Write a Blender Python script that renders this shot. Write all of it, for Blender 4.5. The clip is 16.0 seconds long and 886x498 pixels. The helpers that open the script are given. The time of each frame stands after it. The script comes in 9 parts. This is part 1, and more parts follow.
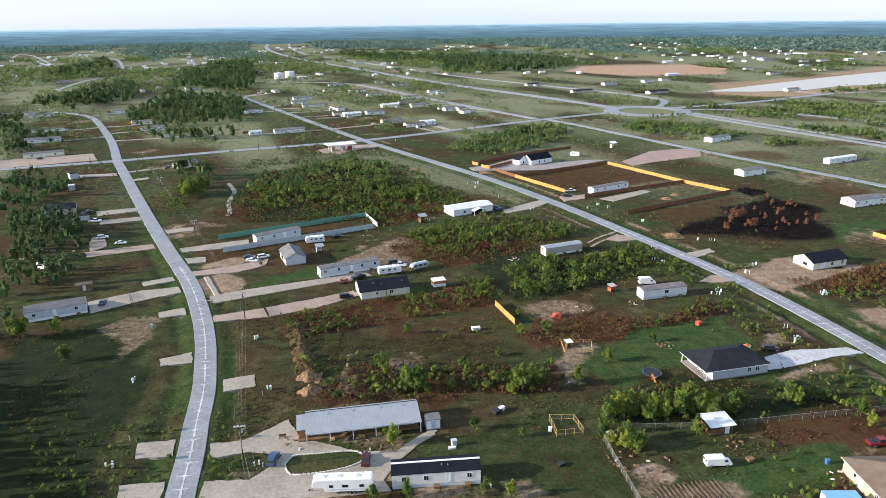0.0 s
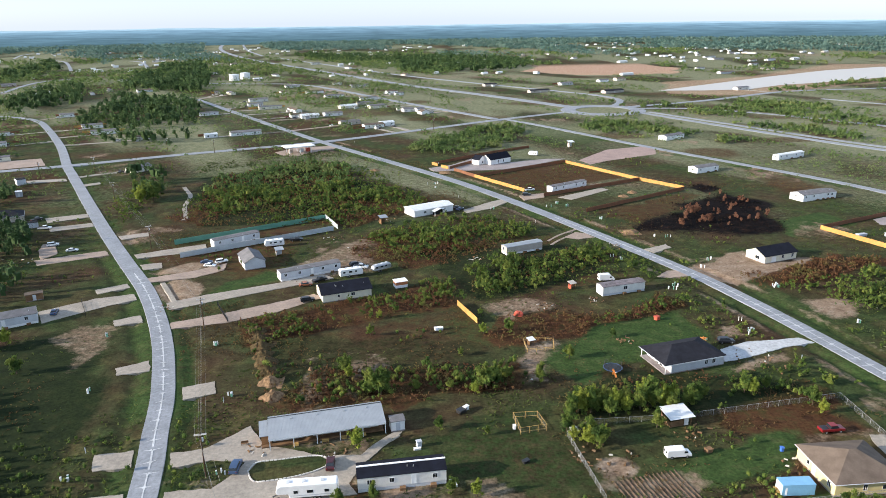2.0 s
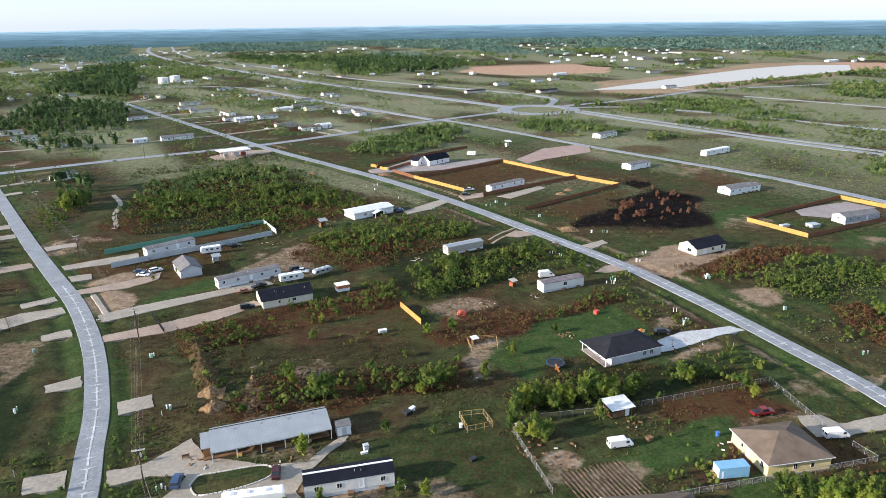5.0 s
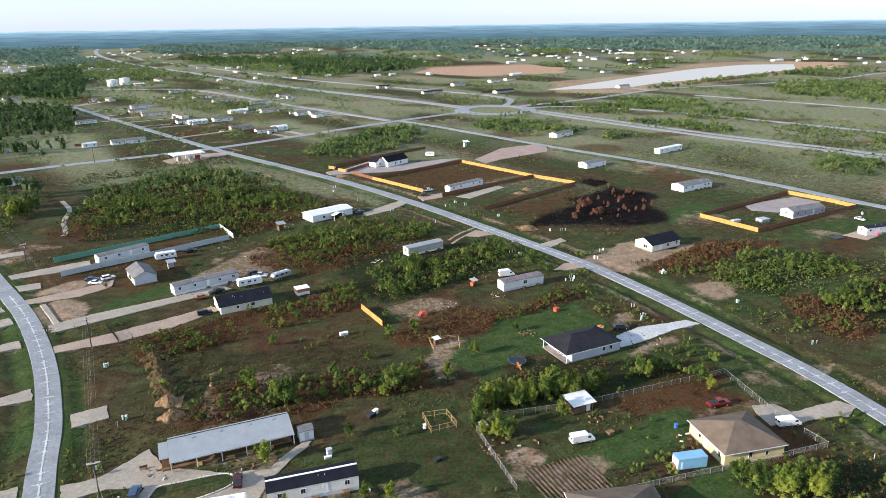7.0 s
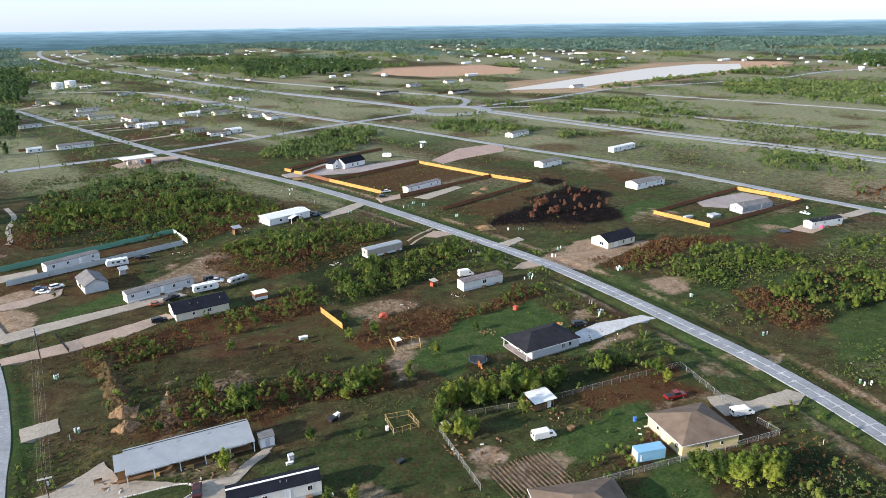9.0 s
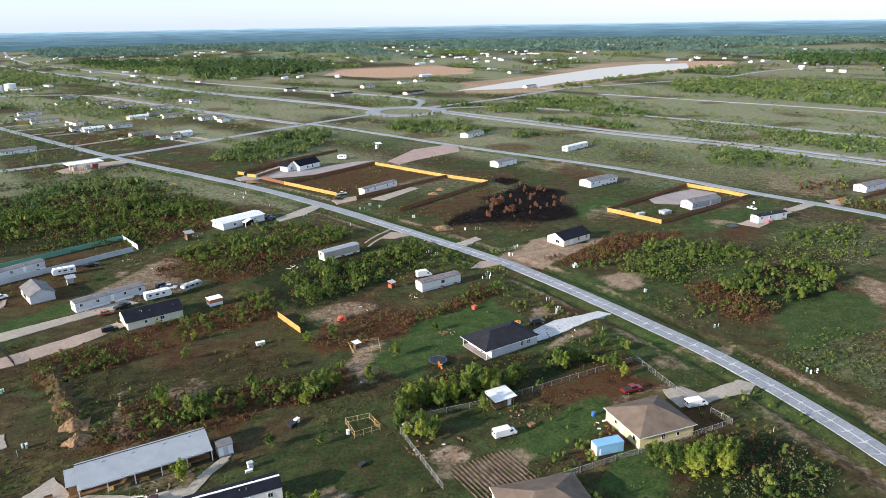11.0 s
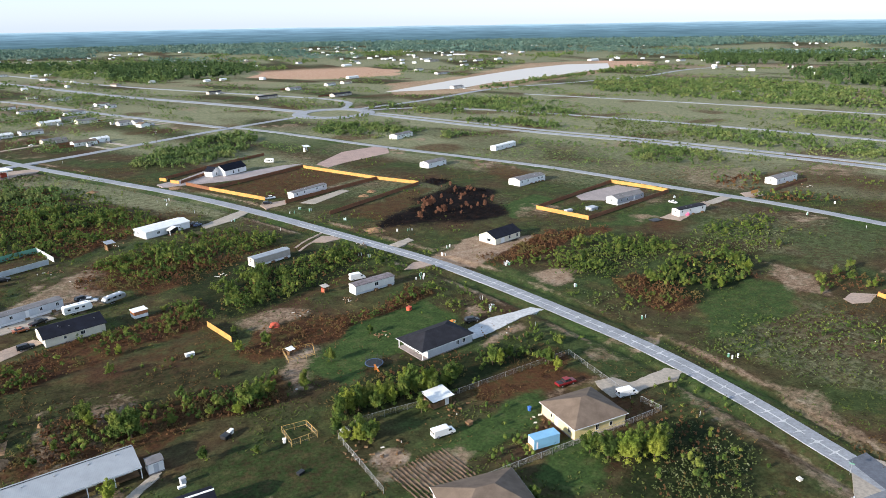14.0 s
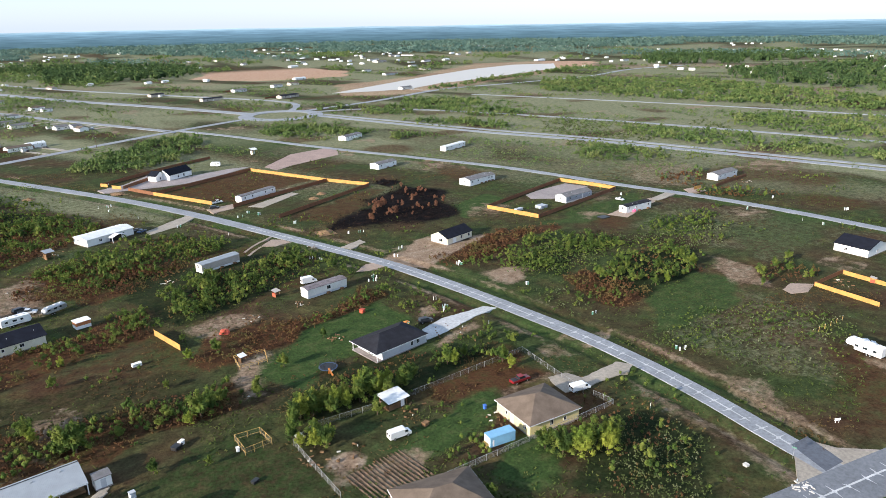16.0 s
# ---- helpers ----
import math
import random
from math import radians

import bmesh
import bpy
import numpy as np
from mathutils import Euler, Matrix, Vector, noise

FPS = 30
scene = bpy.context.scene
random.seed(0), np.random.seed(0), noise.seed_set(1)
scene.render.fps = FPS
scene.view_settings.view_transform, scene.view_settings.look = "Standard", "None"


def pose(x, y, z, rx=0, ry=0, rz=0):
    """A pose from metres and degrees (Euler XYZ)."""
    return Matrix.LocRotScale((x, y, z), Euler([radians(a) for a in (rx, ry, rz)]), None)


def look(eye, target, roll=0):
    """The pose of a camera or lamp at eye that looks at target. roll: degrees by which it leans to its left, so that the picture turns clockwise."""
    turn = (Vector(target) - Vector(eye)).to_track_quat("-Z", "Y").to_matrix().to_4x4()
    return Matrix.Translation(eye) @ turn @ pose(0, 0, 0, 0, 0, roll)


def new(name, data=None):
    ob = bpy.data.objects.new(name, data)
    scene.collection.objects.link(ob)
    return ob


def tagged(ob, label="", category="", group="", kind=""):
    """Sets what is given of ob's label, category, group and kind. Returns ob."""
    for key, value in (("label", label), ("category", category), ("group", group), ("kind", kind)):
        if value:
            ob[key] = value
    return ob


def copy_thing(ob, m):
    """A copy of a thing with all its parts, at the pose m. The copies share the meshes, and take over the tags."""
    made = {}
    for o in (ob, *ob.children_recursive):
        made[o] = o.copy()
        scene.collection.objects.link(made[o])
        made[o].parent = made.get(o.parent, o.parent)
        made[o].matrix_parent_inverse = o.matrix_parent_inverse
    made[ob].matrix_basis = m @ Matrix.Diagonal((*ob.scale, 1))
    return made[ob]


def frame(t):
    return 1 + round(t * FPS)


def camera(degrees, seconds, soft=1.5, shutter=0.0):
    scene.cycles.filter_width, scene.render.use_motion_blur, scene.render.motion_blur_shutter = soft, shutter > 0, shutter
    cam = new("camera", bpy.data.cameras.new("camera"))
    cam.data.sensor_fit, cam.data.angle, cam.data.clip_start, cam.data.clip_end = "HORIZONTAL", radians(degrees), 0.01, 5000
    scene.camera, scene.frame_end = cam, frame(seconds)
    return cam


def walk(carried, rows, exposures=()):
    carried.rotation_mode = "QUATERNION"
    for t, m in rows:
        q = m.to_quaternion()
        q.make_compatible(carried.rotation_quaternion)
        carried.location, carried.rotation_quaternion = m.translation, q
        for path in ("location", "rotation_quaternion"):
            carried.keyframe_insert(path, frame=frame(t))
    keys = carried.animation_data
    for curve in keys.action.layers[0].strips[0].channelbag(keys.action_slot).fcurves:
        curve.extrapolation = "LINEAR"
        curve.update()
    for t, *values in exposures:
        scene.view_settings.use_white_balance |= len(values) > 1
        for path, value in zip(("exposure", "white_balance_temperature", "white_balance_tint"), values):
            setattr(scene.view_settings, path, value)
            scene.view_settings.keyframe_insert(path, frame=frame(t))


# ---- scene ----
cam = camera(65.53, 16.0, soft=0.8)
EYE = Vector((0, 0, 90))


def aim(yaw, pitch, roll):
    """The camera hovers in one place and turns."""
    y, p = radians(yaw), radians(pitch)
    way = Vector((-math.sin(y) * math.cos(p), math.cos(y) * math.cos(p), math.sin(p)))
    return look(EYE, EYE + way * 100, roll)


walk(cam, [(t, aim(*a)) for t, a in (
    (0, (0.003, -18.306, -0.702)),
    (1, (-1.694, -18.302, -0.729)),
    (2, (-3.39, -18.296, -0.754)),
    (3, (-5.089, -18.291, -0.777)),
    (4, (-6.795, -18.284, -0.799)),
    (5, (-8.513, -18.278, -0.818)),
    (6, (-10.246, -18.271, -0.835)),
    (7, (-12.0, -18.265, -0.85)),
    (8, (-13.778, -18.259, -0.864)),
    (9, (-15.584, -18.254, -0.876)),
    (10, (-17.422, -18.249, -0.886)),
    (11, (-19.298, -18.246, -0.894)),
    (12, (-21.215, -18.244, -0.901)),
    (13, (-23.177, -18.243, -0.906)),
    (14, (-25.188, -18.243, -0.909)),
    (15, (-27.253, -18.246, -0.911)),
    (16, (-29.376, -18.25, -0.912)),
)])
scene.view_settings.exposure = 0.74

# ---- sky and sun ----
TO_SUN = Vector((-0.95, -0.16, 0.30)).normalized()
world = bpy.data.worlds.new("sky")
scene.world = world
world.use_nodes = True
wn = world.node_tree
sky = wn.nodes.new("ShaderNodeTexSky")
sky.sky_type, sky.sun_disc = "NISHITA", False
sky.sun_elevation = math.asin(TO_SUN.z)
sky.sun_rotation = math.atan2(TO_SUN.x, TO_SUN.y)
sky.air_density, sky.dust_density, sky.ozone_density = 1.0, 0.6, 1.5
haze = wn.nodes.new("ShaderNodeMix")  # a thin bright veil over the clear sky
haze.data_type = "RGBA"
haze.inputs[0].default_value = 0.62
haze.inputs[7].default_value = (3.5, 4.4, 5.9, 1)
wn.links.new(sky.outputs[0], haze.inputs[6])
wn.links.new(haze.outputs[2], wn.nodes["Background"].inputs[0])
wn.nodes["Background"].inputs[1].default_value = 0.138
sun = new("sun", bpy.data.lights.new("sun", "SUN"))
sun.data.energy, sun.data.angle, sun.data.color = 6.0, radians(0.8), (1.0, 0.9, 0.78)
sun.matrix_world = look(TO_SUN * 300, (0, 0, 0))


# ---- materials ----
def shader(name, rough=0.8, metal=0.0):
    m = bpy.data.materials.new(name)
    m.use_nodes = True
    b = m.node_tree.nodes["Principled BSDF"]
    b.inputs["Roughness"].default_value, b.inputs["Metallic"].default_value = rough, metal
    if rough > 0.82:
        b.inputs["Specular IOR Level"].default_value = 0.15
    return m, m.node_tree, b


def node(nt, kind, **inputs):
    n = nt.nodes.new("ShaderNode" + kind)
    for k, v in inputs.items():
        n.inputs[k.replace("_", " ")].default_value = v
    return n


def noise_at(nt, scale, detail=3.0, rough=0.55, stretch=None, coords="Position"):
    if coords == "Position":
        out = nt.nodes.new("ShaderNodeNewGeometry").outputs["Position"]
    else:
        out = nt.nodes.new("ShaderNodeTexCoord").outputs[coords]
    if stretch:
        mp = nt.nodes.new("ShaderNodeMapping")
        mp.inputs["Scale"].default_value = stretch
        nt.links.new(out, mp.inputs[0])
        out = mp.outputs[0]
    n = node(nt, "TexNoise", Scale=scale, Detail=detail, Roughness=rough)
    nt.links.new(out, n.inputs["Vector"])
    return n.outputs["Fac"]


def ramp(nt, fac, *stops):
    r = nt.nodes.new("ShaderNodeValToRGB")
    while len(r.color_ramp.elements) < len(stops):
        r.color_ramp.elements.new(0.5)
    for e, (at, c) in zip(r.color_ramp.elements, stops):
        e.position, e.color = at, (*c, 1)
    nt.links.new(fac, r.inputs[0])
    return r.outputs[0]


def grey(v):
    return (v, v, v)


def mix(nt, fac, a, b, kind="MIX"):
    n = nt.nodes.new("ShaderNodeMix")
    n.data_type, n.blend_type = "RGBA", kind
    for out, slot in ((fac, 0), (a, 6), (b, 7)):
        if isinstance(out, (int, float)):
            n.inputs[slot].default_value = out
        elif isinstance(out, tuple):
            n.inputs[slot].default_value = (*out, 1)
        else:
            nt.links.new(out, n.inputs[slot])
    return n.outputs[2]


def bump(nt, b, height, strength=0.4, distance=0.05):
    n = node(nt, "Bump", Strength=strength, Distance=distance)
    nt.links.new(height, n.inputs["Height"])
    nt.links.new(n.outputs[0], b.inputs["Normal"])


def plain(name, colour, rough=0.7, metal=0.0, vary=0.25, scale=0.6, fine=9.0):
    """Painted, moulded or cast stuff with large stains and a fine grain."""
    m, nt, b = shader(name, rough, metal)
    dark = tuple(c * (1 - vary) for c in colour)
    light = tuple(min(1, c * (1 + vary * 0.5)) for c in colour)
    big = ramp(nt, noise_at(nt, scale), (0.3, dark), (0.7, light))
    small = ramp(nt, noise_at(nt, fine, 2.0), (0.3, grey(1 - vary * 0.6)), (0.75, grey(1.0)))
    nt.links.new(mix(nt, 1.0, big, small, "MULTIPLY"), b.inputs["Base Color"])
    return m


def ribbed(name, colour, pitch, rough=0.6, metal=0.0, axis=0, depth=0.02, vary=0.15):
    """Siding or sheet metal with ribs at a given pitch along one axis of the thing."""
    m, nt, b = shader(name, rough, metal)
    tc = nt.nodes.new("ShaderNodeTexCoord")
    sep = nt.nodes.new("ShaderNodeSeparateXYZ")
    nt.links.new(tc.outputs["Object"], sep.inputs[0])
    mul = nt.nodes.new("ShaderNodeMath")
    mul.operation, mul.inputs[1].default_value = "MULTIPLY", 1.0 / pitch
    nt.links.new(sep.outputs[axis], mul.inputs[0])
    fr = nt.nodes.new("ShaderNodeMath")
    fr.operation = "FRACT"
    nt.links.new(mul.outputs[0], fr.inputs[0])
    dark = tuple(c * (1 - vary) for c in colour)
    big = ramp(nt, noise_at(nt, 0.5), (0.3, dark), (0.7, colour))
    line = ramp(nt, fr.outputs[0], (0.0, grey(0.72)), (0.12, grey(1.0)))
    nt.links.new(mix(nt, 0.8, big, line, "MULTIPLY"), b.inputs["Base Color"])
    bump(nt, b, fr.outputs[0], 0.5, depth)
    return m


def leafage(name, *stops, scale=0.12, gloss=0.85, fuzz=0.0):
    """Leaves: the hue drifts from plant to plant and differs from leaf to leaf."""
    m, nt, b = shader(name, gloss)
    b.inputs["Sheen Weight"].default_value = fuzz
    b.inputs["Sheen Tint"].default_value = (0.75, 0.9, 1.0, 1)
    hue = ramp(nt, noise_at(nt, scale, 2.0), *stops)
    rnd = nt.nodes.new("ShaderNodeNewGeometry").outputs["Random Per Island"]
    leaf = ramp(nt, rnd, (0.0, grey(0.72)), (1.0, grey(1.2)))
    col = mix(nt, 1.0, hue, leaf, "MULTIPLY")
    nt.links.new(col, b.inputs["Base Color"])
    tr = nt.nodes.new("ShaderNodeBsdfTranslucent")
    nt.links.new(col, tr.inputs[0])
    mx = nt.nodes.new("ShaderNodeMixShader")
    mx.inputs[0].default_value = 0.34
    nt.links.new(b.outputs[0], mx.inputs[1])
    nt.links.new(tr.outputs[0], mx.inputs[2])
    nt.links.new(mx.outputs[0], nt.nodes["Material Output"].inputs[0])
    return m


def ground_stuff():
    m, nt, b = shader("ground", 0.95)
    b.inputs["Specular IOR Level"].default_value = 0.05

    def cover(name):
        a = nt.nodes.new("ShaderNodeAttribute")
        a.attribute_name = name
        return a.outputs["Fac"]

    big = noise_at(nt, 0.03, 5.0, 0.6)
    mid = noise_at(nt, 0.24, 6.0, 0.62)
    fine = noise_at(nt, 1.3, 4.0, 0.7)
    base = ramp(nt, big, (0.36, (0.078, 0.046, 0.027)), (0.47, (0.066, 0.058, 0.028)), (0.6, (0.05, 0.07, 0.025)))
    dry = ramp(nt, noise_at(nt, 0.09, 6.0, 0.7), (0.52, grey(0.0)), (0.68, grey(0.6)))
    base = mix(nt, dry, base, (0.14, 0.115, 0.046))
    base = mix(nt, 1.0, base, ramp(nt, mid, (0.3, grey(0.5)), (0.7, grey(1.2))), "MULTIPLY")
    rust = ramp(nt, mid, (0.32, (0.043, 0.022, 0.013)), (0.5, (0.085, 0.041, 0.02)), (0.66, (0.06, 0.056, 0.021)))
    lawn = ramp(nt, mid, (0.3, (0.032, 0.052, 0.018)), (0.52, (0.045, 0.078, 0.023)), (0.72, (0.085, 0.096, 0.038)))
    dirt = ramp(nt, mid, (0.25, (0.16, 0.105, 0.068)), (0.5, (0.28, 0.2, 0.14)), (0.72, (0.37, 0.3, 0.23)))
    burnt = ramp(nt, mid, (0.42, (0.004, 0.0035, 0.004)), (0.62, (0.014, 0.009, 0.008)), (0.75, (0.06, 0.028, 0.018)))
    red = ramp(nt, mid, (0.3, (0.36, 0.2, 0.12)), (0.6, (0.5, 0.34, 0.24)), (0.75, (0.6, 0.5, 0.4)))
    rag = ramp(nt, noise_at(nt, 0.5, 5.0, 0.7), (0.3, grey(-0.0)), (0.7, grey(1.0)))

    def ragged(w):
        """A cover's edge frays along the noise."""
        n = nt.nodes.new("ShaderNodeMath")
        n.operation = "MULTIPLY_ADD"
        nt.links.new(w, n.inputs[0])
        n.inputs[1].default_value = 2.0
        s = nt.nodes.new("ShaderNodeMath")
        s.operation, s.inputs[1].default_value = "SUBTRACT", 1.0
        nt.links.new(rag, s.inputs[0])
        nt.links.new(s.outputs[0], n.inputs[2])
        n.use_clamp = True
        return n.outputs[0]

    col = base
    # Near-black green: dark low weeds, and shade painted over the left lots.
    lush_shade = ramp(nt, mid, (0.3, (0.013, 0.02, 0.009)), (0.55, (0.022, 0.032, 0.012)), (0.75, (0.042, 0.042, 0.018)))
    # Pale dry grass, which also carries the distance haze on the far ground.
    dry_haze = ramp(nt, mid, (0.3, (0.13, 0.14, 0.075)), (0.5, (0.2, 0.205, 0.12)), (0.72, (0.27, 0.265, 0.17)))
    for name, c in (("dry", dry_haze), ("rust", rust), ("lush_shade", lush_shade), ("lawn", lawn), ("dirt", dirt), ("burnt", burnt), ("red", red)):
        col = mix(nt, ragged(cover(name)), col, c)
    col = mix(nt, 1.0, col, ramp(nt, fine, (0.32, grey(0.5)), (0.66, grey(1.05))), "MULTIPLY")
    nt.links.new(col, b.inputs["Base Color"])
    bump(nt, b, mix(nt, 0.5, mid, fine), 0.6, 0.4)
    return m


def concrete_stuff(name, colour, joints=True):
    m, nt, b = shader(name, 0.75)
    c = ramp(nt, noise_at(nt, 0.15, 4.0), (0.3, tuple(v * 0.72 for v in colour)), (0.7, colour))
    c = mix(nt, 1.0, c, ramp(nt, noise_at(nt, 1.1, 5.0, 0.65), (0.3, grey(0.68)), (0.65, grey(1.08))), "MULTIPLY")
    nt.links.new(c, b.inputs["Base Color"])
    bump(nt, b, noise_at(nt, 6.0), 0.2, 0.02)
    return m


GROUND = ground_stuff()
ROAD = concrete_stuff("road_concrete", (0.27, 0.285, 0.31))
ROAD_DARK = concrete_stuff("worn_asphalt", (0.17, 0.18, 0.2))
SEAL = concrete_stuff("light_sealer", (0.56, 0.57, 0.58))
DRIVE = concrete_stuff("pale_gravel", (0.35, 0.305, 0.25))
SANDY = concrete_stuff("sandy_dirt", (0.36, 0.27, 0.21))
LIMESTONE = concrete_stuff("white_limestone", (0.5, 0.51, 0.52))
PAVED = concrete_stuff("yard_slab", (0.31, 0.265, 0.255))
PINKISH = concrete_stuff("pinkish_gravel", (0.36, 0.25, 0.21))
ASPHALT = concrete_stuff("fresh_asphalt", (0.1, 0.11, 0.135))
WHITE = plain("white_paint", (0.8, 0.8, 0.79), 0.5, vary=0.08)
OFFWHITE = ribbed("off_white_siding", (0.74, 0.72, 0.68), 0.22, axis=2, depth=0.01)
CREAM = ribbed("cream_siding", (0.74, 0.69, 0.55), 0.2, axis=2, depth=0.01)
YELLOW = ribbed("yellow_siding", (0.72, 0.6, 0.3), 0.2, axis=2, depth=0.01)
PALEGREY = ribbed("pale_grey_siding", (0.55, 0.57, 0.6), 0.2, axis=2, depth=0.01)
GREYBLUE = ribbed("grey_siding", (0.36, 0.39, 0.43), 0.2, axis=2, depth=0.01)
BEIGE = ribbed("beige_siding", (0.45, 0.4, 0.35), 0.3, axis=0, depth=0.015)
WOODWALL = ribbed("wood_cladding", (0.33, 0.16, 0.06), 0.2, axis=0)
SHINGLE_DARK = plain("charcoal_shingle", (0.022, 0.023, 0.03), 0.95, vary=0.3, scale=0.5, fine=5.0)
SHINGLE_BLUE = plain("black_shingle", (0.011, 0.013, 0.022), 0.95, vary=0.35, scale=0.5, fine=5.0)
SHINGLE_BROWN = plain("brown_shingle", (0.15, 0.115, 0.09), 0.9, vary=0.25, scale=0.4, fine=5.0)
SHINGLE_WORN = plain("weathered_shingle", (0.2, 0.175, 0.185), 0.9, vary=0.5, scale=0.5, fine=3.0)
SHINGLE_GREY = plain("grey_shingle", (0.17, 0.165, 0.17), 0.9, vary=0.25, scale=0.4, fine=5.0)
METAL_ROOF = ribbed("galvanised_sheet", (0.3, 0.325, 0.35), 0.3, 0.55, 0.2, axis=0, depth=0.03)
WHITE_ROOF = ribbed("white_sheet", (0.72, 0.73, 0.73), 0.3, 0.45, 0.1, axis=0, depth=0.03)
BLUE_STEEL = ribbed("blue_container_steel", (0.2, 0.42, 0.62), 0.28, 0.55, 0.2, axis=0, depth=0.05)
FENCE_WOOD = ribbed("cedar_fence", (0.52, 0.27, 0.07), 0.15, 0.8, axis=0, vary=0.3)
# Darker copy of the cedar, with the shade of unlit runs in its colour.
FENCE_SHADED = ribbed("cedar_fence_shaded", (0.2, 0.08, 0.035), 0.15, 0.8, axis=0, vary=0.3)
GREEN_SHEET = ribbed("green_sheet_metal", (0.12, 0.3, 0.22), 0.25, 0.5, 0.1, axis=0)
GREY_SHEET = ribbed("grey_sheet_metal", (0.5, 0.54, 0.56), 0.25, 0.5, 0.2, axis=0)
TIMBER = plain("weathered_timber", (0.22, 0.13, 0.07), 0.9, vary=0.4)
LUMBER = plain("yellow_lumber", (0.5, 0.33, 0.12), 0.85, vary=0.3)
POLE_WOOD = plain("creosote_pole", (0.09, 0.055, 0.035), 0.9, vary=0.4)
STEEL = plain("galvanised_steel", (0.45, 0.46, 0.47), 0.45, 0.7, vary=0.15)
BLACK = plain("black_steel", (0.015, 0.015, 0.017), 0.5, vary=0.3)
CABLE = plain("weathered_cable", (0.2, 0.2, 0.2), 0.6, 0.2, vary=0.2)
RUBBER = plain("tyre_rubber", (0.02, 0.02, 0.02), 0.85, vary=0.2)
GLASS = plain("dark_window_glass", (0.02, 0.025, 0.03), 0.08, vary=0.1)
ORANGE = plain("orange_plastic", (0.65, 0.22, 0.04), 0.5, vary=0.15)
REDDISH = plain("red_tarp", (0.5, 0.08, 0.04), 0.7, vary=0.3)
BLUE_PLASTIC = plain("blue_plastic", (0.05, 0.15, 0.5), 0.5, vary=0.2)
STONE = plain("pale_stone", (0.6, 0.57, 0.52), 0.9, vary=0.3)
SPOIL = plain("orange_soil", (0.27, 0.17, 0.095), 0.95, vary=0.5, scale=1.2, fine=4.0)
SPOIL_OLD = plain("overgrown_soil", (0.1, 0.07, 0.032), 0.95, vary=0.55, scale=1.4, fine=5.0)
CLOTH_PINK = plain("pink_tarp", (0.75, 0.1, 0.22), 0.7, vary=0.2)
CHAIN = plain("chain_link", (0.2, 0.2, 0.2), 0.7, 0.3, vary=0.2)
BARK = plain("bark", (0.1, 0.075, 0.05), 0.95, vary=0.4, scale=2.0)
PAINTS = {n: plain("car_paint_" + n, c, 0.3, 0.1, vary=0.06) for n, c in dict(
    white=(0.8, 0.8, 0.8), red=(0.2, 0.012, 0.015), maroon=(0.05, 0.01, 0.014), blue=(0.04, 0.075, 0.15), black=(0.015, 0.016, 0.02),
    silver=(0.5, 0.52, 0.55), orange=(0.4, 0.13, 0.06)).items()}
LEAF = leafage("green_leaves", (0.33, (0.038, 0.068, 0.018)), (0.47, (0.078, 0.125, 0.026)), (0.64, (0.165, 0.195, 0.042)), scale=0.28)
LEAF_LIGHT = leafage("yellow_green_leaves", (0.3, (0.13, 0.19, 0.03)), (0.7, (0.24, 0.27, 0.045)))
LEAF_PINE = leafage("dark_woods", (0.3, (0.036, 0.07, 0.028)), (0.5, (0.058, 0.1, 0.036)), (0.68, (0.09, 0.135, 0.045)), scale=0.06)
LEAF_RUST = leafage("rusty_weeds", (0.34, (0.09, 0.045, 0.025)), (0.48, (0.15, 0.076, 0.036)), (0.62, (0.13, 0.115, 0.04)), scale=0.12)
LEAF_BURNT = leafage("scorched_leaves", (0.3, (0.13, 0.062, 0.04)), (0.7, (0.24, 0.12, 0.072)))
LEAF_DULL = leafage("dull_green_brush", (0.32, (0.07, 0.115, 0.04)), (0.5, (0.11, 0.165, 0.05)), (0.66, (0.18, 0.21, 0.075)), scale=0.04)
LEAF_CHAR = leafage("charred_stems", (0.3, (0.006, 0.005, 0.005)), (0.7, (0.03, 0.016, 0.012)))
WEED = leafage("green_weeds", (0.3, (0.05, 0.062, 0.018)), (0.5, (0.066, 0.095, 0.022)), (0.7, (0.12, 0.12, 0.042)), scale=0.2)
WEED_DRY = leafage("dry_weeds", (0.3, (0.075, 0.042, 0.02)), (0.5, (0.11, 0.07, 0.03)), (0.7, (0.12, 0.105, 0.04)), scale=0.2)
WEED_PALE = leafage("pale_flowering_weeds", (0.3, (0.06, 0.085, 0.026)), (0.52, (0.1, 0.13, 0.045)), (0.7, (0.24, 0.25, 0.15)), scale=0.4)
# Far forest leaves: the blue of distance haze is mixed into the green.
HAZED_WOODS = leafage("haze_tinted_woods", (0.3, (0.07, 0.13, 0.115)), (0.5, (0.1, 0.17, 0.14)), (0.7, (0.15, 0.21, 0.16)), scale=0.01)
WATER, wnt, wb = shader("pond_water", 0.5)
wb.inputs["Base Color"].default_value = (0.45, 0.42, 0.38, 1)
bump(wnt, wb, noise_at(wnt, 0.3), 0.05, 0.05)


# ---- mesh helpers ----
def box(bm, x0, x1, y0, y1, z0, z1, m=None):
    v = [bm.verts.new((x, y, z)) for z in (z0, z1) for x, y in ((x0, y0), (x1, y0), (x1, y1), (x0, y1))]
    for f in ((3, 2, 1, 0), (4, 5, 6, 7), (0, 1, 5, 4), (1, 2, 6, 5), (2, 3, 7, 6), (3, 0, 4, 7)):
        bm.faces.new([v[i] for i in f])
    if m is not None:
        for q in v:
            q.co = m @ q.co
    return v


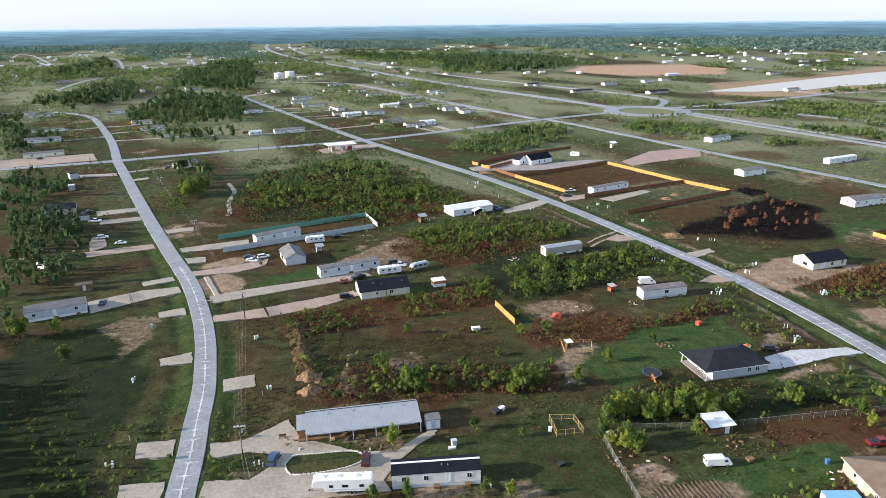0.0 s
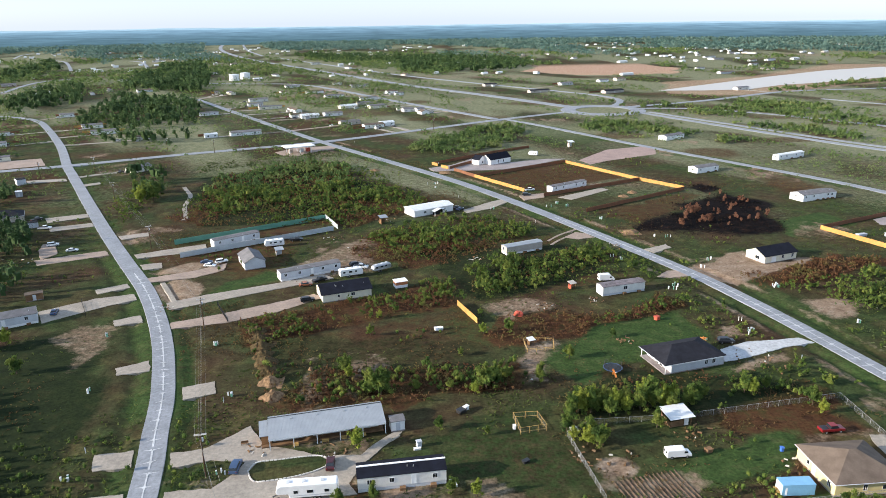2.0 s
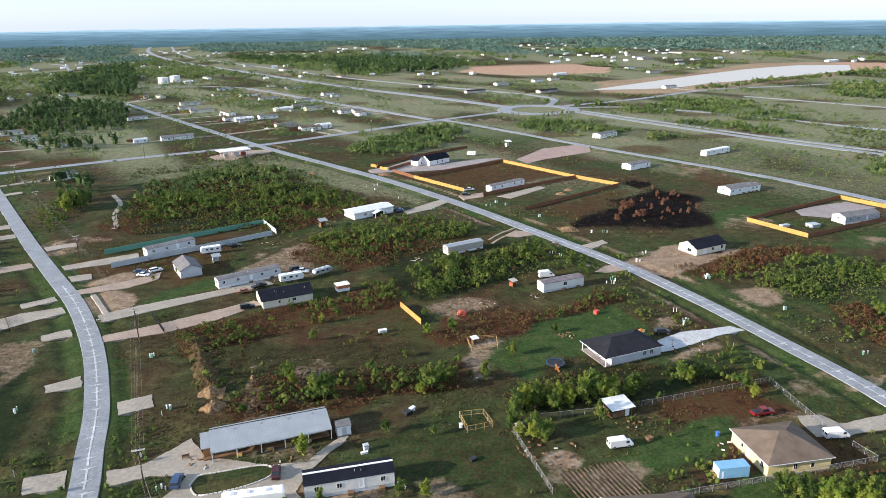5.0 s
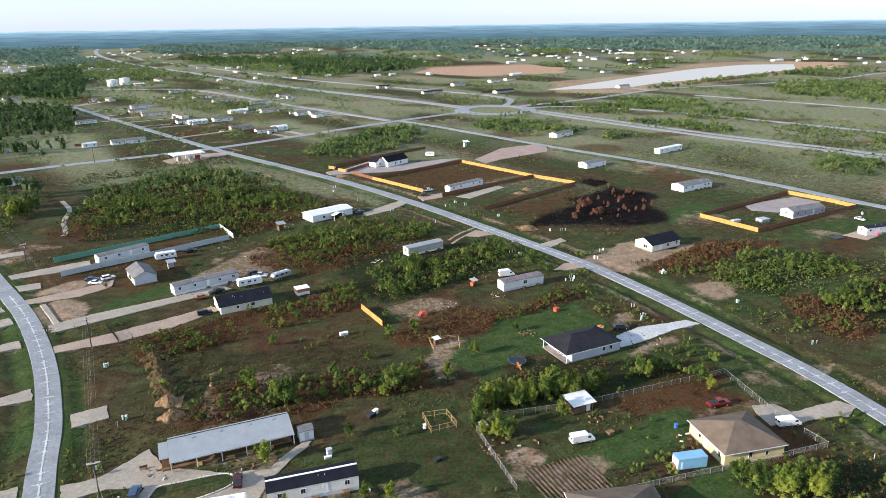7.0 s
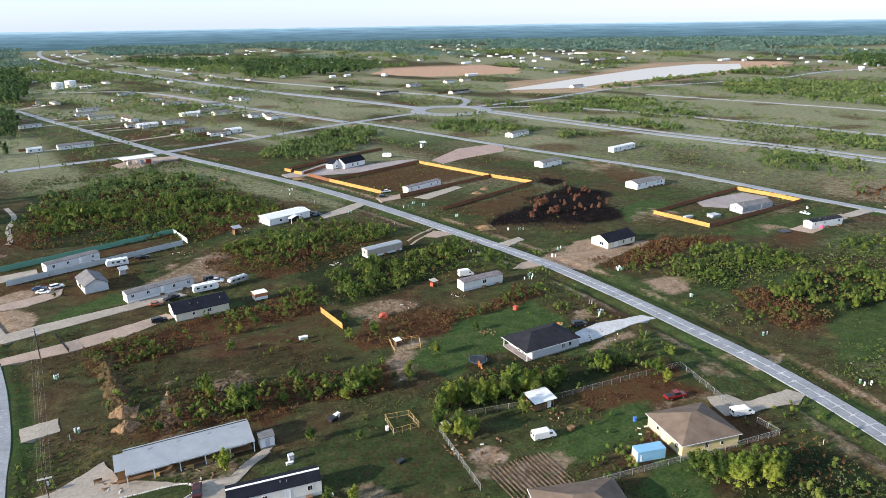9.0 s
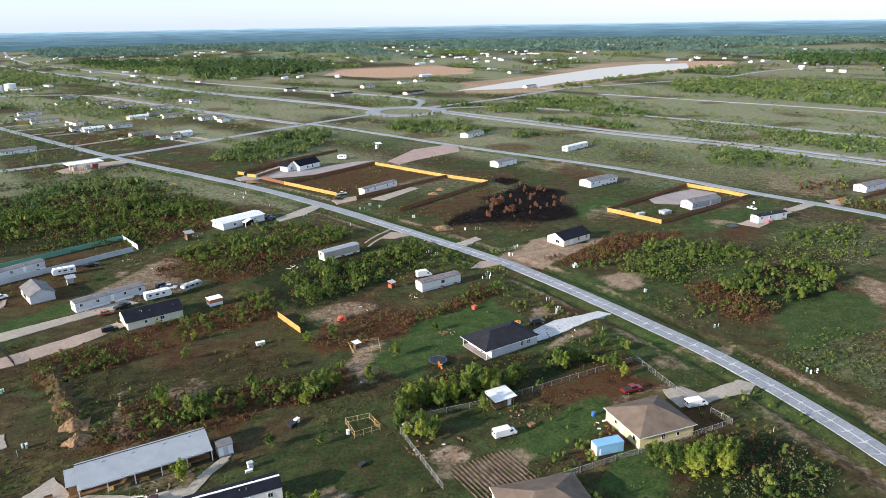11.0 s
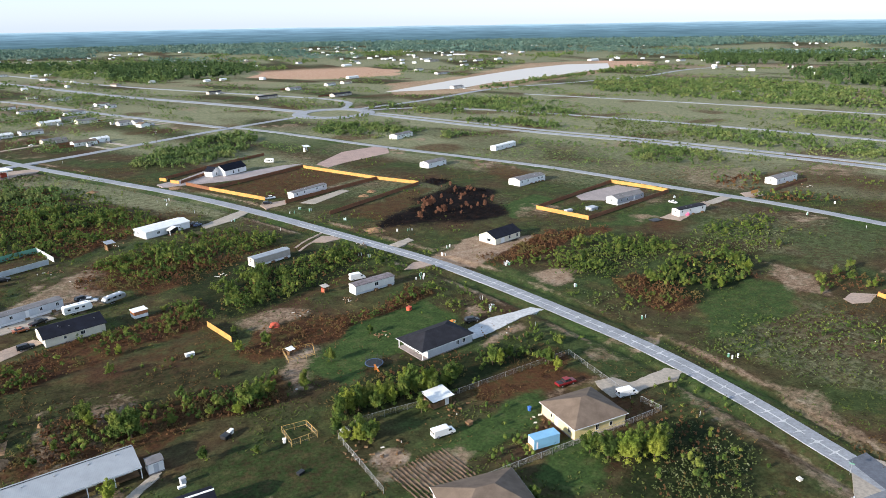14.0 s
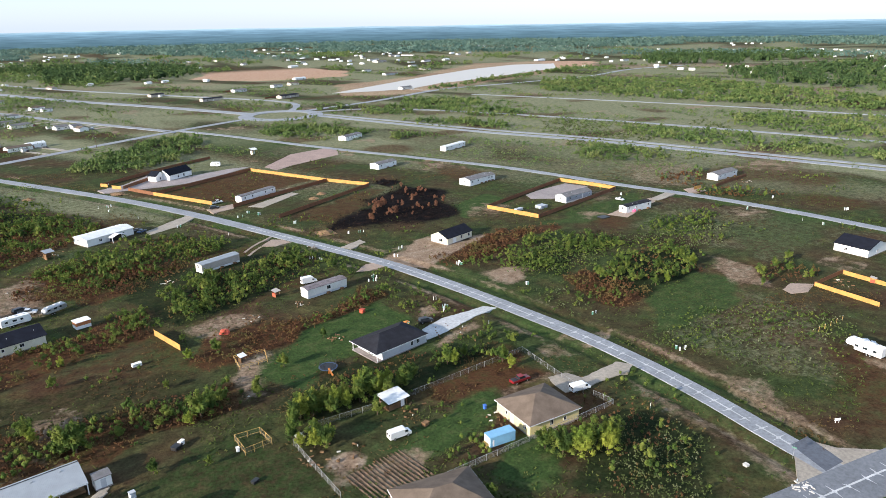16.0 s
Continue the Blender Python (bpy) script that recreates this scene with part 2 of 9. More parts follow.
def prism(bm, outline, y0, y1, flip=False):
    """An outline in x and z, drawn out along y."""
    a = [bm.verts.new((x, y0, z)) for x, z in outline]
    b = [bm.verts.new((x, y1, z)) for x, z in outline]
    n = len(a)
    bm.faces.new(a)
    bm.faces.new(b[::-1])
    for i in range(n):
        bm.faces.new((a[i], b[i], b[(i + 1) % n], a[(i + 1) % n]))
    bmesh.ops.recalc_face_normals(bm, faces=bm.faces)
    return a + b


def tube(bm, a, b, r0, r1=None, n=8):
    """A tapered round bar between two places."""
    a, b = Vector(a), Vector(b)
    q = (b - a).to_track_quat("Z", "Y")
    rings = [[bm.verts.new(p + q @ Vector((r * math.cos(i * math.tau / n), r * math.sin(i * math.tau / n), 0))) for i in range(n)]
             for p, r in ((a, r0), (b, r0 if r1 is None else r1))]
    for i in range(n):
        bm.faces.new((rings[0][i], rings[0][(i + 1) % n], rings[1][(i + 1) % n], rings[1][i]))
    bm.faces.new(rings[0][::-1])
    bm.faces.new(rings[1])


def bent_tube(bm, pts, r, n=4):
    """One round bar along a bent line."""
    rings = []
    for i, p in enumerate(pts):
        d = pts[min(i + 1, len(pts) - 1)] - pts[max(i - 1, 0)]
        q = d.to_track_quat("Z", "Y")
        rings.append([bm.verts.new(p + q @ Vector((r * math.cos(k * math.tau / n), r * math.sin(k * math.tau / n), 0))) for k in range(n)])
    for a, b in zip(rings, rings[1:]):
        for k in range(n):
            bm.faces.new((a[k], a[(k + 1) % n], b[(k + 1) % n], b[k]))


def mesh_of(name, bm, material, soft=0.0):
    if soft:
        bmesh.ops.bevel(bm, geom=list(bm.edges), offset=soft, segments=1, affect="EDGES")
    me = bpy.data.meshes.new(name)
    bm.to_mesh(me)
    bm.free()
    me.materials.append(material)
    return me


def part(name, bm, material, parent, label="", soft=0.0):
    ob = new(name, mesh_of(name, bm, material, soft))
    ob.parent = parent
    return tagged(ob, label)


def boxpart(name, size, material, parent, label="", soft=0.0):
    bm = bmesh.new()
    box(bm, *size)
    return part(name, bm, material, parent, label, soft)


def thing(name, x, y, yaw, label, category, group="", z=0.0):
    ob = new(name)
    ob.empty_display_size = 0.5
    ob.matrix_basis = pose(x, y, z, 0, 0, yaw)
    return tagged(ob, label, category, group)


def sheet(name, verts, faces, material, label="", category="", kind="stuff"):
    me = bpy.data.meshes.new(name)
    me.from_pydata(verts, [], faces)
    me.materials.append(material)
    return tagged(new(name, me), label, category, "", kind)


# ---- plan: roads and covers of the ground ----
def smooth_line(pts, step=4.0):
    """A soft curve through the given places."""
    p = [Vector((*q, 0)) for q in pts]
    p = [p[0] * 2 - p[1]] + p + [p[-1] * 2 - p[-2]]
    out = []
    for a, b, c, d in zip(p, p[1:], p[2:], p[3:]):
        n = max(1, round((c - b).length / step))
        for i in range(n):
            t = i / n
            out.append(0.5 * (2 * b + (c - a) * t + (2 * a - 5 * b + 4 * c - d) * t * t + (3 * b - a - 3 * c + d) * t ** 3))
    return out + [p[-2]]


def strip(name, pts, width, material, label, category, z=0.05, step=4.0, kind="structure", rough_edge=0.0):
    line = smooth_line(pts, step)
    verts, faces = [], []
    for i, p in enumerate(line):
        d = (line[min(i + 1, len(line) - 1)] - line[max(i - 1, 0)]).normalized()
        s = Vector((-d.y, d.x, 0))
        wob = [rough_edge * noise.noise(Vector((p.x * 0.3, p.y * 0.3, k * 9.0))) for k in (0, 1)]
        left, right = p + s * (width / 2 + wob[0]), p - s * (width / 2 + wob[1])
        verts += [(*(left + s * 0.3).xy, -0.6), (*left.xy, z), (*right.xy, z), (*(right - s * 0.3).xy, -0.6)]
    for i in range(len(line) - 1):
        faces += [(4 * i + k, 4 * i + k + 1, 4 * i + k + 5, 4 * i + k + 4) for k in range(3)]
    ob = sheet(name, verts, [f[::-1] for f in faces], material, label, category, kind)
    return ob


def patch(name, pts, material, label, category, z=0.03, wobble=0.34):
    """A flat patch of laid material with an uneven edge."""
    n = len(pts)
    verts = []
    for i in range(n):
        a, b = Vector(pts[i]), Vector(pts[(i + 1) % n])
        k = max(1, round((b - a).length / 0.9))
        for j in range(k):
            p = a.lerp(b, j / k)
            w = noise.noise_vector(Vector((p.x * 0.35, p.y * 0.35, 3.0))) * wobble + noise.noise_vector(Vector((p.x * 1.3, p.y * 1.3, 5.0))) * wobble * 0.6
            verts.append((p.x + w.x, p.y + w.y, z))
    bm = bmesh.new()
    f = bm.faces.new([bm.verts.new(v) for v in verts])
    if f.calc_area() and f.normal.z < 0:
        f.normal_flip()
    bm.normal_update()
    for f in bm.faces:
        if f.normal.z < 0:
            f.normal_flip()
    top = list(bm.faces)
    rim = [e for e in bm.edges if e.is_boundary]
    low = bmesh.ops.extrude_edge_only(bm, edges=rim)["geom"]
    for v in low:
        if isinstance(v, bmesh.types.BMVert):
            v.co.z = -1.0
    bmesh.ops.triangulate(bm, faces=top)
    bm.normal_update()
    return tagged(new(name, mesh_of(name, bm, material)), label, category, "", "structure")


def lattice(x, y, scale, seed):
    """Smooth value noise from 0 to 1 on arrays."""
    u, v = x / scale + seed * 17.31, y / scale + seed * 7.77
    i, j = np.floor(u).astype(np.int64), np.floor(v).astype(np.int64)
    fu, fv = u - i, v - j
    fu, fv = fu * fu * (3 - 2 * fu), fv * fv * (3 - 2 * fv)

    def h(a, b):
        n = (a * 374761393 + b * 668265263 + seed * 1442695041) & 0x7FFFFFFF
        n = ((n ^ (n >> 13)) * 1274126177) & 0x7FFFFFFF
        return ((n ^ (n >> 16)) & 0xFFFF) / 65535.0

    return (h(i, j) * (1 - fu) + h(i + 1, j) * fu) * (1 - fv) + (h(i, j + 1) * (1 - fu) + h(i + 1, j + 1) * fu) * fv


def inside(poly, x, y, feather):
    """How far places lie within an outline: 0 outside, 1 inside, soft over the feather, with a wandering edge."""
    x = x + (lattice(x, y, feather * 2.5, 3) - 0.5) * feather * 2
    y = y + (lattice(x, y, feather * 2.5, 4) - 0.5) * feather * 2
    odd, near = np.zeros(x.shape, bool), np.full(x.shape, 1e9)
    for (ax, ay), (bx, by) in zip(poly, poly[1:] + poly[:1]):
        cross = (ay > y) != (by > y)
        odd ^= cross & (x < (bx - ax) * (y - ay) / ((by - ay) or 1e-9) + ax)
        t = np.clip(((x - ax) * (bx - ax) + (y - ay) * (by - ay)) / ((bx - ax) ** 2 + (by - ay) ** 2 + 1e-9), 0, 1)
        near = np.minimum(near, np.hypot(x - ax - t * (bx - ax), y - ay - t * (by - ay)))
    return np.clip(0.5 + np.where(odd, near, -near) / feather, 0, 1)


def weight(zones, x, y):
    w = np.zeros(x.shape)
    for poly, strength, feather in zones:
        px, py = [p[0] for p in poly], [p[1] for p in poly]
        m = (x > min(px) - 3 * feather) & (x < max(px) + 3 * feather) & (y > min(py) - 3 * feather) & (y < max(py) + 3 * feather)
        if m.any():
            w[m] = np.maximum(w[m], strength * inside(poly, x[m], y[m], feather))
    return w


def off_line(line, x, y):
    """The distance of places from a line of points."""
    d = np.full(x.shape, 1e9)
    for a, b in zip(line, line[1:]):
        ex, ey = b[0] - a[0], b[1] - a[1]
        t = np.clip(((x - a[0]) * ex + (y - a[1]) * ey) / (ex * ex + ey * ey + 1e-9), 0, 1)
        d = np.minimum(d, np.hypot(x - a[0] - t * ex, y - a[1] - t * ey))
    return d


ROAD_A = [(-48.0, 96.0), (-50.5, 105.0), (-53.3, 115.3), (-56.4, 131.0), (-59.1, 142.4), (-61.8, 155.4), (-65.1, 167.4), (-72.0, 188.7), (-80.7, 210.3), (-93.4, 236.7), (-112.5, 269.7), (-136.6, 312.1), (-167.6, 368.5), (-210.5, 447.1), (-226.8, 477.1), (-270.6, 564.0), (-328.7, 666.9), (-358.6, 714.5), (-386.7, 744.2), (-429.5, 767.6), (-480.0, 762.0)]
ROAD_B = [(130.2, 66.0), (130.8, 84.0), (131.4, 101.0), (130.9, 120.0), (128.8, 140.4), (124.7, 161.3), (120.1, 183.1), (114.6, 206.1), (105.7, 235.4), (83.5, 289.1), (55.5, 352.0), (23.0, 413.5), (-32.7, 503.0), (-68.0, 562.0), (-151.1, 712.8), (-256.4, 908.0)]
ROAD_C = [(-420.0, 408.0), (-293.8, 452.1), (-226.8, 477.1), (-160.7, 510.0), (-63.9, 552.0), (9.0, 600.0), (90.3, 657.2), (173.1, 708.0)]
ROAD_D = [(100.0, 663.0), (128.0, 612.0), (181.0, 499.0), (217.2, 430.0), (252.0, 362.0), (278.0, 286.0), (299.0, 228.5), (313.0, 156.4), (316.0, 90.0)]
FAR_ROADS = [
    ([(242.0, 690.0), (284.0, 585.0), (325.0, 491.0), (372.0, 400.0), (439.7, 227.2), (480.0, 100.0)], 8.0),
    ([(252.0, 694.0), (296.0, 592.0), (336.0, 498.0), (384.0, 404.0), (452.0, 230.0), (492.0, 100.0)], 6.0),
    ([(250.0, 722.0), (300.0, 716.0), (368.0, 648.8), (461.3, 478.0), (538.8, 282.1), (590.0, 120.0)], 7.0),
    ([(485.5, 777.7), (608.6, 545.0), (685.1, 363.1), (740.0, 200.0)], 6.0),
    ([(246.0, 738.0), (354.7, 785.1), (490.8, 864.5), (614.8, 881.3), (798.7, 913.9), (967.2, 988.7), (1150.0, 1010.0)], 9.0),
    ([(188.0, 742.0), (107.3, 892.9), (3.0, 1075.6), (-200.0, 1510.0), (-408.4, 1971.3), (-624.5, 2599.7), (-790.0, 3300.0), (-950.0, 4300.0)], 14.0),
    ([(91.4, 665.0), (2.1, 826.6), (-139.5, 1085.8), (-237.4, 1131.1), (-330.0, 1160.0)], 8.0),
    ([(232.0, 748.0), (256.0, 800.0), (242.0, 869.7), (143.7, 1026.7), (3.8, 1263.7), (-172.9, 1650.8), (-329.3, 1983.4)], 8.0),
]
FAR_ROADS.append(([(-1270.9, 2116.1), (-1415.9, 2409.4), (-1283.4, 2257.7), (-902.6, 1668.1)], 7.0))
FAR_ROADS.append(([(-691.1, 1547.7), (-827.9, 1840.5), (-918.0, 2001.3), (-1100.1, 2211.3)], 7.0))
FAR_ROADS.append(([(-517.9, 1515.3), (-648.8, 1853.8), (-713.9, 1953.4)], 7.0))
FAR_ROADS.append(([(-1135.3, 2184.5), (-1245.1, 2447.9), (-1278.1, 2595.2)], 7.0))
FAR_ROADS.append(([(-836.6, 2255.1), (-675.0, 2250.7), (-547.1, 2296.2)], 16.0))
FAR_ROADS.append(([(-578.0, 1317.9), (-610.1, 1232.0), (-567.6, 1040.4)], 7.0))
FAR_ROADS.append(([(-389.8, 2099.9), (-573.5, 2750.6), (-897.9, 4213.9)], 8.0))
SIDE_ROAD = [(209.6, 55.4), (164.8, 58.8), (131.9, 61.4), (119.9, 62.3), (107.9, 63.2), (60.1, 66.9)]
ROAD_END = [(130.5, 76.4), (136.5, 76.6), (134.5, 67.0), (128.2, 66.8)]
JUNCTION = [(127.8, 73.8), (136.0, 74.6), (138.0, 70.7), (146.3, 64.7), (142.6, 62.7), (130.1, 63.4), (118.8, 64.6), (120.6, 68.0)]
LAKE = [(339.6, 905.5), (399.1, 896.0), (459.1, 900.0), (534.7, 952.9), (606.4, 976.0), (727.9, 1033.9), (888.1, 1109.5), (982.1, 1237.2), (890.6, 1262.0), (746.9, 1200.4), (587.5, 1092.1), (439.7, 980.9)]
DRIVES = [
    ([(-69.8, 134.5), (-61.7, 135.7), (-59.9, 129.4), (-67.8, 128.7)], DRIVE, "pale gravel driveway stub off the lane"),
    ([(-67.2, 119.5), (-58.2, 120.6), (-57.3, 115.4), (-66.1, 115.6)], DRIVE, "pale gravel driveway stub off the lane"),
    ([(-80.8, 175.7), (-72.9, 179.7), (-70.6, 173.4), (-78.9, 171.6)], DRIVE, "pale gravel driveway stub off the lane"),
    ([(-94.0, 209.3), (-86.6, 212.8), (-84.1, 207.1), (-92.0, 204.6)], DRIVE, "pale gravel driveway stub off the lane"),
    ([(-59.0, 163.5), (-51.3, 165.8), (-49.5, 159.7), (-57.2, 157.0)], DRIVE, "pale gravel driveway stub off the lane"),
    ([(-53.1, 134.2), (-46.0, 135.1), (-41.9, 139.1), (-37.6, 143.8), (-33.3, 136.0), (-18.5, 130.2), (-11.0, 130.1), (-3.7, 138.3), (-1.7, 138.3), (-10.8, 126.4), (-12.8, 120.3), (-11.3, 116.6), (-25.9, 114.8), (-49.4, 115.3), (-50.1, 120.6), (-41.0, 120.8), (-37.4, 125.5), (-35.8, 129.5), (-43.6, 130.7), (-51.4, 128.4)], DRIVE, "worn gravel yard and looping driveway"),
    ([(-75.1, 205.5), (-59.4, 212.0), (-43.8, 219.8), (-31.9, 226.3), (-28.5, 222.4), (-42.4, 211.4), (-57.5, 204.1), (-73.3, 201.0)], SANDY, "sandy driveway to the dark-roofed house"),
    ([(-81.6, 222.6), (-69.6, 229.1), (-46.9, 238.0), (-31.1, 246.5), (-26.3, 241.4), (-45.9, 232.2), (-67.6, 221.6), (-78.7, 216.4)], DRIVE, "gravel driveway to the mobile home"),
    ([(-97.4, 247.6), (-80.8, 254.7), (-70.4, 262.5), (-69.6, 254.3), (-78.6, 246.9), (-95.0, 243.2)], SANDY, "sandy driveway to the grey house"),
    ([(-111.5, 277.1), (-95.9, 284.3), (-85.4, 288.8), (-83.6, 282.3), (-92.8, 276.4), (-108.6, 271.8)], DRIVE, "gravel driveway into the fenced compound"),
    ([(-104.4, 263.7), (-96.9, 265.6), (-94.4, 259.2), (-101.3, 257.4)], DRIVE, "pale gravel driveway stub off the lane"),
    ([(-122.1, 218.8), (-107.8, 228.8), (-95.7, 232.2), (-92.5, 226.6), (-100.9, 221.7), (-116.4, 209.0)], DRIVE, "wide gravel driveway of the mobile home"),
    ([(-111.3, 237.3), (-101.9, 242.9), (-99.3, 238.6), (-108.8, 233.2)], DRIVE, "pale gravel driveway stub off the lane"),
    ([(-149.8, 273.4), (-125.7, 283.9), (-121.7, 277.5), (-145.4, 266.7)], SANDY, "dirt driveway between trees"),
    ([(-156.7, 295.1), (-152.3, 296.6), (-144.1, 281.5), (-147.8, 274.0), (-154.4, 286.7)], SANDY, "reddish dirt parking patch"),
    ([(-176.4, 339.4), (-159.2, 346.4), (-155.5, 339.5), (-171.7, 330.6)], DRIVE, "pale gravel driveway stub off the lane"),
    ([(-166.9, 322.2), (-149.5, 328.5), (-146.4, 322.3), (-162.8, 315.2)], DRIVE, "pale gravel driveway stub off the lane"),
    ([(-128.0, 304.4), (-116.7, 309.4), (-114.3, 303.8), (-124.9, 298.9)], DRIVE, "pale gravel driveway stub off the lane"),
    ([(-230.6, 430.7), (-208.6, 434.6), (-205.1, 427.6), (-225.6, 422.1)], DRIVE, "pale gravel driveway stub off the lane"),
    ([(-191.0, 415.3), (-183.0, 421.3), (-180.3, 416.3), (-187.5, 410.4)], DRIVE, "pale gravel driveway stub off the lane"),
    ([(-312.3, 482.5), (-297.8, 492.2), (-258.3, 507.4), (-242.5, 480.1), (-296.1, 455.9)], SANDY, "bare reddish dirt lot beside the road"),
    ([(89.2, 172.6), (98.7, 176.5), (110.3, 177.3), (115.5, 177.9), (118.3, 174.3), (107.6, 172.1), (93.8, 166.6), (87.1, 165.1)], LIMESTONE, "white crushed limestone driveway"),
    ([(92.1, 231.5), (98.4, 237.1), (103.6, 237.5), (104.3, 231.1), (96.5, 229.7)], SANDY, "sandy driveway mouth"),
    ([(69.6, 282.5), (76.2, 289.7), (80.5, 287.0), (82.7, 281.2), (74.9, 279.1)], SANDY, "sandy driveway mouth"),
    ([(98.3, 263.1), (109.5, 268.5), (110.1, 264.1), (101.1, 258.1)], DRIVE, "pale gravel driveway stub off the lane"),
    ([(30.2, 333.0), (41.3, 343.6), (54.6, 354.9), (57.7, 349.9), (44.5, 334.5), (31.0, 326.5)], DRIVE, "gravel driveway to the white barn"),
    ([(62.8, 359.4), (78.8, 363.7), (75.3, 353.8), (64.1, 349.5)], SANDY, "pale gravel driveway stub off the lane"),
    ([(82.7, 353.4), (112.0, 372.5), (114.2, 367.0), (88.7, 347.1)], DRIVE, "long pale gravel pad"),
    ([(17.4, 438.8), (32.6, 447.1), (49.8, 469.6), (66.3, 448.8), (98.5, 460.4), (111.7, 459.5), (72.6, 430.1), (50.9, 427.9), (20.6, 429.7)], PAVED, "concrete yard round the white house"),
    ([(148.8, 488.9), (183.1, 500.4), (182.7, 482.1), (177.5, 467.5), (137.0, 448.1), (123.1, 437.8), (119.6, 453.1)], PINKISH, "pinkish bare gravel pad"),
    ([(-92.5, 510.1), (-79.1, 528.8), (-44.7, 534.0), (-51.9, 516.9), (-60.0, 512.6), (-74.1, 492.8), (-84.8, 495.7)], SANDY, "pale gravel apron of the canopy"),
    ([(111.3, 123.8), (117.9, 124.5), (125.2, 125.8), (128.0, 122.2), (123.3, 119.4), (115.6, 119.8), (109.3, 119.1), (102.5, 119.9), (102.7, 124.8), (103.7, 128.4), (109.1, 128.0)], DRIVE, "gravel driveway of the yellow house"),
    ([(218.6, 295.8), (234.3, 301.3), (253.9, 305.5), (259.9, 292.8), (243.2, 287.5), (225.9, 280.5), (215.9, 287.0)], PAVED, "concrete yard inside the fence"),
    ([(227.9, 241.6), (269.7, 254.8), (266.8, 248.0), (232.3, 232.7)], SANDY, "bare dirt drive beside the mobile home"),
    ([(267.9, 253.1), (289.9, 260.0), (289.7, 253.8), (268.9, 248.1)], DRIVE, "pale gravel driveway stub off the lane"),
    ([(211.8, 136.0), (219.1, 137.8), (225.3, 133.3), (216.7, 129.8), (210.5, 131.8)], SANDY, "pinkish bare patch by the fence"),
    ([(299.3, 258.6), (312.4, 258.2), (306.4, 249.2), (294.7, 250.5)], SANDY, "pale gravel driveway stub off the lane"),
]
TRACKS = [
    ([(-126.8, 401.0), (-117.2, 379.1), (-113.6, 355.9), (-107.3, 336.1), (-106.5, 328.7)], 2.2, DRIVE, "pale washed-out track"),
    ([(61.4, 278.0), (67.9, 285.8), (77.3, 293.9)], 1.0, SANDY, "sandy wheel track"),
    ([(61.7, 272.6), (67.9, 280.2), (76.3, 288.0)], 1.0, SANDY, "sandy wheel track"),
    ([(-10.9, 128.0), (-7.4, 133.2), (-3.0, 137.6)], 2.0, DRIVE, "narrow gravel path"),
    ([(-89.0, 242.4), (-83.3, 231.8), (-78.7, 222.5)], 1.6, DRIVE, "concrete culvert strip"),
]
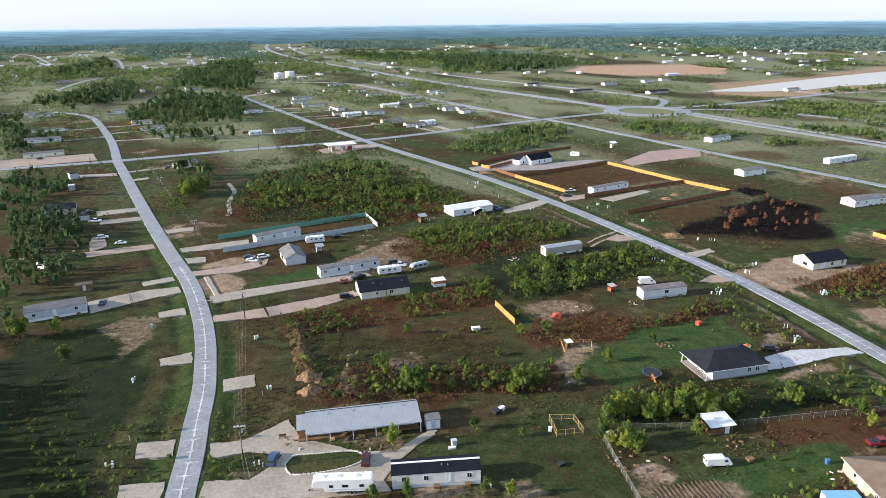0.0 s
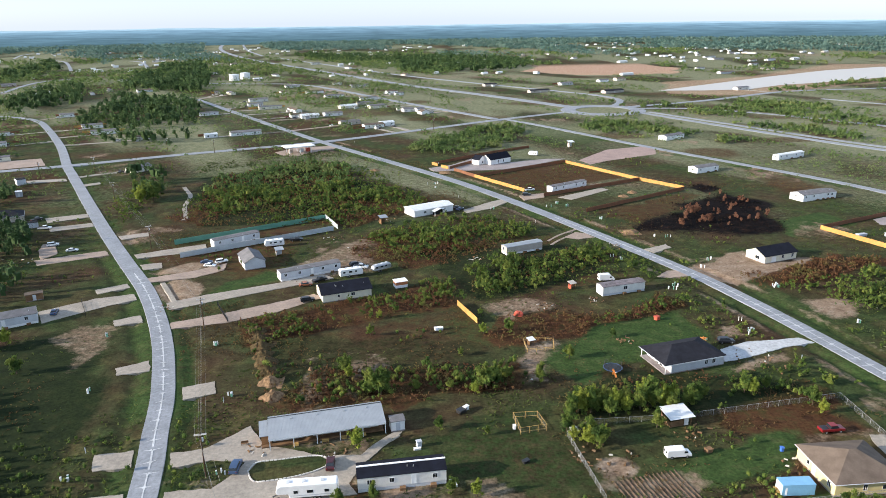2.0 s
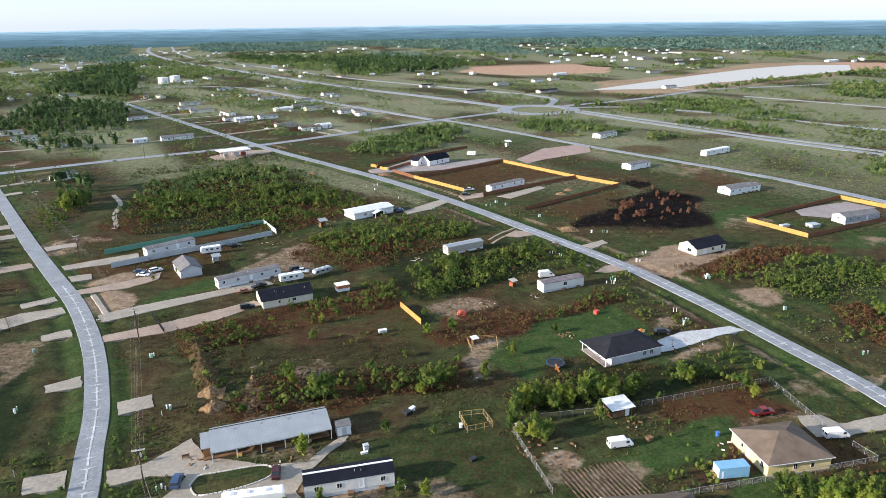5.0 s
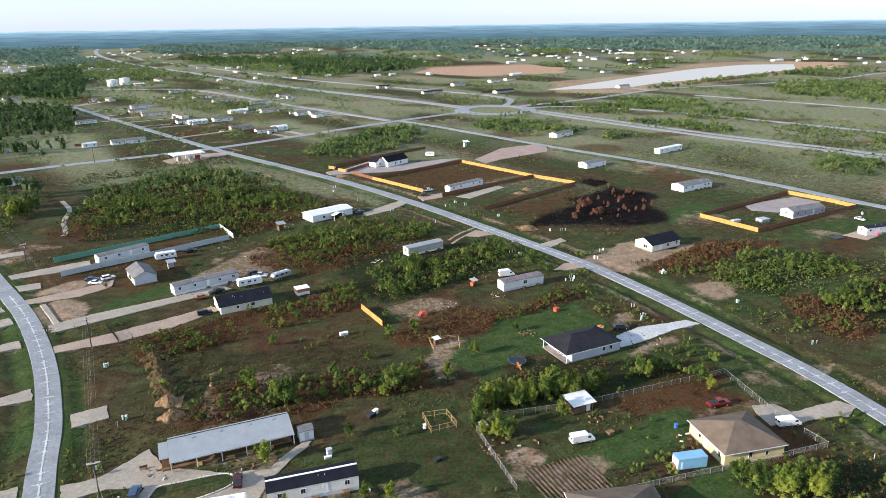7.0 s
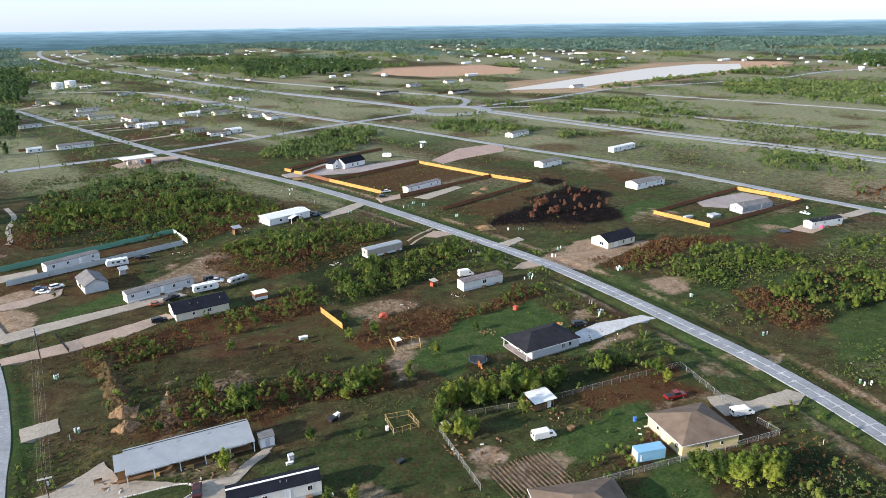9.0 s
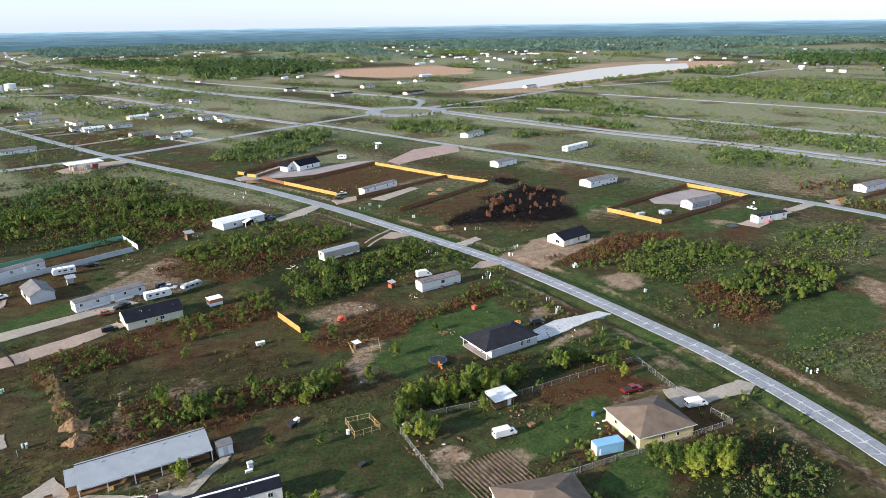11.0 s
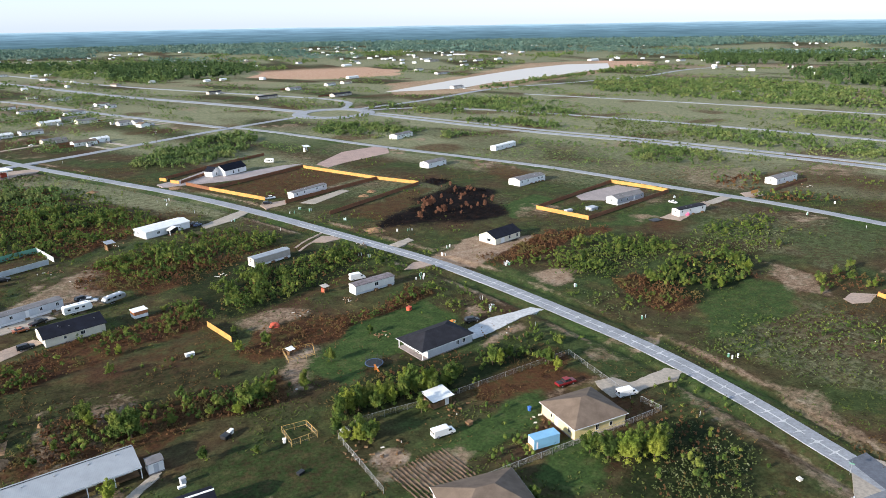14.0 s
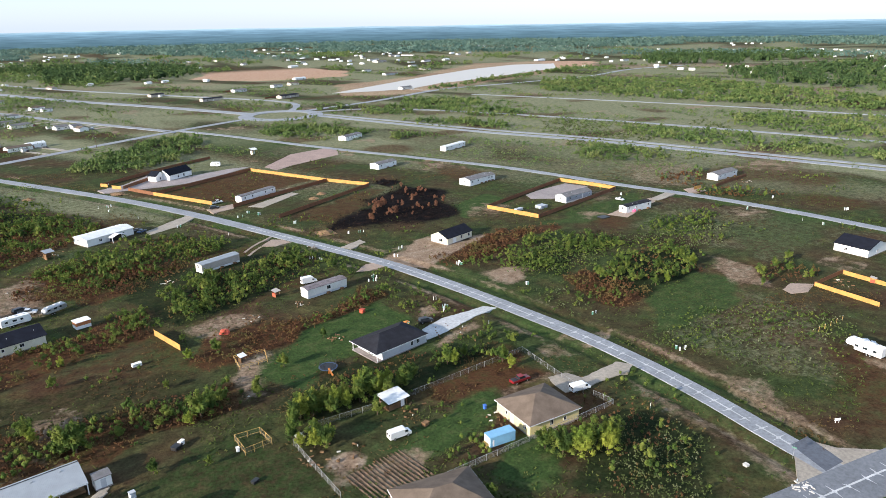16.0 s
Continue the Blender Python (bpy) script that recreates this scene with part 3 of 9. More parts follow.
COVERS = {
    "dry": [
        ([(238.7, 593.4), (340.0, 411.0), (410.2, 210.8), (685.1, 363.1), (698.2, 626.8), (528.9, 812.1), (384.4, 709.3)], 0.95, 20),
        ([(94.5, 649.0), (188.2, 777.6), (83.3, 1044.6), (3.4, 1162.3), (-68.7, 1065.9), (2.2, 857.8)], 0.6, 15),
        ([(-125.9, 442.0), (-91.8, 500.7), (-34.8, 515.7), (20.8, 433.2), (54.3, 363.6), (34.3, 346.3), (-7.6, 402.0), (-54.9, 466.2)], 0.6, 8),
        ([(220.0, 223.5), (284.8, 230.8), (300.6, 172.0), (236.2, 149.7), (225.8, 180.6)], 0.35, 8),
        ([(163.0, 155.3), (209.3, 166.5), (206.9, 115.4), (159.3, 84.0), (146.3, 113.0)], 0.36, 8),
        ([(115.4, 647.2), (176.1, 510.5), (217.2, 421.4), (242.7, 366.9), (308.4, 473.6), (221.6, 649.3)], 0.5, 12),
    ],
    "rust": [
        ([(-38.3, 187.7), (-15.2, 197.2), (17.7, 209.6), (25.0, 185.9), (17.4, 166.9), (-4.2, 172.4), (-34.7, 166.6)], 0.42, 4.0),
        ([(-33.2, 157.6), (-21.2, 169.5), (-7.2, 169.1), (33.2, 169.7), (32.3, 156.0), (-3.9, 150.8), (-32.4, 153.3)], 1, 4.0),
        ([(22.7, 187.9), (31.4, 201.4), (71.2, 202.0), (88.5, 214.6), (91.4, 202.7), (52.6, 185.2), (26.6, 178.5)], 1, 4.0),
        ([(-52.2, 204.8), (-27.8, 215.8), (15.4, 233.0), (16.9, 212.0), (-15.2, 198.4), (-44.4, 184.1)], 0.8, 4.0),
        ([(-21.7, 266.3), (-15.9, 289.3), (4.3, 306.0), (41.3, 271.2), (3.4, 248.4)], 0.9, 4.0),
        ([(-119.1, 331.3), (-86.2, 391.4), (-7.2, 373.3), (10.9, 347.4), (-21.9, 307.2), (-61.5, 323.5), (-95.0, 315.1)], 0.7, 4.0),
        ([(37.4, 153.1), (41.3, 140.1), (55.3, 142.2), (74.1, 145.6), (88.1, 154.7), (68.8, 161.0)], 0.9, 4.0),
        ([(122.2, 229.3), (146.3, 240.2), (172.1, 252.0), (154.1, 222.8), (123.5, 216.0)], 1, 4.0),
        ([(133.7, 230.1), (158.1, 242.2), (192.5, 246.7), (198.3, 237.4), (153.4, 226.4), (135.9, 220.4)], 1, 4.0),
        ([(154.1, 186.5), (170.5, 183.4), (173.8, 160.8), (156.3, 153.7), (148.6, 176.5)], 1, 4.0),
        ([(87.6, 101.6), (111.3, 112.9), (127.9, 106.2), (120.8, 72.3), (107.8, 69.1), (80.6, 87.7)], 0.35, 4.0),
        ([(96.2, 316.4), (150.5, 358.7), (162.7, 351.9), (112.6, 301.3), (97.5, 311.4)], 0.6, 4.0),
        ([(48.5, 406.6), (110.8, 455.6), (132.2, 397.2), (78.6, 362.4)], 0.7, 4.0),
        ([(86.8, 151.9), (102.3, 154.3), (105.4, 143.6), (97.0, 129.9), (79.5, 137.0)], 0.7, 4.0),
        ([(72.4, 143.1), (91.8, 146.1), (105.6, 143.8), (106.5, 129.6), (91.0, 128.5), (74.4, 128.9)], 0.8, 4.0),
    ],
    "lush_shade": [
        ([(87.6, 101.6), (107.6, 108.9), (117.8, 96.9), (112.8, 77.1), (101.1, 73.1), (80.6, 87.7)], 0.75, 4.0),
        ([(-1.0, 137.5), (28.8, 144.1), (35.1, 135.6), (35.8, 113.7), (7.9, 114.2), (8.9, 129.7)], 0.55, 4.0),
        # Lots left of the lane: the woods' shade painted in near-black green.
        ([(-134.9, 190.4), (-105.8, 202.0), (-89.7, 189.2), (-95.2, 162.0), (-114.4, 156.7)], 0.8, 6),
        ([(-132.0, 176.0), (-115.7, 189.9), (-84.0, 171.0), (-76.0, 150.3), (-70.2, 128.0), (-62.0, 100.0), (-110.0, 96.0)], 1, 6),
        # Darker green ground beneath the tree row and the thickets.
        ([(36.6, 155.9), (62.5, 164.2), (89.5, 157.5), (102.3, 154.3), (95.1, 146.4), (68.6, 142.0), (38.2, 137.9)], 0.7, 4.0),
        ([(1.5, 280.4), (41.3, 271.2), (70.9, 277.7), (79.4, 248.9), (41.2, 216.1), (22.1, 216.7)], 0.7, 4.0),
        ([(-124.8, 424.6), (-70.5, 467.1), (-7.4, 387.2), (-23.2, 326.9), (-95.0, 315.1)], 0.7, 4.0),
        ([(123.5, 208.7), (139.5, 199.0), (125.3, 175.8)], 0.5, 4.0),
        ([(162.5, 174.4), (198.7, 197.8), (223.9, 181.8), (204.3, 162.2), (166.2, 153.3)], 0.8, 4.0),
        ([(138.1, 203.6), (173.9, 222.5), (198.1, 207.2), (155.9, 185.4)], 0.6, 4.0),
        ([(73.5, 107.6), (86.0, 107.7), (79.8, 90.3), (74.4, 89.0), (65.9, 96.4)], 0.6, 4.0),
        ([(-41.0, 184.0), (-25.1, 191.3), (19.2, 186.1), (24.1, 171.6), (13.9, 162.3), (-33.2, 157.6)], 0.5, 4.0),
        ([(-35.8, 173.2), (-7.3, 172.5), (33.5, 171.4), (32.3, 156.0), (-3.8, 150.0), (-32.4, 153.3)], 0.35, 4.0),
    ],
    "lawn": [
        ([(39.7, 171.2), (46.8, 181.6), (73.1, 196.7), (88.8, 200.6), (94.0, 184.0), (88.3, 178.6), (64.0, 168.9), (45.6, 157.1)], 1, 4.0),
        ([(-1.0, 137.5), (28.8, 144.1), (35.1, 135.6), (35.8, 113.7), (7.9, 114.2), (8.9, 129.7)], 0.4, 4.0),
        ([(62.6, 124.4), (86.0, 131.5), (85.1, 122.5), (76.0, 113.7), (55.7, 111.2), (53.1, 119.8)], 1, 4.0),
        ([(73.5, 107.6), (86.0, 107.7), (79.8, 90.3), (74.4, 89.0), (66.9, 97.9)], 0.8, 4.0),
        ([(-71.4, 235.9), (-54.0, 253.7), (-45.3, 240.9), (-66.4, 224.7)], 0.8, 4.0),
        ([(172.0, 301.2), (200.6, 307.5), (205.0, 289.7), (168.7, 273.6)], 1, 4.0),
        ([(192.5, 246.7), (236.9, 261.9), (271.4, 269.0), (274.3, 259.3), (214.5, 232.6)], 0.7, 4.0),
        ([(163.0, 155.3), (200.7, 164.5), (208.4, 145.8), (186.1, 135.3), (148.0, 133.2)], 0.7, 4.0),
        ([(249.2, 194.3), (310.2, 201.0), (300.6, 172.0), (262.2, 157.6), (232.1, 164.0)], 0.45, 4.0),
        ([(124.2, 229.3), (139.5, 199.0), (129.7, 183.0), (110.7, 209.1)], 0.6, 4.0),
        ([(118.7, 666.6), (144.6, 591.9), (169.8, 531.4), (110.4, 498.4), (105.7, 564.1)], 0.5, 4.0),
    ],
    "dirt": [
        ([(-105.5, 193.6), (-102.2, 206.3), (-89.2, 205.9), (-84.6, 189.0), (-93.5, 174.7)], 0.5, 5),
        ([(-94.4, 236.7), (-83.4, 248.4), (-73.5, 236.0), (-74.9, 219.8), (-81.6, 222.6)], 0.75, 3),
        ([(-98.8, 255.4), (-83.7, 265.1), (-71.2, 261.1), (-84.3, 251.6)], 0.8, 3),
        ([(-49.6, 253.6), (-22.8, 281.4), (-5.4, 252.0), (-28.3, 240.3)], 0.55, 5),
        ([(38.9, 121.1), (43.3, 123.9), (47.4, 121.9), (43.9, 118.3), (39.3, 118.3)], 0.9, 2),
        ([(36.4, 115.7), (40.5, 118.3), (58.8, 118.0), (60.2, 113.2), (36.9, 113.6)], 0.6, 2),
        ([(40.5, 118.0), (54.2, 119.1), (61.7, 114.6), (53.9, 107.8), (41.7, 108.9)], 0.6, 2),
        ([(25.4, 211.7), (41.2, 216.1), (51.0, 208.5), (30.6, 195.8)], 0.6, 3),
        ([(30.3, 171.5), (35.3, 181.9), (43.9, 183.5), (40.4, 174.6), (35.2, 155.9), (29.9, 158.9)], 0.7, 3),
        ([(94.9, 189.9), (102.4, 187.7), (100.4, 180.1), (92.3, 180.3)], 0.7, 2),
        ([(87.9, 163.6), (105.3, 167.9), (105.1, 164.7), (87.9, 160.5)], 0.7, 2),
        ([(134.5, 205.9), (145.4, 206.6), (154.5, 197.1), (134.9, 191.6), (129.5, 198.3)], 0.9, 4),
        ([(141.1, 112.3), (151.4, 102.4), (146.0, 79.9), (140.5, 77.6), (137.8, 96.9)], 0.5, 4),
        ([(115.7, 113.6), (121.8, 109.9), (126.4, 73.5), (121.8, 71.7), (117.8, 88.6)], 0.45, 3),
        ([(221.9, 174.5), (220.1, 152.3), (211.9, 137.1), (203.3, 149.0)], 0.6, 4),
        ([(321.4, 330.5), (360.3, 304.2), (307.2, 261.6), (291.4, 289.5)], 0.45, 4),
        ([(82.0, 265.9), (94.6, 276.7), (96.8, 269.0), (84.5, 258.7)], 0.4, 3),
        ([(87.3, 130.7), (111.1, 130.5), (110.4, 127.3), (86.2, 126.5)], 0.5, 3),
        ([(106.9, 241.6), (120.0, 247.4), (137.5, 256.7), (138.1, 240.5), (154.6, 247.4), (160.2, 244.1), (140.5, 233.3), (118.4, 221.3), (110.4, 225.3)], 0.95, 2.5),
    ],
    "burnt": [
        ([(101.8, 280.4), (115.2, 301.2), (136.0, 314.6), (157.7, 340.3), (177.1, 357.4), (183.1, 327.9), (175.8, 294.1), (164.5, 277.8), (145.4, 273.1), (122.0, 279.6)], 0.9, 9),
        ([(160.0, 367.3), (172.5, 374.7), (177.0, 363.8), (163.7, 354.3)], 0.9, 3),
    ],
    "red": [
        ([(232.3, 1326.5), (372.9, 1514.0), (480.6, 1512.0), (535.6, 1318.2), (464.2, 1186.7), (352.1, 1192.4), (265.5, 1233.3)], 1, 15),
        ([(394.1, 1039.9), (519.5, 1076.8), (864.0, 1374.1), (1046.6, 1318.0), (941.5, 1130.2), (822.8, 1018.7), (413.8, 825.2), (330.5, 854.5)], 0.55, 12),
        ([(1028.2, 1337.0), (1118.4, 1243.8), (973.9, 1098.9), (894.5, 1125.8)], 0.9, 12),
    ],
}
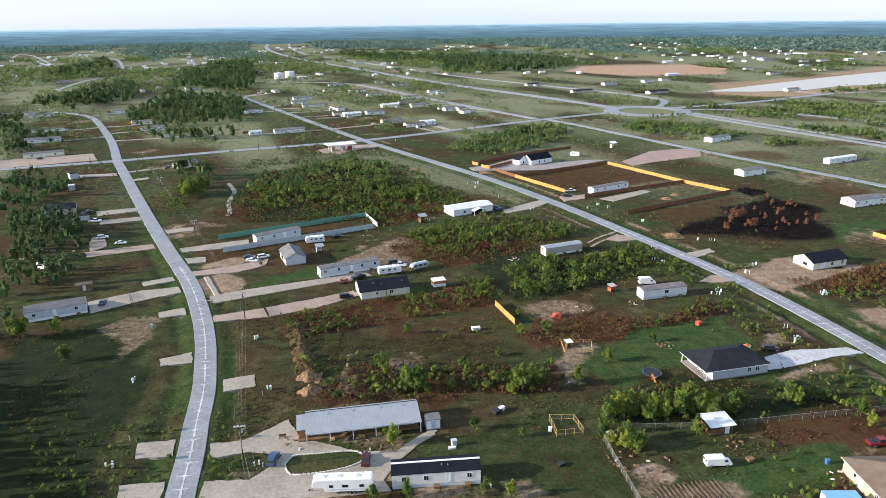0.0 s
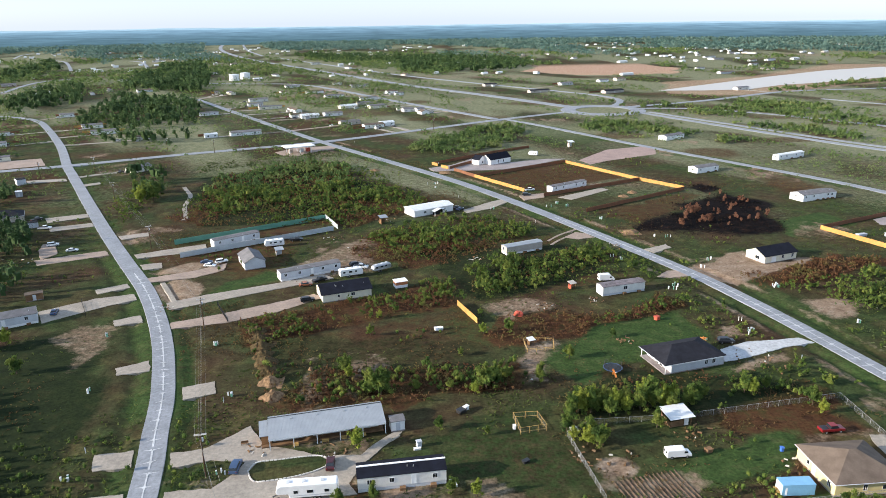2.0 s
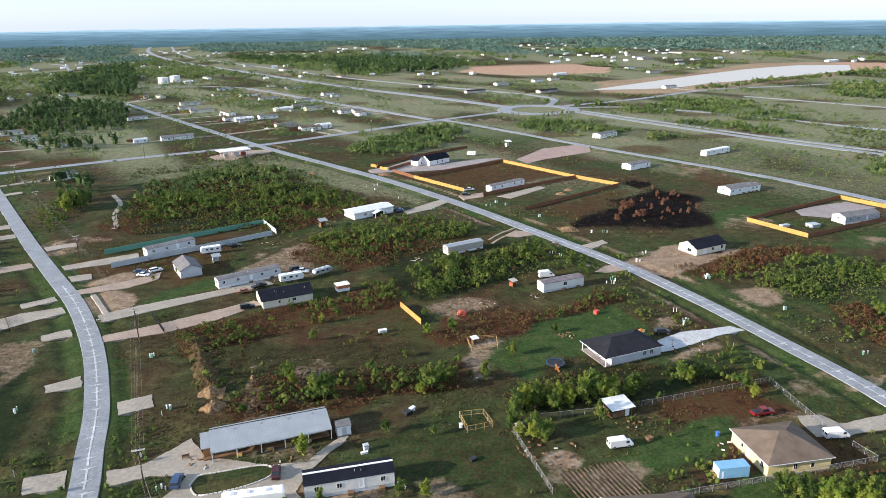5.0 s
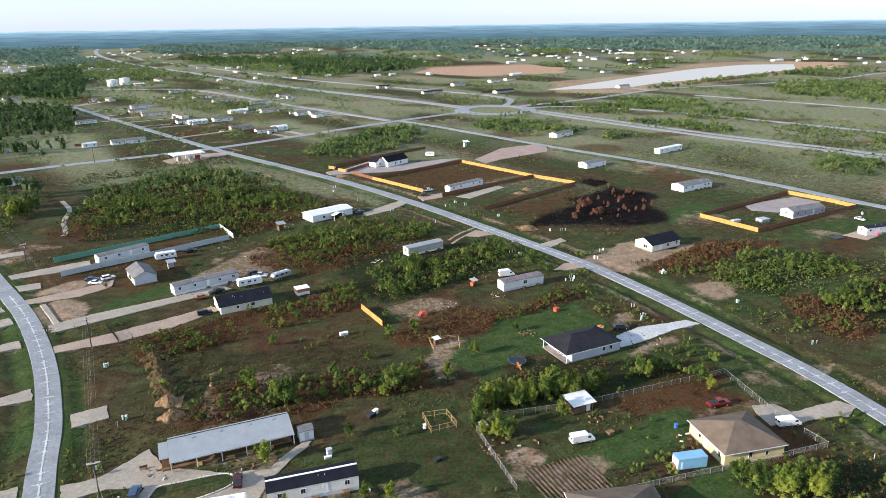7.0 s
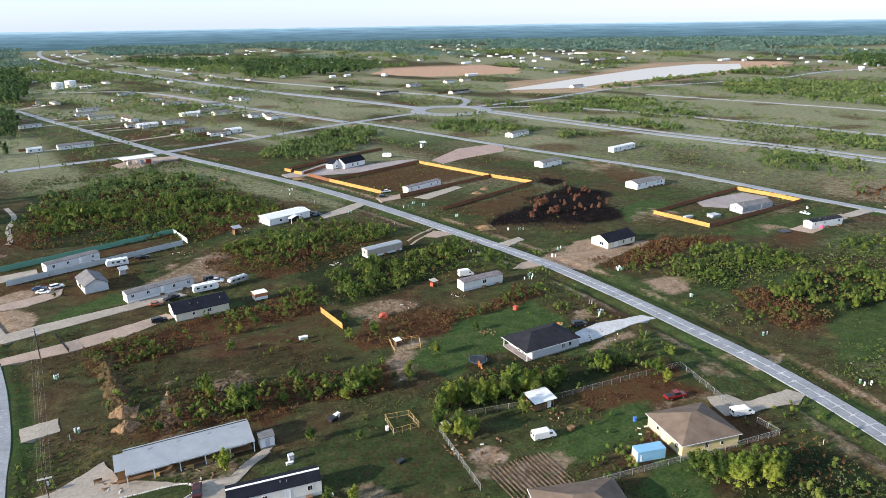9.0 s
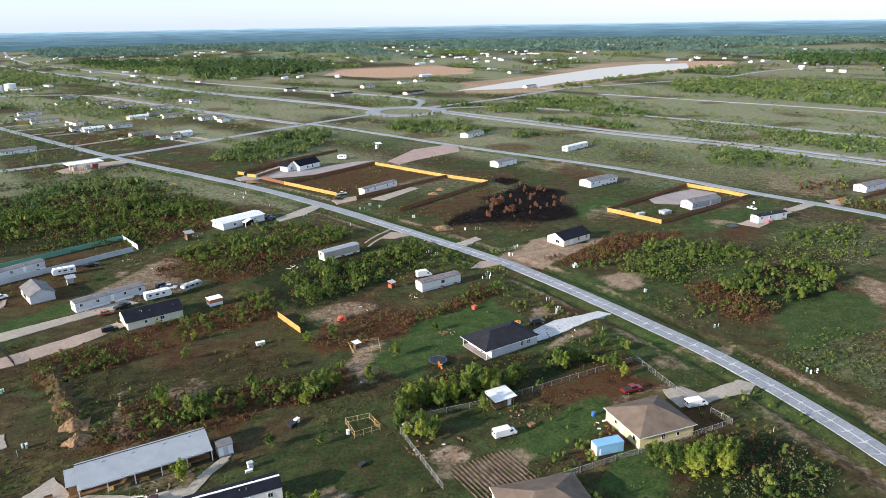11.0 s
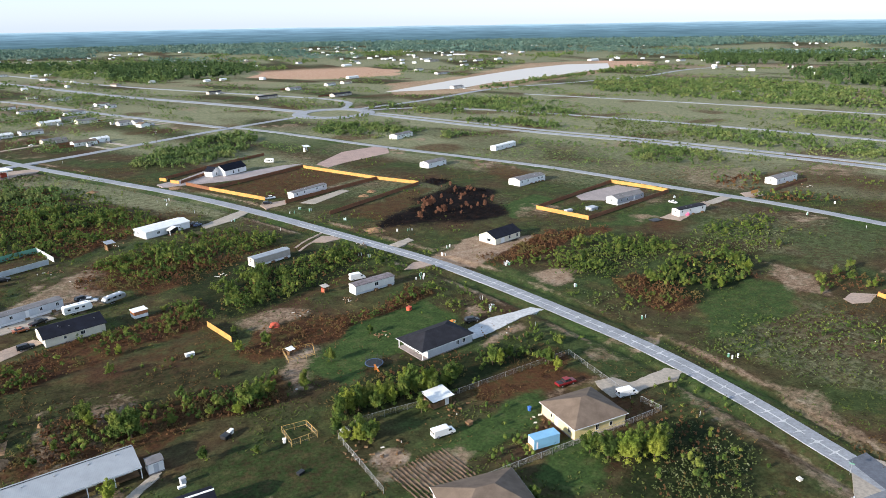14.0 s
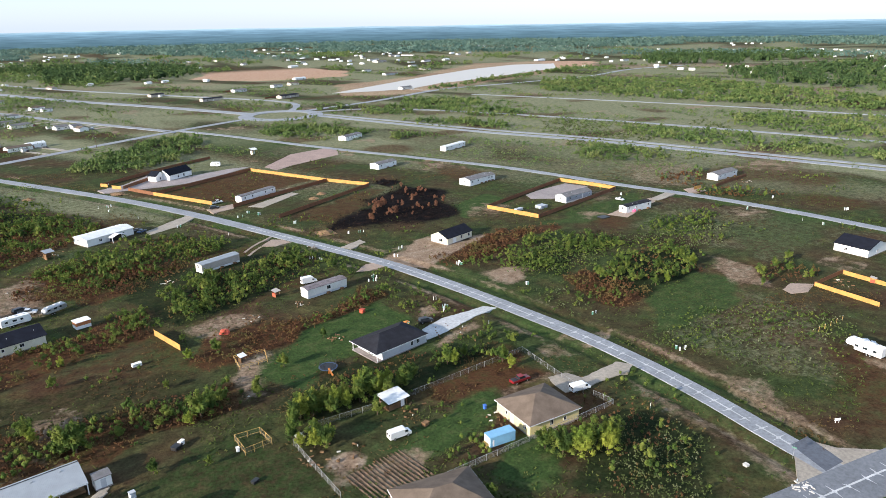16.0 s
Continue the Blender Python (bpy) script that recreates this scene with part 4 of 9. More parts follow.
PLANTS = {
    "woods": [
        ([(-262.7, 400.9), (-255.4, 423.8), (-215.8, 391.2), (-203.3, 357.9), (-215.4, 352.5), (-204.2, 330.0), (-181.8, 321.9), (-152.4, 278.7), (-148.6, 257.2), (-135.1, 227.0), (-145.3, 227.3), (-149.7, 214.8)], 1, 4.0),
        ([(-149.7, 214.8), (-135.9, 207.3), (-130.2, 194.3), (-132.5, 186.5)], 0.8, 4.0),
        ([(-442.3, 696.7), (-451.2, 741.0), (-395.0, 653.9), (-313.3, 515.7), (-319.0, 493.5)], 1, 4.0),
        ([(-350.2, 584.4), (-328.5, 597.9), (-305.4, 544.9), (-318.0, 535.5)], 0.7, 4.0),
        ([(-332.2, 729.8), (-361.4, 934.7), (-279.1, 910.7), (-223.9, 793.6), (-192.8, 674.5), (-235.8, 640.5), (-284.5, 644.6)], 1, 4.0),
        ([(-493.5, 1376.7), (-512.9, 1906.2), (-350.3, 1352.3), (-269.9, 1002.0), (-410.0, 1064.9)], 1, 4.0),
        ([(-477.4, 819.8), (-514.3, 1033.5), (-486.2, 1124.5), (-386.1, 869.5), (-414.1, 786.4)], 0.8, 4.0),
        ([(-750.8, 1345.9), (-935.7, 2005.4), (-734.3, 1594.5), (-677.6, 1267.2)], 0.8, 4.0),
        ([(-143.2, 367.3), (-161.5, 410.5), (-177.1, 463.9), (-166.1, 463.2), (-141.9, 409.4), (-131.2, 373.1)], 1, 4.0),
        ([(-257.8, 592.4), (-223.5, 605.5), (-173.5, 585.9), (-172.9, 551.3), (-215.3, 543.7)], 0.6, 4.0),
        ([(5.7, 1784.6), (124.6, 1965.1), (299.5, 1640.8), (240.4, 1373.4), (83.1, 1307.3), (4.2, 1367.7)], 1, 4.0),
        ([(-329.2, 2195.3), (6.3, 1930.8), (5.1, 1613.0), (-180.1, 1748.5)], 0.7, 4.0),
        ([(1323.6, 1326.5), (1623.9, 1370.6), (1720.1, 1100.4), (1577.8, 967.5), (1253.7, 983.4), (1092.3, 1061.3)], 1, 4.0),
        ([(1064.1, 856.7), (1485.2, 806.2), (921.8, 494.2), (905.3, 613.6), (927.5, 724.2)], 0.7, 4.0),
        # Unseen trees added beyond the left edge to cast shade on the lot.
        ([(-92.0, 112.0), (-118.0, 146.0), (-146.0, 188.0), (-172.0, 190.0), (-150.0, 140.0), (-122.0, 105.0)], 1.0, 3.0),
    ],
    "shrub": [
        ([(475.0, 884.0), (600.0, 952.0), (760.0, 1022.0), (885.0, 1078.0), (890.0, 1060.0), (760.0, 1000.0), (600.0, 930.0), (484.0, 862.0)], 0.7, 6.0),
        ([(-108.7, 365.5), (-114.0, 424.0), (-71.1, 471.2), (-34.8, 455.1), (-26.9, 388.2), (-56.9, 369.3), (-66.2, 351.2), (-97.7, 325.2)], 1, 4.0),
        ([(-56.9, 369.3), (-7.4, 387.2), (14.2, 356.9), (4.7, 330.9), (-22.4, 314.8), (-37.3, 329.7), (-64.2, 339.6)], 0.5, 4.0),
        ([(3.4, 505.8), (21.5, 542.4), (57.5, 592.5), (96.0, 623.1), (112.4, 601.1), (74.7, 508.0), (35.0, 481.1)], 1, 4.0),
        ([(153.3, 597.7), (182.3, 641.2), (219.7, 598.8), (246.9, 553.2), (223.9, 535.4), (209.3, 556.1), (170.8, 565.0)], 1, 4.0),
        ([(240.5, 513.3), (273.2, 537.1), (267.1, 511.4), (241.1, 496.3)], 0.9, 4.0),
        ([(-18.4, 289.4), (1.7, 310.8), (31.5, 317.3), (53.4, 302.1), (55.7, 286.3), (26.9, 268.0), (3.6, 265.3)], 0.8, 4.0),
        ([(23.1, 238.5), (39.1, 255.6), (55.9, 261.9), (58.6, 243.3), (51.4, 228.9), (34.3, 221.5), (23.0, 216.7)], 1, 4.0),
        ([(57.7, 259.7), (78.4, 269.7), (84.7, 252.0), (61.4, 237.2)], 0.5, 4.0),
        ([(260.3, 653.6), (379.6, 757.1), (461.5, 722.8), (422.2, 658.9), (326.6, 647.6)], 0.6, 4.0),
        ([(187.6, 660.3), (245.1, 799.7), (310.7, 738.3), (346.4, 666.0), (317.7, 629.2), (257.3, 674.4)], 0.25, 4.0),
        ([(294.6, 614.0), (359.6, 551.9), (358.0, 507.8), (334.6, 495.7), (298.1, 573.0)], 0.7, 4.0),
        ([(385.1, 745.9), (436.3, 603.8), (418.4, 559.7), (375.1, 575.7), (355.9, 683.1)], 0.7, 4.0),
        ([(313.5, 372.3), (355.9, 390.8), (375.9, 342.9), (355.6, 318.9), (315.8, 345.9)], 0.8, 4.0),
        ([(436.3, 451.6), (469.7, 388.2), (487.6, 324.0), (497.7, 259.3), (467.9, 242.8), (429.2, 328.4), (407.0, 414.3)], 0.6, 4.0),
        ([(588.2, 461.3), (665.9, 352.5), (548.8, 287.6), (524.4, 349.5), (522.4, 402.4)], 0.6, 4.0),
        ([(705.5, 916.1), (896.2, 751.2), (826.9, 441.6), (726.7, 386.1), (650.0, 541.6), (588.8, 763.7)], 0.55, 4.0),
        ([(166.4, 178.8), (191.6, 193.6), (217.1, 190.6), (216.3, 173.9), (205.0, 165.5), (179.2, 160.7), (167.6, 171.2)], 0.8, 4.0),
        ([(208.4, 145.8), (227.3, 155.3), (243.3, 145.2), (231.1, 135.0)], 0.25, 4.0),
        ([(289.2, 249.5), (327.9, 248.0), (336.0, 218.9), (318.5, 223.0)], 0.3, 4.0),
        ([(349.2, 289.9), (313.8, 293.4), (302.1, 273.6), (309.8, 259.9)], 0.4, 4.0),
    ],
    "hedge": [
        ([(-50.0, 203.0), (-42.0, 204.0), (-37.0, 180.0), (-31.0, 154.0), (-37.5, 152.0), (-43.0, 170.0)], 0.08, 2.0),
        ([(88.0, 160.0), (112.0, 165.0), (116.0, 152.0), (104.0, 145.0), (90.0, 146.0)], 0.4, 3.0),
        ([(60.0, 258.0), (84.0, 268.0), (98.0, 236.0), (92.0, 226.0), (70.0, 240.0)], 0.35, 3.0),
        ([(-51.7, 202.6), (-28.0, 217.3), (-10.8, 221.9), (7.1, 230.4), (16.5, 219.4), (-8.3, 203.5), (-38.4, 188.5)], 0.6, 4.0),
        ([(-27.1, 156.0), (-16.2, 164.6), (-5.6, 167.5), (11.2, 167.1), (30.9, 169.8), (29.9, 158.9), (19.0, 153.5), (-3.9, 151.3), (-23.8, 153.1)], 0.42, 4.0),
        ([(-61.5, 323.5), (-41.7, 344.2), (-23.5, 332.2), (-24.6, 307.3), (-49.7, 318.0)], 0.5, 4.0),
        ([(5.2, 233.3), (19.9, 238.6), (20.1, 216.8), (8.6, 217.2)], 0.8, 4.0),
        ([(45.1, 189.3), (71.7, 203.3), (96.1, 219.4), (95.0, 207.2), (68.3, 192.7), (49.3, 185.3)], 0.45, 4.0),
        ([(38.6, 151.7), (59.6, 155.3), (78.3, 152.1), (90.9, 154.6), (84.9, 145.3), (61.5, 140.9), (36.9, 137.9)], 0.5, 4.0),
        ([(130.5, 215.9), (153.4, 226.4), (192.6, 230.4), (202.1, 204.7), (165.6, 193.9), (141.7, 201.4)], 0.6, 4.0),
        ([(-158.4, 374.5), (-156.5, 395.2), (-124.8, 331.6), (-131.5, 326.7)], 0.5, 4.0),
        ([(230.7, 216.6), (273.6, 224.7), (289.6, 220.9), (257.9, 204.7), (230.4, 206.2)], 0.6, 4.0),
        ([(88.5, 91.6), (119.3, 101.8), (118.5, 83.1), (101.8, 75.1)], 0.25, 4.0),
        ([(37.2, 250.4), (57.7, 259.7), (83.0, 269.5), (56.1, 231.6), (33.9, 218.9)], 0.6, 4.0),
    ],
    "rustweed": [
        ([(-50.0, 203.0), (-40.5, 204.0), (-36.0, 178.0), (-29.5, 154.0), (-37.5, 152.0), (-43.0, 170.0)], 0.3, 2.0),
        ([(-33.2, 157.6), (-21.2, 169.5), (-7.2, 169.1), (33.2, 169.7), (32.3, 156.0), (-3.9, 150.8), (-32.4, 153.3)], 1, 4.0),
        ([(22.7, 187.9), (31.4, 201.4), (71.2, 202.0), (88.5, 214.6), (91.4, 202.7), (52.6, 185.2), (26.6, 178.5)], 1, 4.0),
        ([(-52.2, 204.8), (-27.8, 215.8), (15.4, 233.0), (16.9, 212.0), (-15.2, 198.4), (-44.4, 184.1)], 0.7, 4.0),
        ([(-21.7, 266.3), (-15.9, 289.3), (4.3, 306.0), (41.3, 271.2), (3.4, 248.4)], 0.8, 4.0),
        ([(122.2, 229.3), (146.3, 240.2), (172.1, 252.0), (154.1, 222.8), (123.5, 216.0)], 1, 4.0),
        ([(133.7, 230.1), (158.1, 242.2), (192.5, 246.7), (198.3, 237.4), (153.4, 226.4), (135.9, 220.4)], 1, 4.0),
        ([(154.1, 186.5), (170.5, 183.4), (173.8, 160.8), (156.3, 153.7), (148.6, 176.5)], 1, 4.0),
        ([(37.4, 153.1), (37.7, 141.4), (41.3, 140.1), (74.1, 145.6), (88.1, 154.7), (68.8, 161.0)], 0.6, 4.0),
        ([(-119.1, 331.3), (-86.2, 391.4), (-7.2, 373.3), (10.9, 347.4), (-21.9, 307.2), (-61.5, 323.5), (-95.0, 315.1)], 0.5, 4.0),
        ([(118.5, 90.9), (117.3, 109.3), (92.6, 96.2), (85.4, 84.9), (101.8, 75.1)], 0.5, 4.0),
    ],
    "pale": [
        ([(87.9, 87.5), (95.1, 97.1), (113.4, 105.4), (117.8, 96.9), (113.6, 83.6), (99.2, 74.2), (85.9, 82.2)], 1, 4.0),
        ([(87.9, 87.5), (95.1, 97.1), (113.4, 105.4), (117.8, 96.9), (113.6, 83.6), (99.2, 74.2), (86.9, 82.0)], 1, 4.0),
        ([(142.0, 132.0), (172.0, 142.0), (204.0, 128.0), (210.0, 104.0), (176.0, 88.0), (150.0, 98.0)], 0.45, 5.0),
        ([(206.0, 196.0), (236.0, 212.0), (266.0, 206.0), (250.0, 184.0), (222.0, 180.0)], 0.5, 5.0),
        ([(160.6, 121.0), (177.5, 122.3), (184.4, 115.6), (172.9, 111.2), (157.3, 114.3)], 1, 4.0),
        ([(141.7, 208.9), (173.9, 222.5), (197.5, 217.2), (187.8, 196.0), (156.1, 192.3)], 0.6, 4.0),
        ([(136.8, 183.8), (150.2, 169.2), (140.6, 152.5), (132.5, 168.4)], 0.6, 4.0),
        ([(-129.6, 442.2), (-133.6, 471.2), (-104.0, 479.6), (-91.8, 500.7), (-60.5, 517.5), (-32.9, 485.6), (-71.4, 473.3)], 0.6, 4.0),
        ([(309.3, 338.6), (533.7, 449.2), (500.7, 385.3), (445.2, 539.9), (391.1, 505.8)], 0.3, 4.0),
        ([(199.5, 215.8), (231.6, 210.7), (229.3, 201.9), (200.1, 205.9)], 0.8, 4.0),
    ],
    "low": [
        ([(138.1, 203.6), (173.9, 222.5), (202.0, 209.0), (186.0, 196.0), (155.9, 187.4)], 1, 3.0),
        ([(200.0, 205.0), (232.0, 222.0), (262.0, 214.0), (240.0, 192.0), (214.0, 186.0)], 0.6, 4.0),
        ([(142.0, 132.0), (172.0, 142.0), (200.0, 128.0), (204.0, 104.0), (176.0, 92.0), (152.0, 104.0)], 0.35, 4.0),
        ([(93.0, 300.0), (103.0, 290.0), (96.0, 262.0), (88.0, 286.0)], 0.3, 3.0),
        ([(24.0, 226.0), (58.0, 262.0), (86.0, 268.0), (92.0, 246.0), (60.0, 226.0)], 0.5, 3.0),
        ([(-20.0, 288.0), (4.0, 312.0), (34.0, 320.0), (60.0, 300.0), (40.0, 272.0), (4.0, 256.0)], 0.5, 3.0),
        ([(-116.0, 340.0), (-110.0, 430.0), (-60.0, 480.0), (-20.0, 440.0), (10.0, 370.0), (-24.0, 312.0), (-90.0, 320.0)], 0.4, 4.0),
    ],
    "burnt_trees": [
        ([(106.0, 284.0), (127.8, 306.7), (160.7, 354.9), (181.3, 336.5), (176.9, 304.1), (150.1, 292.6)], 0.8, 5.0),
    ],
}
for zone, much, edge in list(PLANTS["shrub"]):
    if max(math.hypot(*q) for q in zone) < 520:
        PLANTS["shrub"].remove((zone, much, edge))
        PLANTS["shrub"].append((zone, much * 0.72, edge))
        PLANTS["rustweed"].append((zone, 0.45, 3.0))
COVERS["lawn"].append(([(-34.5, 126.1), (-33.2, 128.9), (-28.4, 129.6), (-22.9, 130.3), (-19.5, 130.2), (-17.7, 128.5), (-18.7, 126.1), (-22.6, 124.0), (-27.2, 122.8), (-31.9, 122.3), (-33.6, 123.7)], 0.9, 1.0))
ISLAND = [(-34.5, 126.1), (-33.2, 128.9), (-28.4, 129.6), (-22.9, 130.3), (-19.5, 130.2), (-17.7, 128.5), (-18.7, 126.1), (-22.6, 124.0), (-27.2, 122.8), (-31.9, 122.3), (-33.6, 123.7)]


def axis(stops):
    """Lines of a grid that is fine in the middle and coarse far out."""
    out = []
    for a, b, step in stops:
        out += list(np.arange(a, b - step * 0.25, step))
    return np.array(out + [stops[-1][1]])


def build_ground():
    gx = axis([(-4900, -1500, 200), (-1500, -500, 40), (-500, -130, 6), (-130, 240, 1.6), (240, 560, 4), (560, 1600, 30), (1600, 4900, 200)])
    gy = axis([(-900, 0, 100), (0, 84, 12), (84, 330, 1.6), (330, 560, 3), (560, 1400, 12), (1400, 4900, 150)])
    x, y = np.meshgrid(gx, gy)
    x, y = x.ravel(), y.ravel()
    z = (lattice(x, y, 9, 1) - 0.5) * 0.16 - 0.1
    for line, half in ((smooth_line(ROAD_A, 12), 3.2), (smooth_line(ROAD_B, 12), 3.2), (smooth_line(ROAD_D, 20), 3.2)):
        d = off_line([(p.x, p.y) for p in line], x, y)
        z -= 0.8 * np.exp(-((d - half - 4.2) / 1.3) ** 2)
    me = bpy.data.meshes.new("ground")
    nx, ny = len(gx), len(gy)
    i = np.arange((nx - 1) * (ny - 1))
    i = i // (nx - 1) * nx + i % (nx - 1)
    me.from_pydata(np.c_[x, y, z].tolist(), [], np.c_[i, i + 1, i + nx + 1, i + nx].tolist())
    far = np.hypot(x, y)
    for name, zones in COVERS.items():
        w = weight(zones, x, y)
        if name == "dirt":
            w = np.maximum(w, 0.75 * (lattice(x, y, 34, 5) > 0.86) * (lattice(x, y, 5, 6)) * (far < 900))
            w = np.maximum(w, 0.55 * np.clip((lattice(x, y, 160, 15) - 0.7) * 5, 0, 1) * (far > 900))
            d = off_line([(p.x, p.y) for p in smooth_line(ROAD_B, 12)], x, y)
            w = np.maximum(w, 0.8 * np.exp(-((d - 10.5) / 1.6) ** 2) * np.clip(lattice(x, y, 16, 17) * 1.6 - 0.3, 0, 1))
        if name == "lush_shade":
            # A near-black green line along the ditch, broken by noise.
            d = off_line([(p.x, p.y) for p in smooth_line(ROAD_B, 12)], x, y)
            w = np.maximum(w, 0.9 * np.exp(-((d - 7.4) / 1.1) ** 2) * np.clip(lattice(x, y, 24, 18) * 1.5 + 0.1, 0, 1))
        if name == "rust":
            w = np.maximum(w, 0.6 * np.clip((lattice(x, y, 40, 8) - 0.66) * 5, 0, 1))
        if name == "lawn":
            for line in (ROAD_A, ROAD_B, ROAD_D):
                d = off_line([(p.x, p.y) for p in smooth_line(line, 12)], x, y)
                w = np.maximum(w, 0.75 * np.clip((11 - d) / 4, 0, 1) * (0.25 + 0.9 * lattice(x, y, 14, 9)))
        # Haze put into the cover: beyond 220 m the ground pales with distance.
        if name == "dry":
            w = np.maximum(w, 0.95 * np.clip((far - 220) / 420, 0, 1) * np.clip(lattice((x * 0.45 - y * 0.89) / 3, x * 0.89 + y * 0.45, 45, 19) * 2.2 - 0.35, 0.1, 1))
        a = me.attributes.new(name, "FLOAT", "POINT")
        a.data.foreach_set("value", w.astype(np.float32))
    me.materials.append(GROUND)
    me.polygons.foreach_set("use_smooth", np.ones(len(me.polygons), bool))
    return tagged(new("ground", me), "flat grassy prairie with weeds and bare patches", "ground", "", "structure")


build_ground()

# ---- roads ----
strip("road", ROAD_A, 5.9, ROAD, "worn grey concrete lane with pale sealed cracks", "road", 0.06)
strip("road", ROAD_B, 6.1, ROAD, "straight grey concrete lane with pale sealed cracks", "road", 0.07)
strip("road", ROAD_C, 8.0, ROAD, "grey concrete crossroad between open lots", "road", 0.08, 12)
strip("road", ROAD_D, 6.1, ROAD, "grey concrete back lane past mobile homes", "road", 0.06, 12)
for n, (line, wide) in enumerate(FAR_ROADS):
    strip("road", line, wide, ROAD, "pale concrete road across the prairie", "road", 0.12 + 0.02 * n, 25)
CIRCLE = (211.0, 714.4)
ring = [(CIRCLE[0] + 36 * math.cos(a * math.tau / 24), CIRCLE[1] + 36 * math.sin(a * math.tau / 24)) for a in range(25)]
strip("road", ring, 15, ROAD, "pale concrete ring of a roundabout", "road", 0.34, 8)
strip("road", SIDE_ROAD, 10, ROAD_DARK, "dark asphalt side road with pale sealed cracks", "road", 0.08, 6)
patch("road", JUNCTION, DRIVE, "brownish concrete mouth of the side road", "road", 0.065, 0.05)
patch("road", ROAD_END, ASPHALT, "fresh dark asphalt patch at the road end", "road", 0.09, 0.03)


def sealed_cracks(line, a, b, across, seed):
    """The sealed seam down the middle of a road, with sealed joints to the sides."""
    rng = random.Random(seed)
    pts = smooth_line(line, 1.5)
    verts, faces = [], []

    def quad(p, q, w0, w1, z):
        d = (q - p).normalized()
        s = Vector((-d.y, d.x, 0))
        k = len(verts)
        verts.extend([(*(p + s * w0).xy, z), (*(p - s * w0).xy, z), (*(q - s * w1).xy, z), (*(q + s * w1).xy, z)])
        faces.append((k, k + 1, k + 2, k + 3))

    run, last = 0.0, None
    for i in range(len(pts) - 1):
        p, q = pts[i], pts[i + 1]
        run += (q - p).length
        if not a < run < b:
            continue
        d = (q - p).normalized()
        s = Vector((-d.y, d.x, 0))
        w = 0.12 + 0.14 * rng.random()
        last = w if last is None else last
        if rng.random() > 0.06:
            quad(p, q, last, w, 0.1)
        last = w
        if i % 3 == 0:
            for side in (1, -1):
                reach = across * rng.uniform(0.35, 1.0)
                tip = p + s * side * reach + d * rng.uniform(-0.5, 0.5)
                quad(p + s * side * 0.1, p.lerp(tip, 0.35), 0.45, 0.12, 0.104)
                quad(p.lerp(tip, 0.35), tip, 0.12, 0.05, 0.104)
    return sheet("crack_seal", verts, faces, SEAL, "pale sealer poured along road cracks", "road marking", "structure")


sealed_cracks(ROAD_A, 0, 170, 2.3, 1)
sealed_cracks(ROAD_B, 12, 260, 2.8, 2)
sealed_cracks(SIDE_ROAD, 0, 110, 2.6, 3)
for pts, material, label in DRIVES:
    patch("driveway", pts, material, label, "driveway", 0.05 if material is not LIMESTONE else 0.06)
for line, wide, material, label in TRACKS:
    strip("driveway", line, wide, material, label, "driveway", 0.045, 2, rough_edge=0.25)
patch("grass_island", ISLAND, GROUND, "oval island of patchy grass in the gravel yard", "lawn", 0.09, 0.3)
sheet("water", [(x, y, 0.06) for x, y in LAKE], [tuple(range(len(LAKE)))], WATER, "still pale pond beside bare banks", "water", "structure")


# ---- buildings ----
KEEP = []  # footprints where nothing grows
def slab(bm, quad, thick):
    """A thin board under four corners."""
    top = [Vector(q) for q in quad]
    n = (top[1] - top[0]).cross(top[3] - top[0]).normalized()
    if n.z < 0:
        n = -n
    a = [bm.verts.new(p) for p in top]
    b = [bm.verts.new(p - n * thick) for p in top]
    bm.faces.new(a)
    bm.faces.new(b[::-1])
    for i in range(4):
        bm.faces.new((a[i], b[i], b[(i + 1) % 4], a[(i + 1) % 4]))
    bmesh.ops.recalc_face_normals(bm, faces=bm.faces)


def opening(home, name, side, at, z, w, h, L, D, frame_mat=None, label=""):
    """A window or door on one wall: side f(ront), b(ack), l(eft) or r(ight), at metres from the wall's middle."""
    out = 0.05
    m = {"f": pose(at, -D / 2, z), "b": pose(at, D / 2, z, 0, 0, 180), "l": pose(-L / 2, at, z, 0, 0, -90), "r": pose(L / 2, at, z, 0, 0, 90)}[side]
    bm = bmesh.new()
    t = 0.07
    for a in ((-w / 2 - t, -w / 2, 0, h), (w / 2, w / 2 + t, 0, h), (-w / 2 - t, w / 2 + t, -t, 0), (-w / 2 - t, w / 2 + t, h, h + t)):
        box(bm, a[0], a[1], -out, 0.02, a[2], a[3], m)
    if name == "window" and w > 0.7:
        box(bm, -0.025, 0.025, -out, 0.02, 0, h, m)
    fr = part(name, bm, frame_mat or WHITE, home, label)
    bm = bmesh.new()
    box(bm, -w / 2, w / 2, -out * 0.5, 0.02, 0, h, m)
    part("pane" if name == "window" else "leaf", bm, GLASS if name == "window" else (frame_mat or WHITE), fr)


